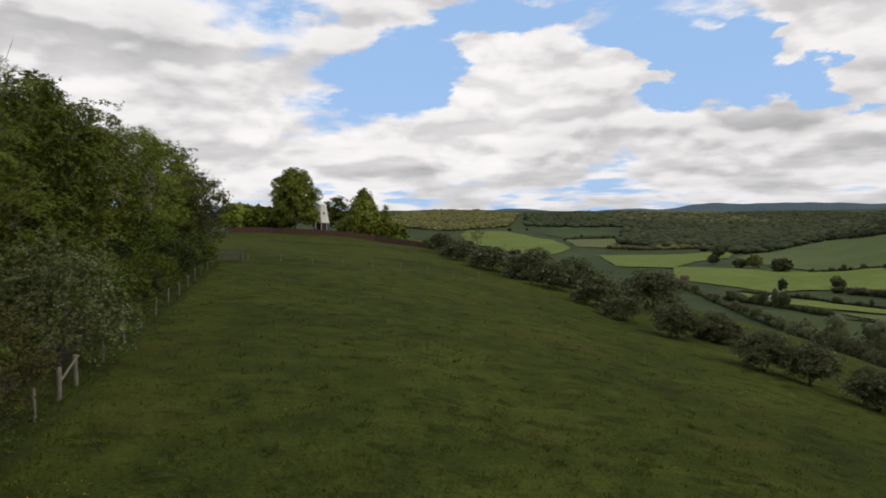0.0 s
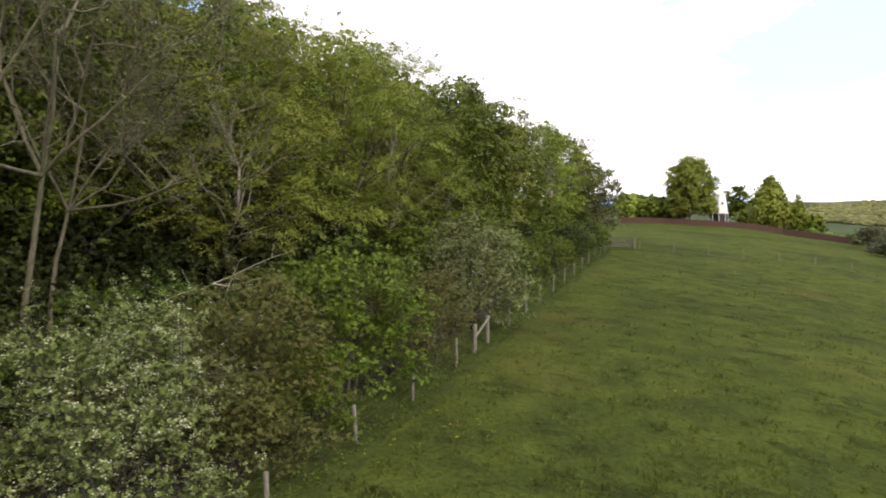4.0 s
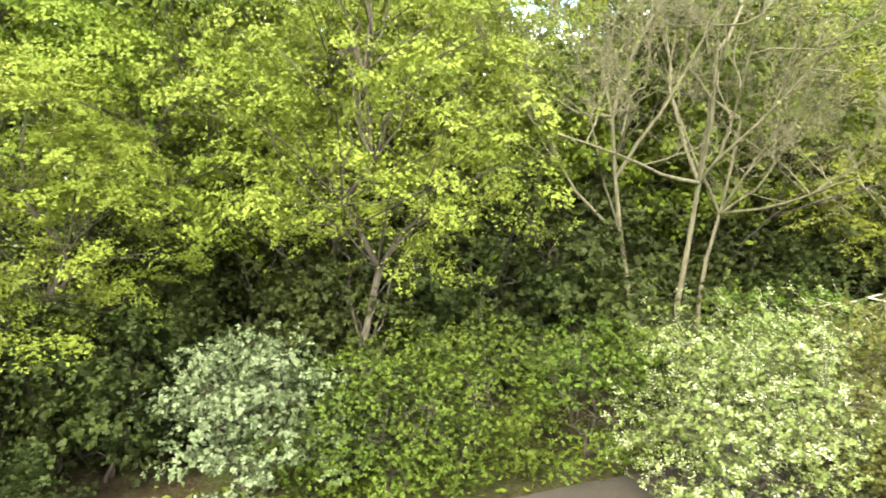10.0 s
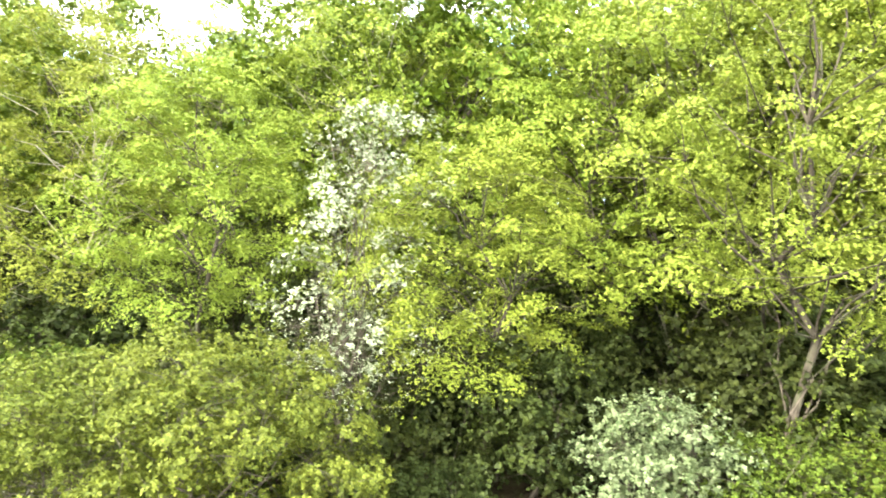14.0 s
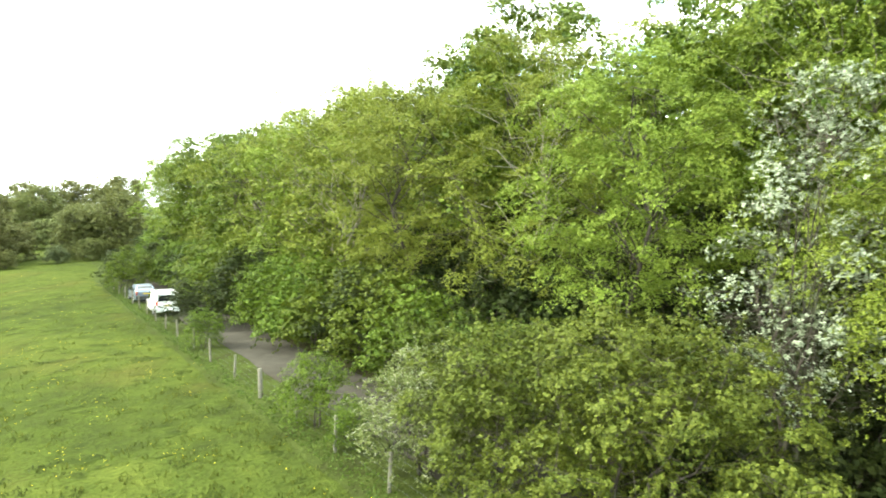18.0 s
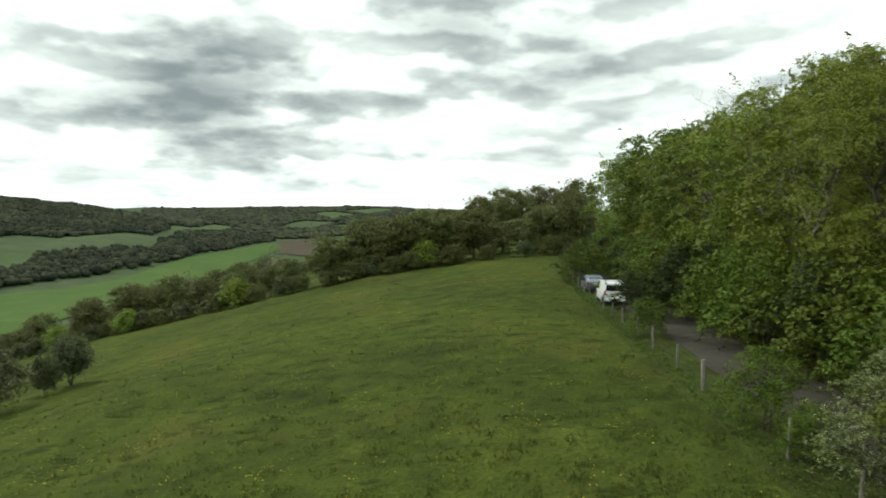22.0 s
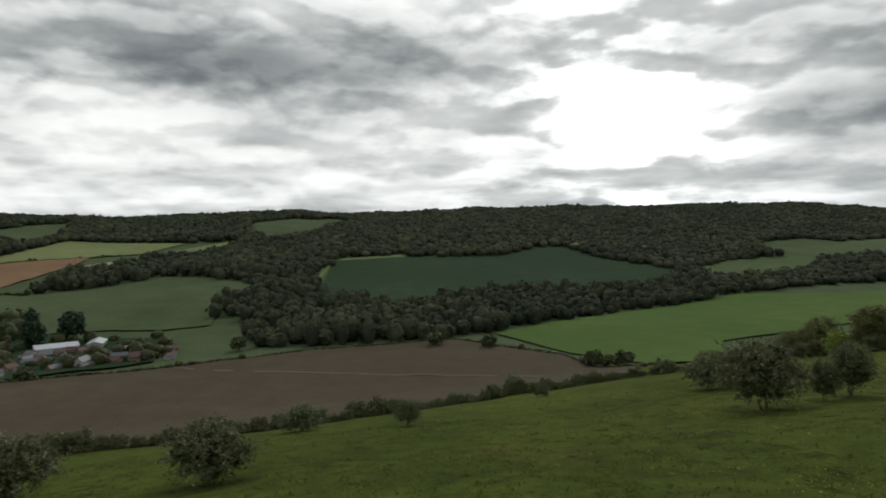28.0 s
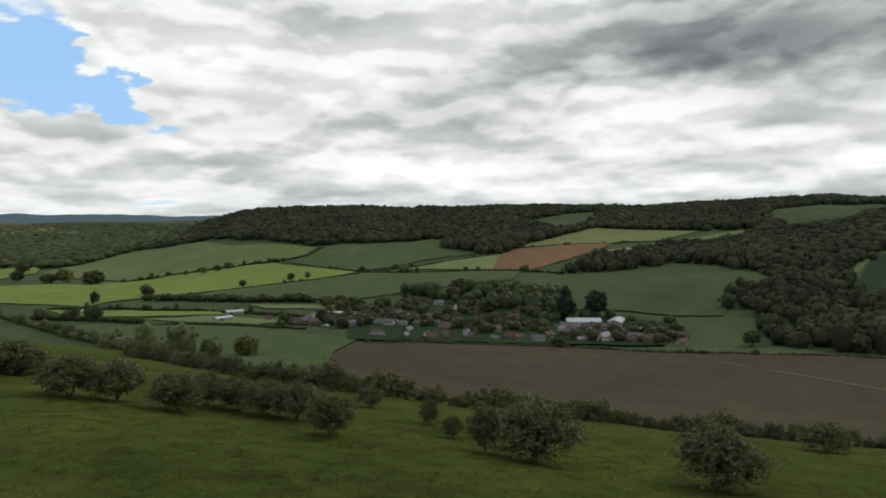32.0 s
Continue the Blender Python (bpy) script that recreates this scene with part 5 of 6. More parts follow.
for e in (-14, -9, 3, 8, 13, 18, 24, 37, 43, 50, 57, 64, 72, 81):
    put(thorn_tree, e + hrng.uniform(-1, 1), -118 - max(0, e - 20) * 0.12 + hrng.uniform(-2, 2), hrng.uniform(0, 360), hrng.uniform(0.8, 1.1) * (1.0 if e < 30 else 0.66 if e < 55 else 0.85))
for i in range(46):
    s = -128 - hrng.uniform(0, 110)
    e = hrng.uniform(8, 125) if s < -150 else hrng.uniform(20, 125)
    put(hrng.choice((scrub, thorn_tree, thorn_tree)), e, s, hrng.uniform(0, 360), hrng.uniform(0.7, 1.05) * (1.0 if e < 30 else 0.75 if e < 60 else 0.95))
bright_thorn = make_tree("thorn_bush", "fresh yellow-green thorn bush in the southern hedge", 50, 5.6, 3.0, 0.0, 24, 15, 42, 0.19, LEAF_LIME, BARK_DARK, 0.13, stems=2, clump=1.0, wispy=0.04, inner=60, category="shrub", group="bushes of the southern hedge")
put(bright_thorn, 47, -115, 0, 0.95, first=True)
for e, s, k in ((12, -113.5, 0.9), (69, -117, 0.8), (27, -122, 1.35), (85, -120, 0.85)):
    put(bright_thorn, e, s, e * 31.0, k)
for e, s, k in ((-6, -178, 1.35), (4, -190, 1.3), (14, -182, 1.1), (-14, -195, 1.5), (-20, -168, 1.3), (-3, -215, 1.5), (22, -205, 1.2), (-12, -150, 0.9), (-24, -185, 1.6)):
    put(thorn_tree, e, s, hrng.uniform(0, 360), k)

for i in range(34):
    put(hrng.choice((scrub, scrub_b)), hrng.uniform(-18, 28), hrng.uniform(-165, -122), hrng.uniform(0, 360), hrng.uniform(0.8, 1.25))


# ---------------------------------------------------------------- far woods and hedges
wood_plot("wooded hill at the end of the ridge", [(855, 1501), (764, 1094), (702, 700), (727, 678), (815, 551), (750, 384), (991, 377), (980, 212), (1019, 144), (1122, 146), (1625, 287), (1522, 554), (1352, 946), (1187, 1146), (1250, 1438), (1143, 1517), (926, 1426)], 12.5, 301)
wood_plot("broad woods over the opposite hillside", [(622, 261), (709, 263), (856, 227), (908, 148), (1007, 138), (1120, 142), (1625, 287), (1650, 0), (1642, -440), (1516, -875), (1417, -1189), (1364, -1463), (1296, -1828), (1044, -1616), (707, -823), (608, -404), (500, -206), (441, -107), (416, -74), (408, -5), (420, 48), (523, 77), (559, 102), (497, 90), (588, 100), (632, 68), (682, 86), (723, 139), (726, 180), (676, 208), (636, 236)], 12.0, 302)
wood_plot("dark distant woodland down the valley", [(355, 2778), (467, 3650), (1018, 3686), (1449, 2985), (1192, 2252), (679, 2458)], 24, 303, LEAF_HAZE_TINT)
wood_plot("distant woodland on a northern ridge, painted in sunlit colours", [(692, 2869), (903, 3489), (1487, 3654), (1340, 2811), (1204, 2353), (1091, 2422), (883, 2763)], 22, 304, LEAF_SUN_HAZE)
wood_plot("dark trees crowding the distant valley floor", [(448, 1648), (679, 2421), (1188, 2209), (1182, 2095), (632, 1326), (508, 1397)], 20, 305, LEAF_HAZE_TINT)
wood_plot("woodland beyond the windmill, painted in sunlit colours", [(-233, 2862), (-276, 3817), (57, 3888), (429, 3600), (279, 2747), (36, 2520)], 20, 306, LEAF_SUN_HAZE)
wood_plot("distant woods to the south", [(1148, -1172), (2671, -2862), (2278, -3099), (1811, -3496), (1505, -3935), (1018, -2596), (1097, -1731), (1268, -1788)], 20, 307)
wood_plot("dark woods filling the northern valley", [(462, 1442), (578, 1455), (505, 1118), (707, 1315), (898, 1526), (792, 1134), (1770, 2565), (1819, 3318), (1515, 3428), (1058, 3282)], 20, 309, LEAF_HAZE_TINT)
wood_plot("copse on the far slope", [(696, 471), (783, 525), (824, 487), (786, 420), (740, 381), (698, 381), (684, 429)], 9, 308)
wood_patch("trees sheltering the village", [(432, 266), (443, 194), (528, 232), (464, 364)], 85, (8, 14), (0.7, 1.0), 117, LEAF_FAR, "village_trees")
wood_patch("garden trees among the houses", [(300, 300), (390, 90), (470, 120), (400, 390)], 240, (3.5, 9), (0.8, 1.1), 118, LEAF_FAR, "village_trees", clear=((416, 165, 22), (398, 158, 18), (378, 150, 10), (438, 150, 12)))

foot_bush = make_tree("thorn_bush", "dense dark thorn bush in the hedge below the slope", 58, 3.6, 2.3, 0.0, 20, 14, 42, 0.17, LEAF_HAW, BARK_DARK, 0.12, stems=2, twigs=20, clump=0.85, wispy=0.08, blossom=0.03, blossom_size=0.1, inner=60, category="shrub", group="bushes of the hedge below the slope")
frng = random.Random(33)
_line = [world(e, s) for e, s in ((200, 190), (109, 112), (93, 83), (84, 62), (90, 40), (112, 22), (128, -15), (150, -60), (160, -95), (165, -132), (150, -170))]
_far = float(np.sum(np.linalg.norm(np.diff(np.array(_line), axis=0), axis=1)))
for k in range(int(_far / 3.1)):
    x, y = along_line(_line, np.array([(k + 0.5) * 3.1 / _far]))[0] + [frng.uniform(-0.8, 0.8), frng.uniform(-0.8, 0.8)]
    e, t = lane_frame(x, y)
    put(foot_bush, e, t, frng.uniform(0, 360), frng.uniform(0.55, 1.05) * (1.3 if frng.random() < 0.12 else 1.0), frng.uniform(0.75, 1.15), first=k == 0)
hedge("hedge along the top of the ploughed field", [(273, 236), (341, 146), (399, 12), (414, -75), (339, -123), (262, -133)], 1.7, 2.6, 207, LEAF_FAR, 0.03)
hedge("hedge with small trees between two pastures", [(448, 788), (504, 772), (547, 723), (600, 674), (652, 668), (699, 686)], 2.6, 4, 230, LEAF_FAR, 0.2)
hedge("hedge between two pastures", [(592, 665), (582, 592), (563, 491)], 2.0, 3, 231, LEAF_FAR, 0.05)
hedge("long hedge across the far slope", [(371, 597), (440, 545), (501, 501), (559, 487), (589, 462), (640, 426), (694, 386), (740, 379)], 2.0, 3, 232, LEAF_FAR, 0.05)
hedge("hedge above the village", [(555, 484), (574, 403), (608, 305), (613, 263)], 2.4, 3.5, 233, LEAF_FAR, 0.12)
hedge("thick belt of trees behind the paddocks", [(361, 590), (375, 489), (394, 436), (414, 361)], 5.5, 9, 234, LEAF_FAR, 0.0, quads=50)
hedge("hedge in the valley bottom", [(287, 628), (313, 566), (337, 439), (337, 349)], 2.4, 3.2, 235, LEAF_FAR, 0.12)
hedge("dense hedge in the valley bottom", [(255, 582), (270, 504), (271, 445)], 4.5, 5, 236, LEAF_FAR, 0.2)
hedge("hedge beside the lone-tree pasture", [(265, 433), (282, 399), (292, 300)], 1.8, 3, 237, LEAF_FAR, 0.1)
hedge("overgrown hedge running down the valley side", [(256, 746), (247, 623), (237, 542), (218, 451), (205, 383), (97, 156), (94, 138), (101, 132)], 3.2, 4.2, 238, LEAF_HAW, 0.12, quads=70)
hedge("hedge above the red field", [(740, 379), (842, 293), (871, 268)], 2, 3, 239, LEAF_FAR, 0.1)
hedge("line of trees in the distant valley", [(381, 1472), (449, 1404), (549, 1377), (565, 1278)], 9, 14, 240, LEAF_SUN_HAZE, 0.0)
hedge("hedge across the distant fields", [(376, 1991), (540, 1988)], 3, 6, 241, LEAF_FAR, 0.2)

# scattered trees over the far country
_q = np.random.RandomState(9)
_r, _t = _q.uniform(700, 3800, 1600), np.radians(_q.uniform(-60, 215, 1600))
_x, _y = _r * np.sin(_t), _r * np.cos(_t)
_keep = (waves(_x, _y, 77, 500) > 0.3) & (_x > 150) & ~np.any([inside(P, _x, _y) for P in PLOTS], axis=0)
blob_trees("hedgerow_trees", "scattered hedgerow trees over the far valley", "woodland", _x[_keep], _y[_keep], _q.uniform(7, 13, _keep.sum()), _q.uniform(9, 20, _keep.sum()), LEAF_FAR, 78, 16)


def lone_tree(name, label, x, y, height, width, mat, seed, quads=240, pointed=False):
    """A single tree far off: a trunk and a crown of leaf masses."""
    rng = np.random.RandomState(seed)
    root = thing(name, label, "tree", at=(x, y, float(ground_z(x, y))))
    wood, crown = Parts(), Parts()
    wood.tube(bent((0, 0, -0.3), (0, 0, height * 0.7), rng, 0.02, 5), np.linspace(0.035, 0.01, 5) * height, 6)
    d = unit(rng.normal(0, 1, (quads, 3)))
    d[:, 2] = np.where(d[:, 2] < (-0.9 if pointed else -0.6), -d[:, 2], d[:, 2])
    foot = 0.0 if pointed else 0.16
    h = height * (1 - foot) / 2
    k = np.clip(1.0 - 0.62 * (d[:, 2:3] * 0.5 + 0.5), 0, 1) * 1.25 if pointed else 1.0
    lump = 1 + 0.14 * np.sin(d[:, :1] * 7 + 1) * np.sin(d[:, 1:2] * 6 + seed) + rng.uniform(-0.13, 0.08, (quads, 1))
    at = d * lump * [width / 2, width / 2, h]
    at[:, :2] *= k if pointed else 1.0
    crown.leaves(at + [0, 0, height * foot + h], d + [0, 0, 0.3], width * (0.085 if quads > 800 else 0.13 if quads > 200 else 0.25), rng, 0.9, 0.45)
    inner = at[: quads // 2] * 0.72
    crown.leaves(inner + [0, 0, height * foot + h], d[: quads // 2], width * (0.16 if quads > 800 else 0.3), rng, 0.95, 0.4)
    for p in at[:6]:
        wood.tube(bent((0, 0, height * 0.35), p * 0.8 + [0, 0, height * foot + h], rng, 0.08, 4), np.linspace(0.015, 0.005, 4) * height, 4)
    part("trunk", wood.mesh("trunk", BARK_DARK, True), BARK_DARK, root)
    part("crown", crown.mesh("crown", mat), mat, root)
    return root


def bearing(az, d):
    return -math.sin(radians(az)) * d, math.cos(radians(az)) * d


lone_tree("conifer", "tall dark conifer beside the village barn", 430, 184, 25, 14, LEAF_CONIFER, 61, 420, True)
lone_tree("conifer", "broad dark cedar beside the village barn", 446, 167, 21, 15, LEAF_CONIFER, 62, 420)
lone_tree("conifer", "small dark conifer in the village", 421, 321, 14, 5, LEAF_CONIFER, 63, 200, True)
lone_tree("tree", "lone bare-looking round tree in a valley pasture", 208, 256, 9.5, 12, LEAF_OLIVE, 64, 300)
for k, (x, y, h, w) in enumerate([(384, 918, 14, 16), (388, 846, 10, 16), (403, 836, 16, 20), (416, 794, 14, 24), (314, 598, 15, 8), (398, 654, 11, 11), (443, 550, 9, 7), (483, 521, 10, 7), (501, 514, 9, 6), (559, 487, 7, 7), (506, 739, 7, 6), (521, 723, 8, 8), (533, 711, 8, 9), (593, 465, 5, 6), (551, 711, 8, 12), (463, 1087, 15, 20), (388, 632, 10, 12)]):
    lone_tree("tree", "broad rounded tree in the valley pastures" if w > 11 else "small tree standing in a far hedge", x, y, h, w, LEAF_CONIFER if (w, h) == (8, 15) else LEAF_OLIVE if k % 3 == 2 else LEAF_FAR, 620 + k, 260)
for k, (x, y, h, w) in enumerate(((372, 330, 12, 10), (470, 300, 14, 12), (455, 250, 13, 12), (420, 240, 11, 11), (300, 330, 8, 8), (340, 150, 6, 7), (410, 60, 8, 9), (395, -60, 8, 9), (380, -90, 7, 9), (310, -128, 7, 9), (297, -131, 6, 8), (285, -133, 7, 8))):
    lone_tree("tree", "rounded dark green tree near the village" if y > 0 else "rounded tree at the corner of the ploughed field", x, y, h, w, LEAF_FAR, 80 + k, 160)

# trees round the windmill, in lighter leaf materials that stand in for sunlight
oak = make_tree("oak_tree", "great spreading tree beside the windmill, in sunlit leaf colours", 71, 20, 7.8, 0.8, 44, 22, 70, 0.40, LEAF_FRESH, BARK_GREY, 0.4, low=-0.95, inner=190, each=5, clump=1.9, flat=0.6, wispy=0.0)
oak.matrix_world = pose(*bearing(12.85, 206), float(ground_z(*bearing(12.85, 206))) - 0.1) @ Matrix.Diagonal((0.84, 0.84, 1.0, 1))
back_tree = make_tree("tree", "rounded dark tree behind the windmill", 72, 14, 5.5, 1.0, 20, 14, 12, 0.5, LEAF_MID, BARK_DARK, 0.4, clump=1.6, flat=0.6, wispy=0.0)
back_tree.matrix_world = pose(*bearing(9.2, 232), float(ground_z(*bearing(9.2, 232))))
yew = lone_tree("yew_tree", "broad cone-shaped tree beyond the fence, in sunlit leaf colours", *bearing(6.9, 212), 15.5, 11.5, LEAF_LIME, 73, 2200, True)
lone_tree("fir_tree", "slim pointed fir beside the cone-shaped tree", *bearing(5.0, 214), 12.0, 6.0, LEAF_LIME, 74, 900, True)
lone_tree("tree", "bushy tree beside the fir", *bearing(4.2, 216), 6.0, 8.0, LEAF_MID, 79, 400)
lone_tree("tree", "low round bush under the windmill", *bearing(8.6, 220), 6.5, 6.0, LEAF_FRESH, 75, 300)
for k, az in enumerate((17.8, 16.9, 15.9, 14.9, 14.0)):
    lone_tree("tree", "leafy tree on the hilltop, leaf colour lightened as if sunlit", *bearing(az, 206 + k * 2), 8.5 - 0.4 * k, 8.5, LEAF_MID if k % 2 else LEAF_LIME, 90 + k, 420)
hedge("clipped garden hedge on the hilltop", [bearing(4.4, 207), bearing(2.0, 200), bearing(0.5, 196)], 2.6, 3.0, 219, LEAF_MID, 0.0, quads=90)


# ---------------------------------------------------------------- the hills at the edge of sight, blue haze painted into their colour
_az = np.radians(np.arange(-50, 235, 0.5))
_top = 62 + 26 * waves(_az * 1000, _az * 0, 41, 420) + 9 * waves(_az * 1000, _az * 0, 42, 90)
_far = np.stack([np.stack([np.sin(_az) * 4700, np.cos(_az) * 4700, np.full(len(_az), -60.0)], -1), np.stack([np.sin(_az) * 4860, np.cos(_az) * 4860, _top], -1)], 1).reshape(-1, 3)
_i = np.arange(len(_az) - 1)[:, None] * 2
tagged(new("backdrop", mesh_of("backdrop", _far, _i + np.array([[0, 1, 3, 2]]), MAT_HAZE_BLUE, True)), "horizon hills with blue haze painted into their colour", "hills", kind="structure")


# ---------------------------------------------------------------- plain materials for made things
def paint(name, colour, rough=0.5, metal=0.0, coat=0.0, grain=0.08, scale=30.0):
    m, N = material(name)
    n = N.noise(place_of(N), scale, 4.0)
    dark = tuple(c * (1 - grain * 2) for c in colour)
    finish(N, N.mix(N.step(n, 0.35, 0.7), colour, dark), rough, metal, n, 0.05, 0.01, coat)
    return m


WOOD_GREY = bark_material("weathered_wood", (0.12, 0.11, 0.085), (0.22, 0.20, 0.16), 22.0)
WIRE = paint("galvanised_wire", (0.10, 0.10, 0.10), 0.6, 0.7)
WHITE_PAINT = paint("white_vehicle_paint", (0.78, 0.78, 0.77), 0.3, 0.0, 0.6, 0.03, 6.0)
BLUE_PAINT = paint("pale_blue_vehicle_paint", (0.13, 0.16, 0.22), 0.3, 0.3, 0.6, 0.05, 6.0)
GLASS_DARK = paint("dark_vehicle_glass", (0.012, 0.014, 0.016), 0.05, 0.0, 0.8, 0.0)
RUBBER = paint("tyre_rubber", (0.02, 0.02, 0.02), 0.9)
ALLOY = paint("wheel_alloy", (0.45, 0.45, 0.46), 0.35, 0.9)
PLASTIC = paint("black_plastic", (0.03, 0.03, 0.032), 0.6)
RED_LAMP = paint("red_lamp", (0.35, 0.01, 0.01), 0.2, 0.0, 0.5)
AMBER_LAMP = paint("amber_lamp", (0.6, 0.2, 0.02), 0.2, 0.0, 0.5)
PLATE = paint("yellow_plate", (0.6, 0.45, 0.05), 0.5)

# ---------------------------------------------------------------- field fence
fence = thing("fence", "stock fence of weathered round posts and wire along the lane", "fence")
post_mesh = {}


def post_data(radius, height):
    key = (radius, height)
    if key not in post_mesh:
        p = Parts()
        z = np.array([-0.3, 0.0, height * 0.5, height - 0.03, height, height + 0.001])
        r = np.array([1.05, 1.0, 0.97, 0.95, 0.7, 0.02]) * radius
        p.tube(np.stack([0 * z, 0 * z, z], -1), r, 8)
        post_mesh[key] = p.mesh("post", WOOD_GREY, True)
    return post_mesh[key]


POST_S = [-72.0, -68.2, -64.5, -60.7, -57.0, -53.3, -49.6, -45.9, -42.2, -38.2, -34.2, -30.0, -26.2, -22.2, -18.7, -15.1, -11.4, -7.7, -4.0, -0.3, 3.4, 7.1, 11.2, 15.3, 19.2, 23.6, 26.0, 28.1, 32.0, 36.0, 40.0, 44.5, 49.0, 54.0, 59.0, 64.0, 69.0, 74.0, 79.0]
prng = random.Random(8)
for s in POST_S:
    thick = 0.095 if s in (-26.2, 26.0, 28.1) else 0.058
    tall = 1.32 if thick > 0.09 else 1.2 + prng.uniform(-0.06, 0.1)
    ob = part("post", post_data(thick, round(tall, 1)), WOOD_GREY, fence)
    ob.matrix_world = pose(*on_ground((-8.4 if s < -8 else -8.1) + prng.uniform(-0.05, 0.05), s, 0.25 if 8 < s < 21 else 0.05), prng.uniform(-3, 3), prng.uniform(-3, 3), prng.uniform(0, 360))
for h in (0.25, 0.55, 0.85, 1.1):
    wire = Parts()
    path = np.array([on_ground(-8.4 if s < -8 else -8.1, s, 0.0) for s in POST_S]) + [0, 0, h]
    wire.tube(path, np.full(len(path), 0.003), 4)
    part("wire", wire.mesh("wire", WIRE, True), WIRE, fence, "thin galvanised wire")
rail = Parts()
a, b = np.array(on_ground(-8.0, 26.0, 0)), np.array(on_ground(-8.0, 28.1, 0))
rail.tube([a + [0, 0, 0.75], (a + b) / 2 + [0, 0, 0.98], b + [0, 0, 1.2]], [0.05, 0.05, 0.05], 6)
part("brace", rail.mesh("brace", WOOD_GREY, True), WOOD_GREY, fence, "slanting wooden brace rail")

# field gate at the far corner
gate = thing("gate", "weathered wooden five-bar field gate at the corner of the wood", "gate", at=on_ground(-6.7, 87.5, 0.0), turn=8)
for x in (-1.5, 1.5):
    bm = bmesh.new()
    box(bm, (0.18, 0.18, 1.6), (x, 0, 0.6), 0.02)
    part("gate_post", bm, WOOD_GREY, gate)
for z in (0.25, 0.45, 0.67, 0.9, 1.15):
    bm = bmesh.new()
    box(bm, (2.8, 0.04, 0.10), (0, 0.1, z), 0.008)
    part("bar", bm, WOOD_GREY, gate)
for x, lean in ((-1.3, 0), (1.3, 0), (-0.45, 38), (0.45, -38)):
    bm = bmesh.new()
    box(bm, (0.08, 0.035, 1.05 if not lean else 1.15), (x, 0.14, 0.7), 0.006, Euler((0, radians(lean), 0)).to_matrix())
    part("brace", bm, WOOD_GREY, gate)
side_rails = thing("rail_fence", "short wooden rail fence beside the field gate", "fence", at=on_ground(-9.6, 87.0, 0.0), turn=8)
for x in (-1.2, 0.0, 1.1):
    bm = bmesh.new()
    box(bm, (0.12, 0.12, 1.4), (x, 0, 0.5), 0.015)
    part("post", bm, WOOD_GREY, side_rails)
for z in (0.35, 0.7, 1.05):
    bm = bmesh.new()
    box(bm, (2.7, 0.04, 0.11), (0, 0.09, z), 0.008)
    part("rail", bm, WOOD_GREY, side_rails)
stakes = thing("stake_line", "line of thin stakes across the field", "fence")
for i in range(9):
    ob = part("stake", post_data(0.045, 1.1), WOOD_GREY, stakes)
    ob.matrix_world = pose(*on_ground(-4.6 + i * 4.2, 88 + i * 0.9, 0.0), prng.uniform(-3, 3), prng.uniform(-3, 3), 0)


# ---------------------------------------------------------------- parked vehicles
def loft(sections):
    """A bmesh skin through cross sections, each a list of points of the same number, capped at both ends."""
    bm = bmesh.new()
    rings = [[bm.verts.new(p) for p in sec] for sec in sections]
    for r0, r1 in zip(rings[:-1], rings[1:]):
        n = len(r0)
        for i in range(n):
            bm.faces.new((r0[i], r0[(i + 1) % n], r1[(i + 1) % n], r1[i]))
    bm.faces.new(list(reversed(rings[0])))
    bm.faces.new(rings[-1])
    bmesh.ops.recalc_face_normals(bm, faces=bm.faces)
    bmesh.ops.bevel(bm, geom=[e for e in bm.edges if e.calc_face_angle(0) > 0.6], offset=0.04, segments=2, affect="EDGES", profile=0.6)
    return bm


def section(y, low, belt, high, half, half_top):
    return [(-half * 0.94, y, low), (half * 0.94, y, low), (half, y, low + 0.18), (half, y, belt), (half_top, y, high), (-half_top, y, high), (-half, y, belt), (-half, y, low + 0.18)]


def panel(points, out=0.012):
    """A thin pane from its corners, set just proud of the body."""
    bm = bmesh.new()
    vs = [Vector(p) for p in points]
    n = (vs[1] - vs[0]).cross(vs[2] - vs[0]).normalized()
    front, back = [bm.verts.new(v + n * out) for v in vs], [bm.verts.new(v - n * 0.01) for v in vs]
    bm.faces.new(front)
    bm.faces.new(list(reversed(back)))
    for i in range(len(vs)):
        j = (i + 1) % len(vs)
        bm.faces.new((front[j], front[i], back[i], back[j]))
    bmesh.ops.recalc_face_normals(bm, faces=bm.faces)
    return bm


def wheel(parent, x, y, r):
    w = part("wheel", lathe([(0.3 * r, -0.09), (0.92 * r, -0.1), (r, -0.07), (r, 0.07), (0.92 * r, 0.1), (0.3 * r, 0.09)], RUBBER, (x, y, r)), RUBBER, parent, "black rubber tyre")
    part("rim", lathe([(0.01, -0.085), (0.6 * r, -0.095), (0.62 * r, -0.10), (0.62 * r, 0.10), (0.6 * r, 0.095), (0.01, 0.085)], ALLOY, (x, y, r)), ALLOY, w, "silver wheel rim")


def lathe(profile, mat, at, sides=16):
    ang = np.arange(sides) * 2 * np.pi / sides
    v = np.array([[(h, r * math.cos(a), r * math.sin(a)) for a in ang] for r, h in profile]).reshape(-1, 3) + at
    k = len(profile)
    i, j = np.meshgrid(np.arange(k - 1), np.arange(sides), indexing="ij")
    q = np.stack([i * sides + j, (i + 1) * sides + j, (i + 1) * sides + (j + 1) % sides, i * sides + (j + 1) % sides], -1).reshape(-1, 4)
    return mesh_of("lathe", v, q, mat, True)


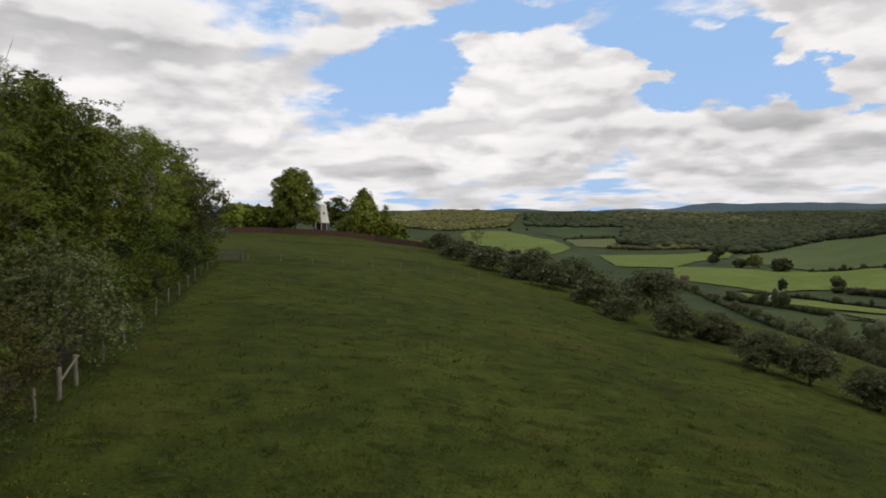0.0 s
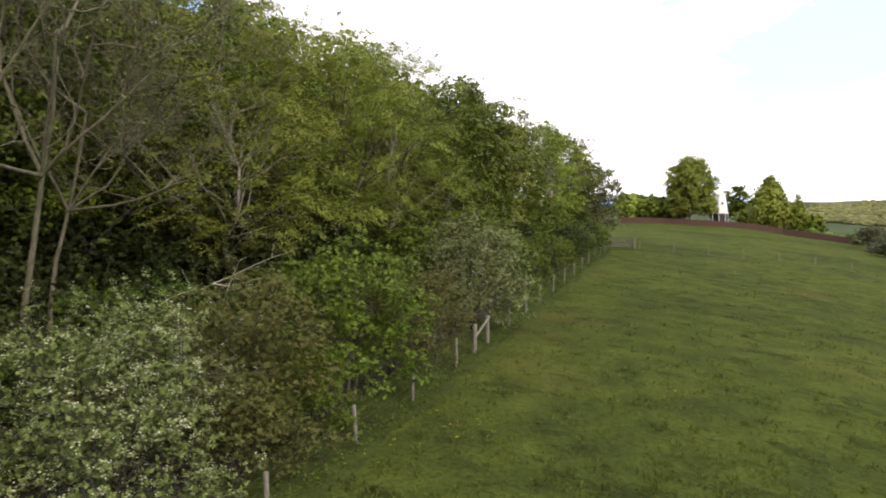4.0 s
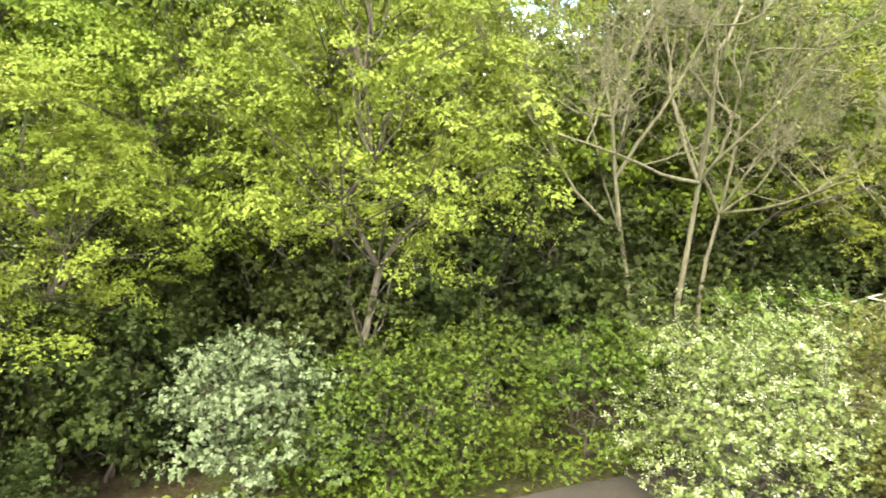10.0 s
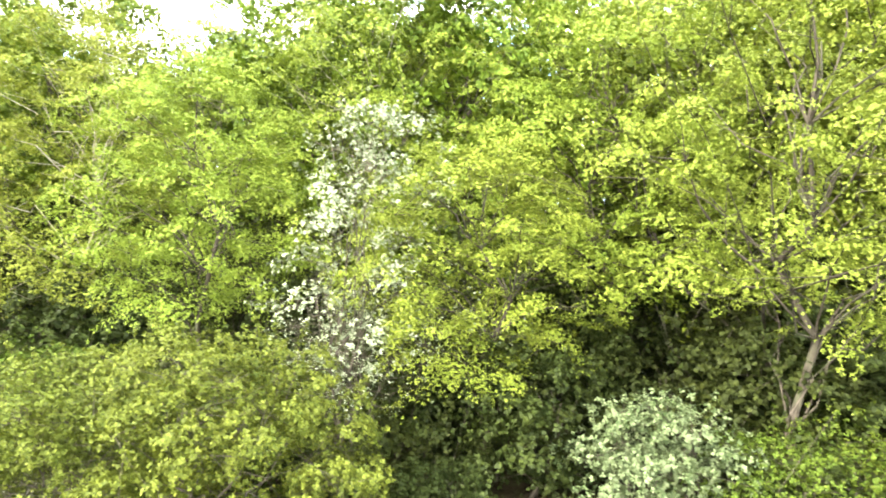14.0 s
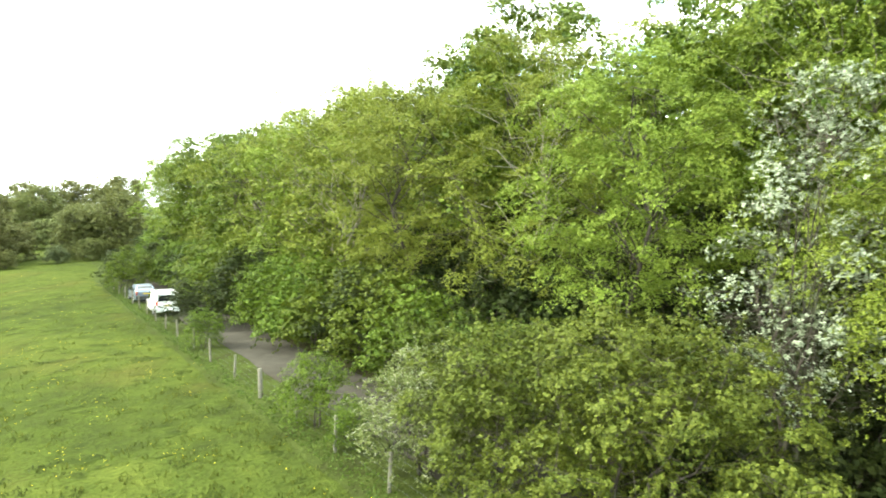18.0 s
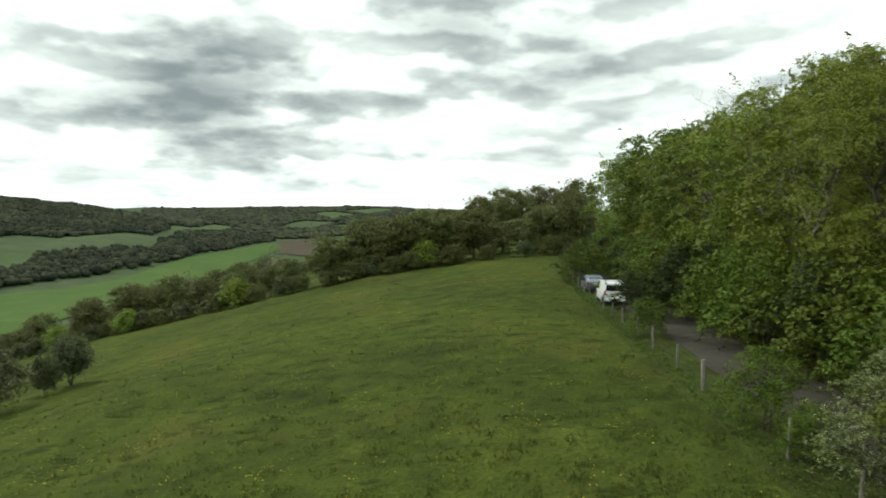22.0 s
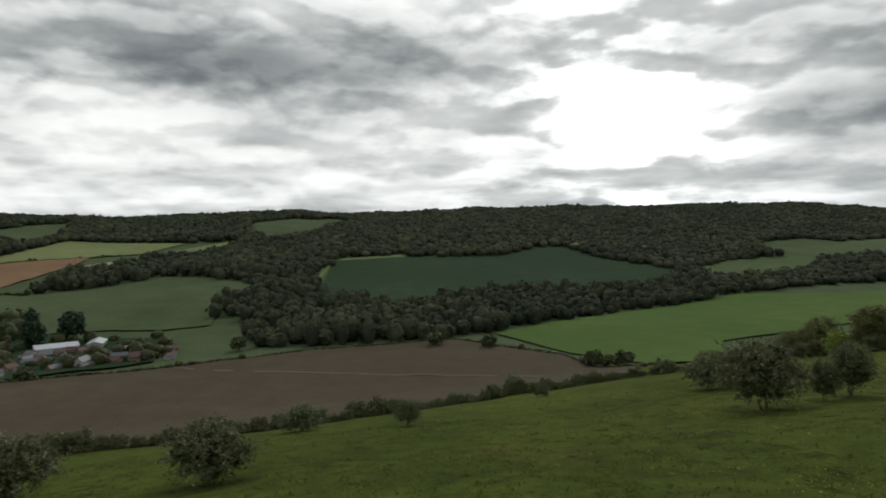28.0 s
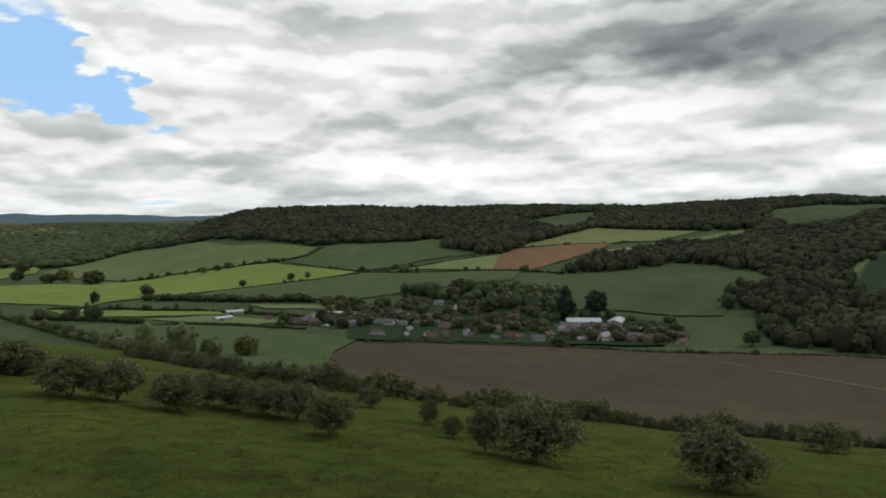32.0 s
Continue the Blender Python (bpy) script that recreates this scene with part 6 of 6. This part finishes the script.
def make_vehicle(name, label, paint_mat, length, half, roof, van):
    """A van or a hatchback, its tail at the origin and its nose towards -y."""
    root = thing(name, label, name)
    belt, L = (1.02, length) if van else (0.88, length)
    top = half * (0.86 if van else 0.74)
    if van:
        secs = [section(0.0, 0.42, belt, roof - 0.14, half * 0.95, top * 0.96), section(-0.10, 0.28, belt, roof - 0.04, half, top), section(-1.6, 0.25, belt, roof, half, top), section(-2.6, 0.25, belt, roof - 0.06, half, top * 0.98),
                section(-3.45, 0.25, belt - 0.02, belt + 0.04, half, half * 0.9), section(-L + 0.15, 0.28, belt - 0.22, belt - 0.14, half * 0.94, half * 0.82), section(-L, 0.4, 0.68, 0.72, half * 0.8, half * 0.75)]
    else:
        secs = [section(0.0, 0.42, 0.78, 0.92, half * 0.93, half * 0.8), section(-0.12, 0.25, belt, 1.02, half * 0.97, half * 0.85), section(-0.6, 0.22, belt, roof - 0.08, half, top), section(-1.5, 0.22, belt, roof, half, top),
                section(-2.3, 0.22, belt, roof - 0.06, half, top), section(-3.1, 0.22, belt - 0.02, belt + 0.04, half, half * 0.9), section(-L + 0.15, 0.26, belt - 0.2, belt - 0.14, half * 0.93, half * 0.8), section(-L, 0.4, 0.6, 0.64, half * 0.8, half * 0.75)]
    part("body", loft(secs), paint_mat, root)
    if van:
        part("rear_window", panel([(half * 0.78, 0.005, 1.12), (-half * 0.78, 0.005, 1.12), (-top * 0.82, -0.005, roof - 0.26), (top * 0.82, -0.005, roof - 0.26)]), GLASS_DARK, root, "dark rear window")
        part("windscreen", panel([(-half * 0.84, -3.40, belt + 0.1), (half * 0.84, -3.40, belt + 0.1), (top * 0.86, -2.7, roof - 0.12), (-top * 0.86, -2.7, roof - 0.12)]), GLASS_DARK, root, "dark windscreen")
        for sx in (-1, 1):
            part("side_window", panel([(sx * half * 0.995, -3.1, belt + 0.05), (sx * half * 0.995, -2.2, belt + 0.05), (sx * top * 1.01, -2.2, roof - 0.14), (sx * top * 1.0, -2.7, roof - 0.14)][::sx]), GLASS_DARK, root, "dark side window")
        for sx in (-0.6, 0.6):
            bm = bmesh.new()
            box(bm, (0.04, 1.6, 0.05), (sx, -1.3, roof + 0.05), 0.01)
            part("roof_bar", bm, PLASTIC, root, "black roof bar")
    else:
        part("rear_window", panel([(half * 0.72, -0.16, 1.03), (-half * 0.72, -0.16, 1.03), (-top * 0.84, -0.56, roof - 0.12), (top * 0.84, -0.56, roof - 0.12)]), GLASS_DARK, root, "dark rear window")
        part("windscreen", panel([(-half * 0.82, -3.05, belt + 0.08), (half * 0.82, -3.05, belt + 0.08), (top * 0.86, -2.36, roof - 0.1), (-top * 0.86, -2.36, roof - 0.1)]), GLASS_DARK, root, "dark windscreen")
        for sx in (-1, 1):
            part("side_window", panel([(sx * half * 0.99, -2.9, belt + 0.04), (sx * half * 0.99, -0.75, belt + 0.04), (sx * top * 1.01, -0.85, roof - 0.13), (sx * top * 1.01, -2.3, roof - 0.13)][::sx]), GLASS_DARK, root, "dark side window")
    bm = bmesh.new()
    box(bm, (half * 1.86, 0.14, 0.24), (0, 0.03, 0.46), 0.04)
    part("rear_bumper", bm, paint_mat if van else PLASTIC, root)
    bm = bmesh.new()
    box(bm, (0.5, 0.02, 0.11), (0, 0.06, 0.78), 0.004)
    part("plate", bm, PLATE, root, "yellow rear plate")
    for sx in (-1, 1):
        bm = bmesh.new()
        box(bm, (0.14, 0.06, 0.36), (sx * half * 0.87, 0.02, 0.98 if van else 0.84), 0.02)
        lamp = part("tail_lamp", bm, RED_LAMP, root, "red tail lamp")
        bm = bmesh.new()
        box(bm, (0.12, 0.03, 0.09), (sx * half * 0.87, 0.045, 1.1 if van else 0.93), 0.01)
        part("indicator", bm, AMBER_LAMP, lamp, "amber indicator")
        bm = bmesh.new()
        box(bm, (0.16, 0.1, 0.16), (sx * (half + 0.1), -L * 0.68, belt + 0.08), 0.03)
        part("mirror", bm, PLASTIC, root, "black door mirror")
        bm = bmesh.new()
        box(bm, (0.03, 0.12, 0.03), (sx * (half + 0.005), -L * 0.5, belt - 0.1), 0.008)
        part("door_handle", bm, PLASTIC, root)
        wheel(root, sx * (half - 0.09), -0.8, 0.32)
        wheel(root, sx * (half - 0.09), -L + 0.85, 0.32)
    return root


van = make_vehicle("van", "white panel van with dark rear glass parked by the fence", WHITE_PAINT, 4.3, 0.88, 1.82, True)
van.matrix_world = pose(*on_ground(-9.5, -51.2, -0.06), 0, 0, 13.8)
car = make_vehicle("car", "pale blue hatchback parked in front of the van", BLUE_PAINT, 4.0, 0.86, 1.48, False)
car.matrix_world = pose(*on_ground(-9.45, -60.2, -0.06), 0, 0, 15)

# ---------------------------------------------------------------- grass, buttercups and weeds
def scatter(count, seed, r0, r1, power=1.0):
    """Places on the near field, thicker near the middle of it."""
    q = np.random.RandomState(seed)
    r, t = r0 * (r1 / r0) ** (q.uniform(0, 1, count) ** power), q.uniform(0, 6.283, count)
    x, y = r * np.cos(t), r * np.sin(t)
    e, s = lane_frame(x, y)
    keep = (e > -7.6) & (e < 75) & (s > -116) & (s < 190)
    return x[keep], y[keep], q


def blades(name, label, x, y, q, each, length, mat, spread, upright=0.8, width=0.22):
    n = len(x)
    at = np.stack([x, y, ground_z(x, y)], -1)
    at = np.repeat(at, each, axis=0) + np.concatenate([q.normal(0, spread, (n * each, 2)), np.full((n * each, 1), -0.02)], 1)
    flatways = unit(np.concatenate([q.normal(0, 1, (n * each, 2)), np.zeros((n * each, 1))], 1))
    up_way = unit(np.concatenate([q.normal(0, 0.35, (n * each, 2)), np.full((n * each, 1), upright)], 1))
    side = np.cross(up_way, flatways)
    ln = np.repeat(length * q.uniform(0.6, 1.4, n), each)[:, None] * q.uniform(0.7, 1.2, (n * each, 1))
    v = np.stack([at - side * ln * width * 0.5, at + side * ln * width * 0.5, at + up_way * ln * 0.7 + side * ln * width * 0.35, at + up_way * ln + flatways * ln * 0.25], 1)
    p = Parts()
    p.add(v.reshape(-1, 3), np.arange(len(at) * 4).reshape(-1, 4))
    return tagged(new(name, p.mesh(name, mat)), label, "grass", kind="stuff")


gx0, gy0, q = scatter(52000, 1, 11, 95, 0.9)
keep = waves(gx0, gy0, 40, 2.6) + 0.5 * waves(gx0, gy0, 41, 9.0) + q.uniform(-0.5, 0.5, len(gx0)) > -0.2
blades("grass", "short green pasture grass in soft tufts", gx0[keep], gy0[keep], q, 4, 0.15, GRASS, 0.10)
gx1, gy1, q = scatter(2600, 2, 11, 120, 0.9)
keep = waves(gx1, gy1, 43, 7.0) > 0.0
blades("tussock_grass", "darker tussocks standing in the pasture", gx1[keep], gy1[keep], q, 34, 0.11, TUFT, 0.24)
bx, by, q = scatter(120000, 3, 13, 95, 0.85)
patchy = waves(bx, by, 44, 11.0) + 0.8 * waves(bx, by, 45, 3.2) + 0.75 * ramp(-by, -10, 40)
keep = patchy > 1.12
bx, by = bx[keep], by[keep]
bx, by = bx + q.normal(0, 0.4, len(bx)), by + q.normal(0, 0.4, len(by))
petals = Parts()
petals.leaves(np.stack([bx, by, ground_z(bx, by) + q.uniform(0.12, 0.26, len(bx))], -1), np.tile([0, 0, 1.0], (len(bx), 1)), 0.04, q, 0.9, 0.5)
tagged(new("buttercups", petals.mesh("buttercups", BUTTERCUP)), "yellow buttercups in drifts across the pasture", "flowers", kind="stuff")
q = np.random.RandomState(12)
ws, we = q.uniform(-75, 85, 15000), -8.0 - np.abs(q.normal(0, 0.55, 15000)) + 0.35
wx, wy = world(we, ws)
weeds = Parts()
weeds.leaves(np.stack([wx, wy, ground_z(wx, wy) + np.abs(q.normal(0, 0.28, len(wx))) * (0.4 + 0.6 * (waves(wx, wy, 50, 3.0) > 0))], -1), np.tile([0, 0, 0.8], (len(wx), 1)), 0.10, q, 0.5, 0.7)
tagged(new("nettles", weeds.mesh("nettles", LEAF_BEECH)), "nettles and rank weeds under the fence", "weeds", kind="stuff")
q = np.random.RandomState(13)
ws, we = q.uniform(-75, 85, 15000), -14.5 + q.normal(0, 0.55, 15000)
wx, wy = world(we, ws)
weeds = Parts()
weeds.leaves(np.stack([wx, wy, ground_z(wx, wy) + np.abs(q.normal(0, 0.22, len(wx)))], -1), np.tile([0, 0, 0.8], (len(wx), 1)), 0.18, q, 0.5, 0.7)
tagged(new("nettles", weeds.mesh("nettles", LEAF_MID)), "weeds on the bank of the lane", "weeds", kind="stuff")


# ---------------------------------------------------------------- windmill and hilltop fence
WHITE_BOARD = paint("white_weatherboard", (0.80, 0.79, 0.74), 0.6, grain=0.04, scale=3.0)
BLACK_BOARD = paint("tarred_board", (0.03, 0.028, 0.026), 0.7)
SLATE = paint("slate_roof", (0.075, 0.078, 0.085), 0.6, grain=0.12, scale=2.0)
TILE = paint("clay_tile_roof", (0.085, 0.052, 0.040), 0.85, grain=0.18, scale=2.0)
BRICK_WALL = paint("brick_wall", (0.16, 0.085, 0.06), 0.9, grain=0.12, scale=4.0)
RENDER_WALL = paint("white_render", (0.33, 0.32, 0.30), 0.85, grain=0.05, scale=2.0)
FLINT_WALL = paint("flint_wall", (0.28, 0.27, 0.24), 0.9, grain=0.2, scale=6.0)
SHEET_ROOF = paint("pale_sheet_roof", (0.33, 0.35, 0.37), 0.5, grain=0.05, scale=1.0)
PANE = paint("window_glass", (0.02, 0.024, 0.03), 0.08, coat=0.5, grain=0.0)
FENCE_BROWN = paint("brown_fence_board", (0.085, 0.042, 0.028), 0.9, grain=0.15, scale=3.0)


def prism(sides, rings, mat, at=(0, 0, 0), turn=0.0, caps=True):
    """A many-sided solid through rings of (radius, height)."""
    bm = bmesh.new()
    ring = []
    for r, h in rings:
        ring.append([bm.verts.new((at[0] + r * math.cos(turn + k * 2 * math.pi / sides), at[1] + r * math.sin(turn + k * 2 * math.pi / sides), at[2] + h)) for k in range(sides)])
    for a, b in zip(ring[:-1], ring[1:]):
        for k in range(sides):
            bm.faces.new((a[k], a[(k + 1) % sides], b[(k + 1) % sides], b[k]))
    if caps:
        bm.faces.new(list(reversed(ring[0])))
        bm.faces.new(ring[-1])
    return bm


mx, my = bearing(10.6, 214)
mill = thing("windmill", "white weatherboarded smock windmill without sails on a dark base", "windmill", at=(mx, my, float(ground_z(mx, my)) - 0.2), turn=10)
part("base", prism(8, [(2.45, 0), (2.4, 4.35)], BLACK_BOARD), BLACK_BOARD, mill, "dark tarred base")
part("stage", prism(8, [(2.75, 4.35), (2.75, 4.55)], WHITE_BOARD), WHITE_BOARD, mill)
boards = []
for k in range(14):
    r0, r1 = 2.5 - 0.8 * k / 14, 2.5 - 0.8 * (k + 1) / 14
    boards += [(r0 + 0.05, 4.55 + k * 0.37), (r1, 4.55 + (k + 1) * 0.37)]
part("smock", prism(8, boards, WHITE_BOARD), WHITE_BOARD, mill, "white overlapping weatherboards")
part("cap", prism(10, [(1.85, 9.73), (1.85, 10.1), (1.55, 10.5), (0.8, 10.8), (0.05, 10.9)], WHITE_BOARD), WHITE_BOARD, mill, "white low rounded cap")
for a in (-1.9, -1.1, 0.3):
    bm = bmesh.new()
    box(bm, (0.5, 0.12, 0.7), (math.cos(a) * 1.98, math.sin(a) * 1.98, 7.4), 0.02, Euler((0, 0, a + math.pi / 2)).to_matrix())
    part("window", bm, PANE, mill, "small dark window")
for k in range(8):
    a = k * math.pi / 4
    bm = bmesh.new()
    box(bm, (0.2, 0.2, 4.35), (math.cos(a) * 2.52, math.sin(a) * 2.52, 2.17), 0.02)
    part("corner_post", bm, WHITE_BOARD, mill, "white corner post")

_p = Parts()
_p.tube([(0, 0, -0.4), (0, 0, 1.0), (0, 0, 2.15)], [0.08, 0.08, 0.075], 6)
_p.mesh("fence_post_brown", FENCE_BROWN)
hill_fence = thing("board_fence", "brown close-boarded fence along the hilltop", "fence")
fence_pts = [bearing(az, 203 - (0 if az > 6 else (6 - az) * 1.4)) for az in np.arange(18.4, 0.8, -0.62)]
for (x0, y0), (x1, y1) in zip(fence_pts[:-1], fence_pts[1:]):
    z0, z1 = float(ground_z(x0, y0)), float(ground_z(x1, y1))
    bm = bmesh.new()
    d = Vector((x1 - x0, y1 - y0, z1 - z0))
    side = Vector((-d.y, d.x, 0)).normalized() * 0.05
    tall = Vector((0, 0, 1.6))
    low = Vector((0, 0, -0.5))
    a, b = Vector((x0, y0, z0)), Vector((x1, y1, z1))
    vs = [bm.verts.new(p) for p in (a + low - side, b + low - side, b + tall - side, a + tall - side, a + low + side, b + low + side, b + tall + side, a + tall + side)]
    for f in ((0, 1, 2, 3), (7, 6, 5, 4), (3, 2, 6, 7), (0, 3, 7, 4), (1, 5, 6, 2), (0, 4, 5, 1)):
        bm.faces.new([vs[i] for i in f])
    bmesh.ops.recalc_face_normals(bm, faces=bm.faces)
    part("panel", bm, FENCE_BROWN, hill_fence)
    ob = part("post", bpy.data.meshes["fence_post_brown"], FENCE_BROWN, hill_fence)
    ob.matrix_world = pose(x0, y0, z0)


# ---------------------------------------------------------------- village
def gable(bm, w, l, eave, ridge, over=0.4, thick=0.25):
    """A pitched roof of two slabs along y."""
    for sx in (-1, 1):
        pts = [(0, -l / 2 - over, ridge), (0, l / 2 + over, ridge), (sx * (w / 2 + over), l / 2 + over, eave - over * 0.5), (sx * (w / 2 + over), -l / 2 - over, eave - over * 0.5)]
        top = [bm.verts.new((x, y, z + thick)) for x, y, z in pts]
        low = [bm.verts.new(p) for p in pts]
        bm.faces.new(top)
        bm.faces.new(list(reversed(low)))
        for i in range(4):
            j = (i + 1) % 4
            bm.faces.new((top[j], top[i], low[i], low[j]))
    bmesh.ops.recalc_face_normals(bm, faces=bm.faces)


def make_house(name, label, w, l, eave, ridge, wall_mat, roof_mat, chimneys=1, windows=3, barn=False, group="village houses"):
    root = thing(name, label, "barn" if barn else "house", group)
    bm = bmesh.new()
    sec = [(-w / 2, -0.6), (w / 2, -0.6), (w / 2, eave), (0, ridge - 0.05), (-w / 2, eave)]
    front, back = [bm.verts.new((x, -l / 2, z)) for x, z in sec], [bm.verts.new((x, l / 2, z)) for x, z in sec]
    bm.faces.new(front)
    bm.faces.new(list(reversed(back)))
    for i in range(5):
        j = (i + 1) % 5
        bm.faces.new((front[j], front[i], back[i], back[j]))
    bmesh.ops.recalc_face_normals(bm, faces=bm.faces)
    part("wall", bm, wall_mat, root)
    bm = bmesh.new()
    gable(bm, w, l, eave, ridge)
    roof = part("roof", bm, roof_mat, root)
    for k in range(chimneys):
        bm = bmesh.new()
        box(bm, (0.7, 0.9, 2.0), (0, (-1) ** k * (l / 2 - 0.8), ridge + 0.5), 0.04)
        box(bm, (0.85, 1.05, 0.15), (0, (-1) ** k * (l / 2 - 0.8), ridge + 1.5), 0.02)
        part("chimney", bm, BRICK_WALL, roof, "brick chimney stack")
    levels = (1.4, 3.9) if eave > 4.2 else (1.4,)
    for sx in (-1, 1):
        for z in levels:
            for k in range(windows):
                y = (k - (windows - 1) / 2) * l / (windows + 0.3)
                bm = bmesh.new()
                box(bm, (0.1, 1.25, 1.25), (sx * (w / 2 + 0.01), y, z), 0.01)
                win = part("window", bm, WHITE_BOARD, root, "white window frame")
                bm = bmesh.new()
                box(bm, (0.06, 1.05, 1.05), (sx * (w / 2 + 0.05), y, z))
                part("pane", bm, PANE, win)
    bm = bmesh.new()
    box(bm, (0.14, 3.2 if barn else 1.0, 3.4 if barn else 2.05), (-(w / 2 + 0.02), l * 0.22, 1.7 if barn else 1.02), 0.01)
    part("door", bm, BLACK_BOARD, root, "dark door")
    return root


houses = [make_house("house", "brick cottage with a clay-tiled roof in the village", 6.5, 10, 4.6, 7.6, BRICK_WALL, TILE, 2),
          make_house("house", "white-rendered village house with a slate roof", 6.5, 11, 4.8, 7.6, RENDER_WALL, SLATE, 1),
          make_house("house", "flint cottage with a brown tiled roof in the village", 6, 9, 3.4, 6.4, FLINT_WALL, TILE, 1, 2),
          make_house("house", "long low slate-roofed house in the village", 6, 14, 3.0, 5.6, BRICK_WALL, SLATE, 1, 4)]
spots = [(385, 111, 20, 0), (372, 135, 80, 1), (354, 199, 60, 2), (304, 212, 30, 0), (354, 263, 100, 1), (330, 265, 10, 1), (315, 282, 70, 1), (386, 343, 40, 3), (396, 259, 20, 2), (444, 268, 60, 0), (318, 240, 110, 3), (335, 225, 40, 0),
         (342, 182, 20, 2), (360, 165, 70, 0), (350, 230, 15, 3), (376, 225, 85, 2), (300, 250, 30, 2), (392, 95, 60, 2), (400, 125, 10, 3), (410, 215, 30, 0), (372, 290, 80, 0), (405, 300, 20, 2), (425, 290, 50, 1), (330, 205, 120, 1), (415, 100, 35, 0)]
for k, (x, y, turn, kind) in enumerate(spots):
    m = pose(x, y, float(ground_z(x, y)), 0, 0, turn) @ Matrix.Diagonal((0.82, 0.82, 0.8, 1))
    if k in (0, 1, 2, 7):
        houses[kind].matrix_world = m
    else:
        copy_thing(houses[kind], m)
hrng2 = random.Random(77)
for k in range(46):
    a, b = hrng2.random(), hrng2.random()
    x, y = 318 + 95 * a + hrng2.uniform(-12, 12), 330 - 210 * a + 60 * (b - 0.35)
    copy_thing(houses[hrng2.choice((0, 2, 2, 3, 3, 1))], pose(x, y, float(ground_z(x, y)), 0, 0, hrng2.choice((20, 65, 110, 40))) @ Matrix.Diagonal((0.72, hrng2.uniform(0.6, 0.85), 0.7, 1)))
for k in range(26):
    x, y = along_line([(287, 251), (309, 217), (335, 179), (365, 142), (390, 108)] if k % 2 else [(328, 282), (347, 244), (388, 225), (397, 187), (426, 123)], np.array([(k + 0.5 + hrng2.uniform(-0.4, 0.4)) / 26]))[0]
    copy_thing(houses[hrng2.choice((0, 2, 3, 3, 1))], pose(x, y, float(ground_z(x, y)) + 0.4, 0, 0, hrng2.choice((20, 65, 110, 155))) @ Matrix.Diagonal((0.7, hrng2.uniform(0.6, 1.0), 0.68, 1)))
red_house = copy_thing(houses[0], pose(274, 733, float(ground_z(274, 733)), 0, 0, 40))
barn = make_house("barn", "large white sheet-roofed farm building beside the conifers", 16, 25, 6.2, 8.6, RENDER_WALL, SHEET_ROOF, 0, 0, True, group="")
barn.matrix_world = pose(418, 166, float(ground_z(418, 166)), 0, 0, 28) @ Matrix.Diagonal((0.8, 0.9, 0.72, 1))
shed = make_house("barn", "low pale-roofed farm shed", 9, 18, 3.4, 4.8, FLINT_WALL, SHEET_ROOF, 0, 0, True, group="")
shed.matrix_world = pose(438, 150, float(ground_z(438, 150)), 0, 0, 100)
for x, y, turn in ((350, 330, 30), (330, 420, 60), (300, 395, 80), (290, 560, 20), (318, 300, 50)):
    copy_thing(shed, pose(x, y, float(ground_z(x, y)), 0, 0, turn) @ Matrix.Diagonal((0.7, 0.7, 0.8, 1)))


def far_car(label, mat):
    root = thing("parked_car", label, "car", "cars in the village")
    part("body", loft([section(0, 0.4, 0.8, 0.95, 0.8, 0.72), section(-0.6, 0.25, 0.85, 1.45, 0.85, 0.65), section(-2.4, 0.25, 0.85, 1.42, 0.85, 0.65), section(-3.2, 0.25, 0.82, 0.92, 0.85, 0.75), section(-4.0, 0.4, 0.6, 0.66, 0.75, 0.7)]), mat, root)
    part("windscreen", panel([(-0.66, -3.15, 0.97), (0.66, -3.15, 0.97), (0.56, -2.5, 1.38), (-0.56, -2.5, 1.38)]), GLASS_DARK, root, "dark windscreen")
    for sx in (-1, 1):
        for y in (-0.7, -3.2):
            part("wheel", lathe([(0.01, -0.09), (0.3, -0.09), (0.3, 0.09), (0.01, 0.09)], RUBBER, (sx * 0.76, y, 0.3), 10), RUBBER, root, "black wheel")
    return root


far_cars = [far_car("white car parked in the village", WHITE_PAINT), far_car("dark car parked in the village", PLASTIC), far_car("blue car parked in the village", BLUE_PAINT)]
crng = random.Random(31)
for k in range(54):
    a, b = crng.random(), crng.random()
    x, y = 345 + 55 * a + 30 * b, 320 - 75 * a + 28 * b
    if k > 40:
        x, y = 300 + 60 * a, 300 - 90 * a + 20 * b
    m = pose(x, y, float(ground_z(x, y)) + 0.05, 0, 0, crng.choice((30, 210, 120)))
    c = crng.choice((0, 0, 1, 2))
    if k < 3:
        far_cars[k].matrix_world = m
    else:
        copy_thing(far_cars[c], m)
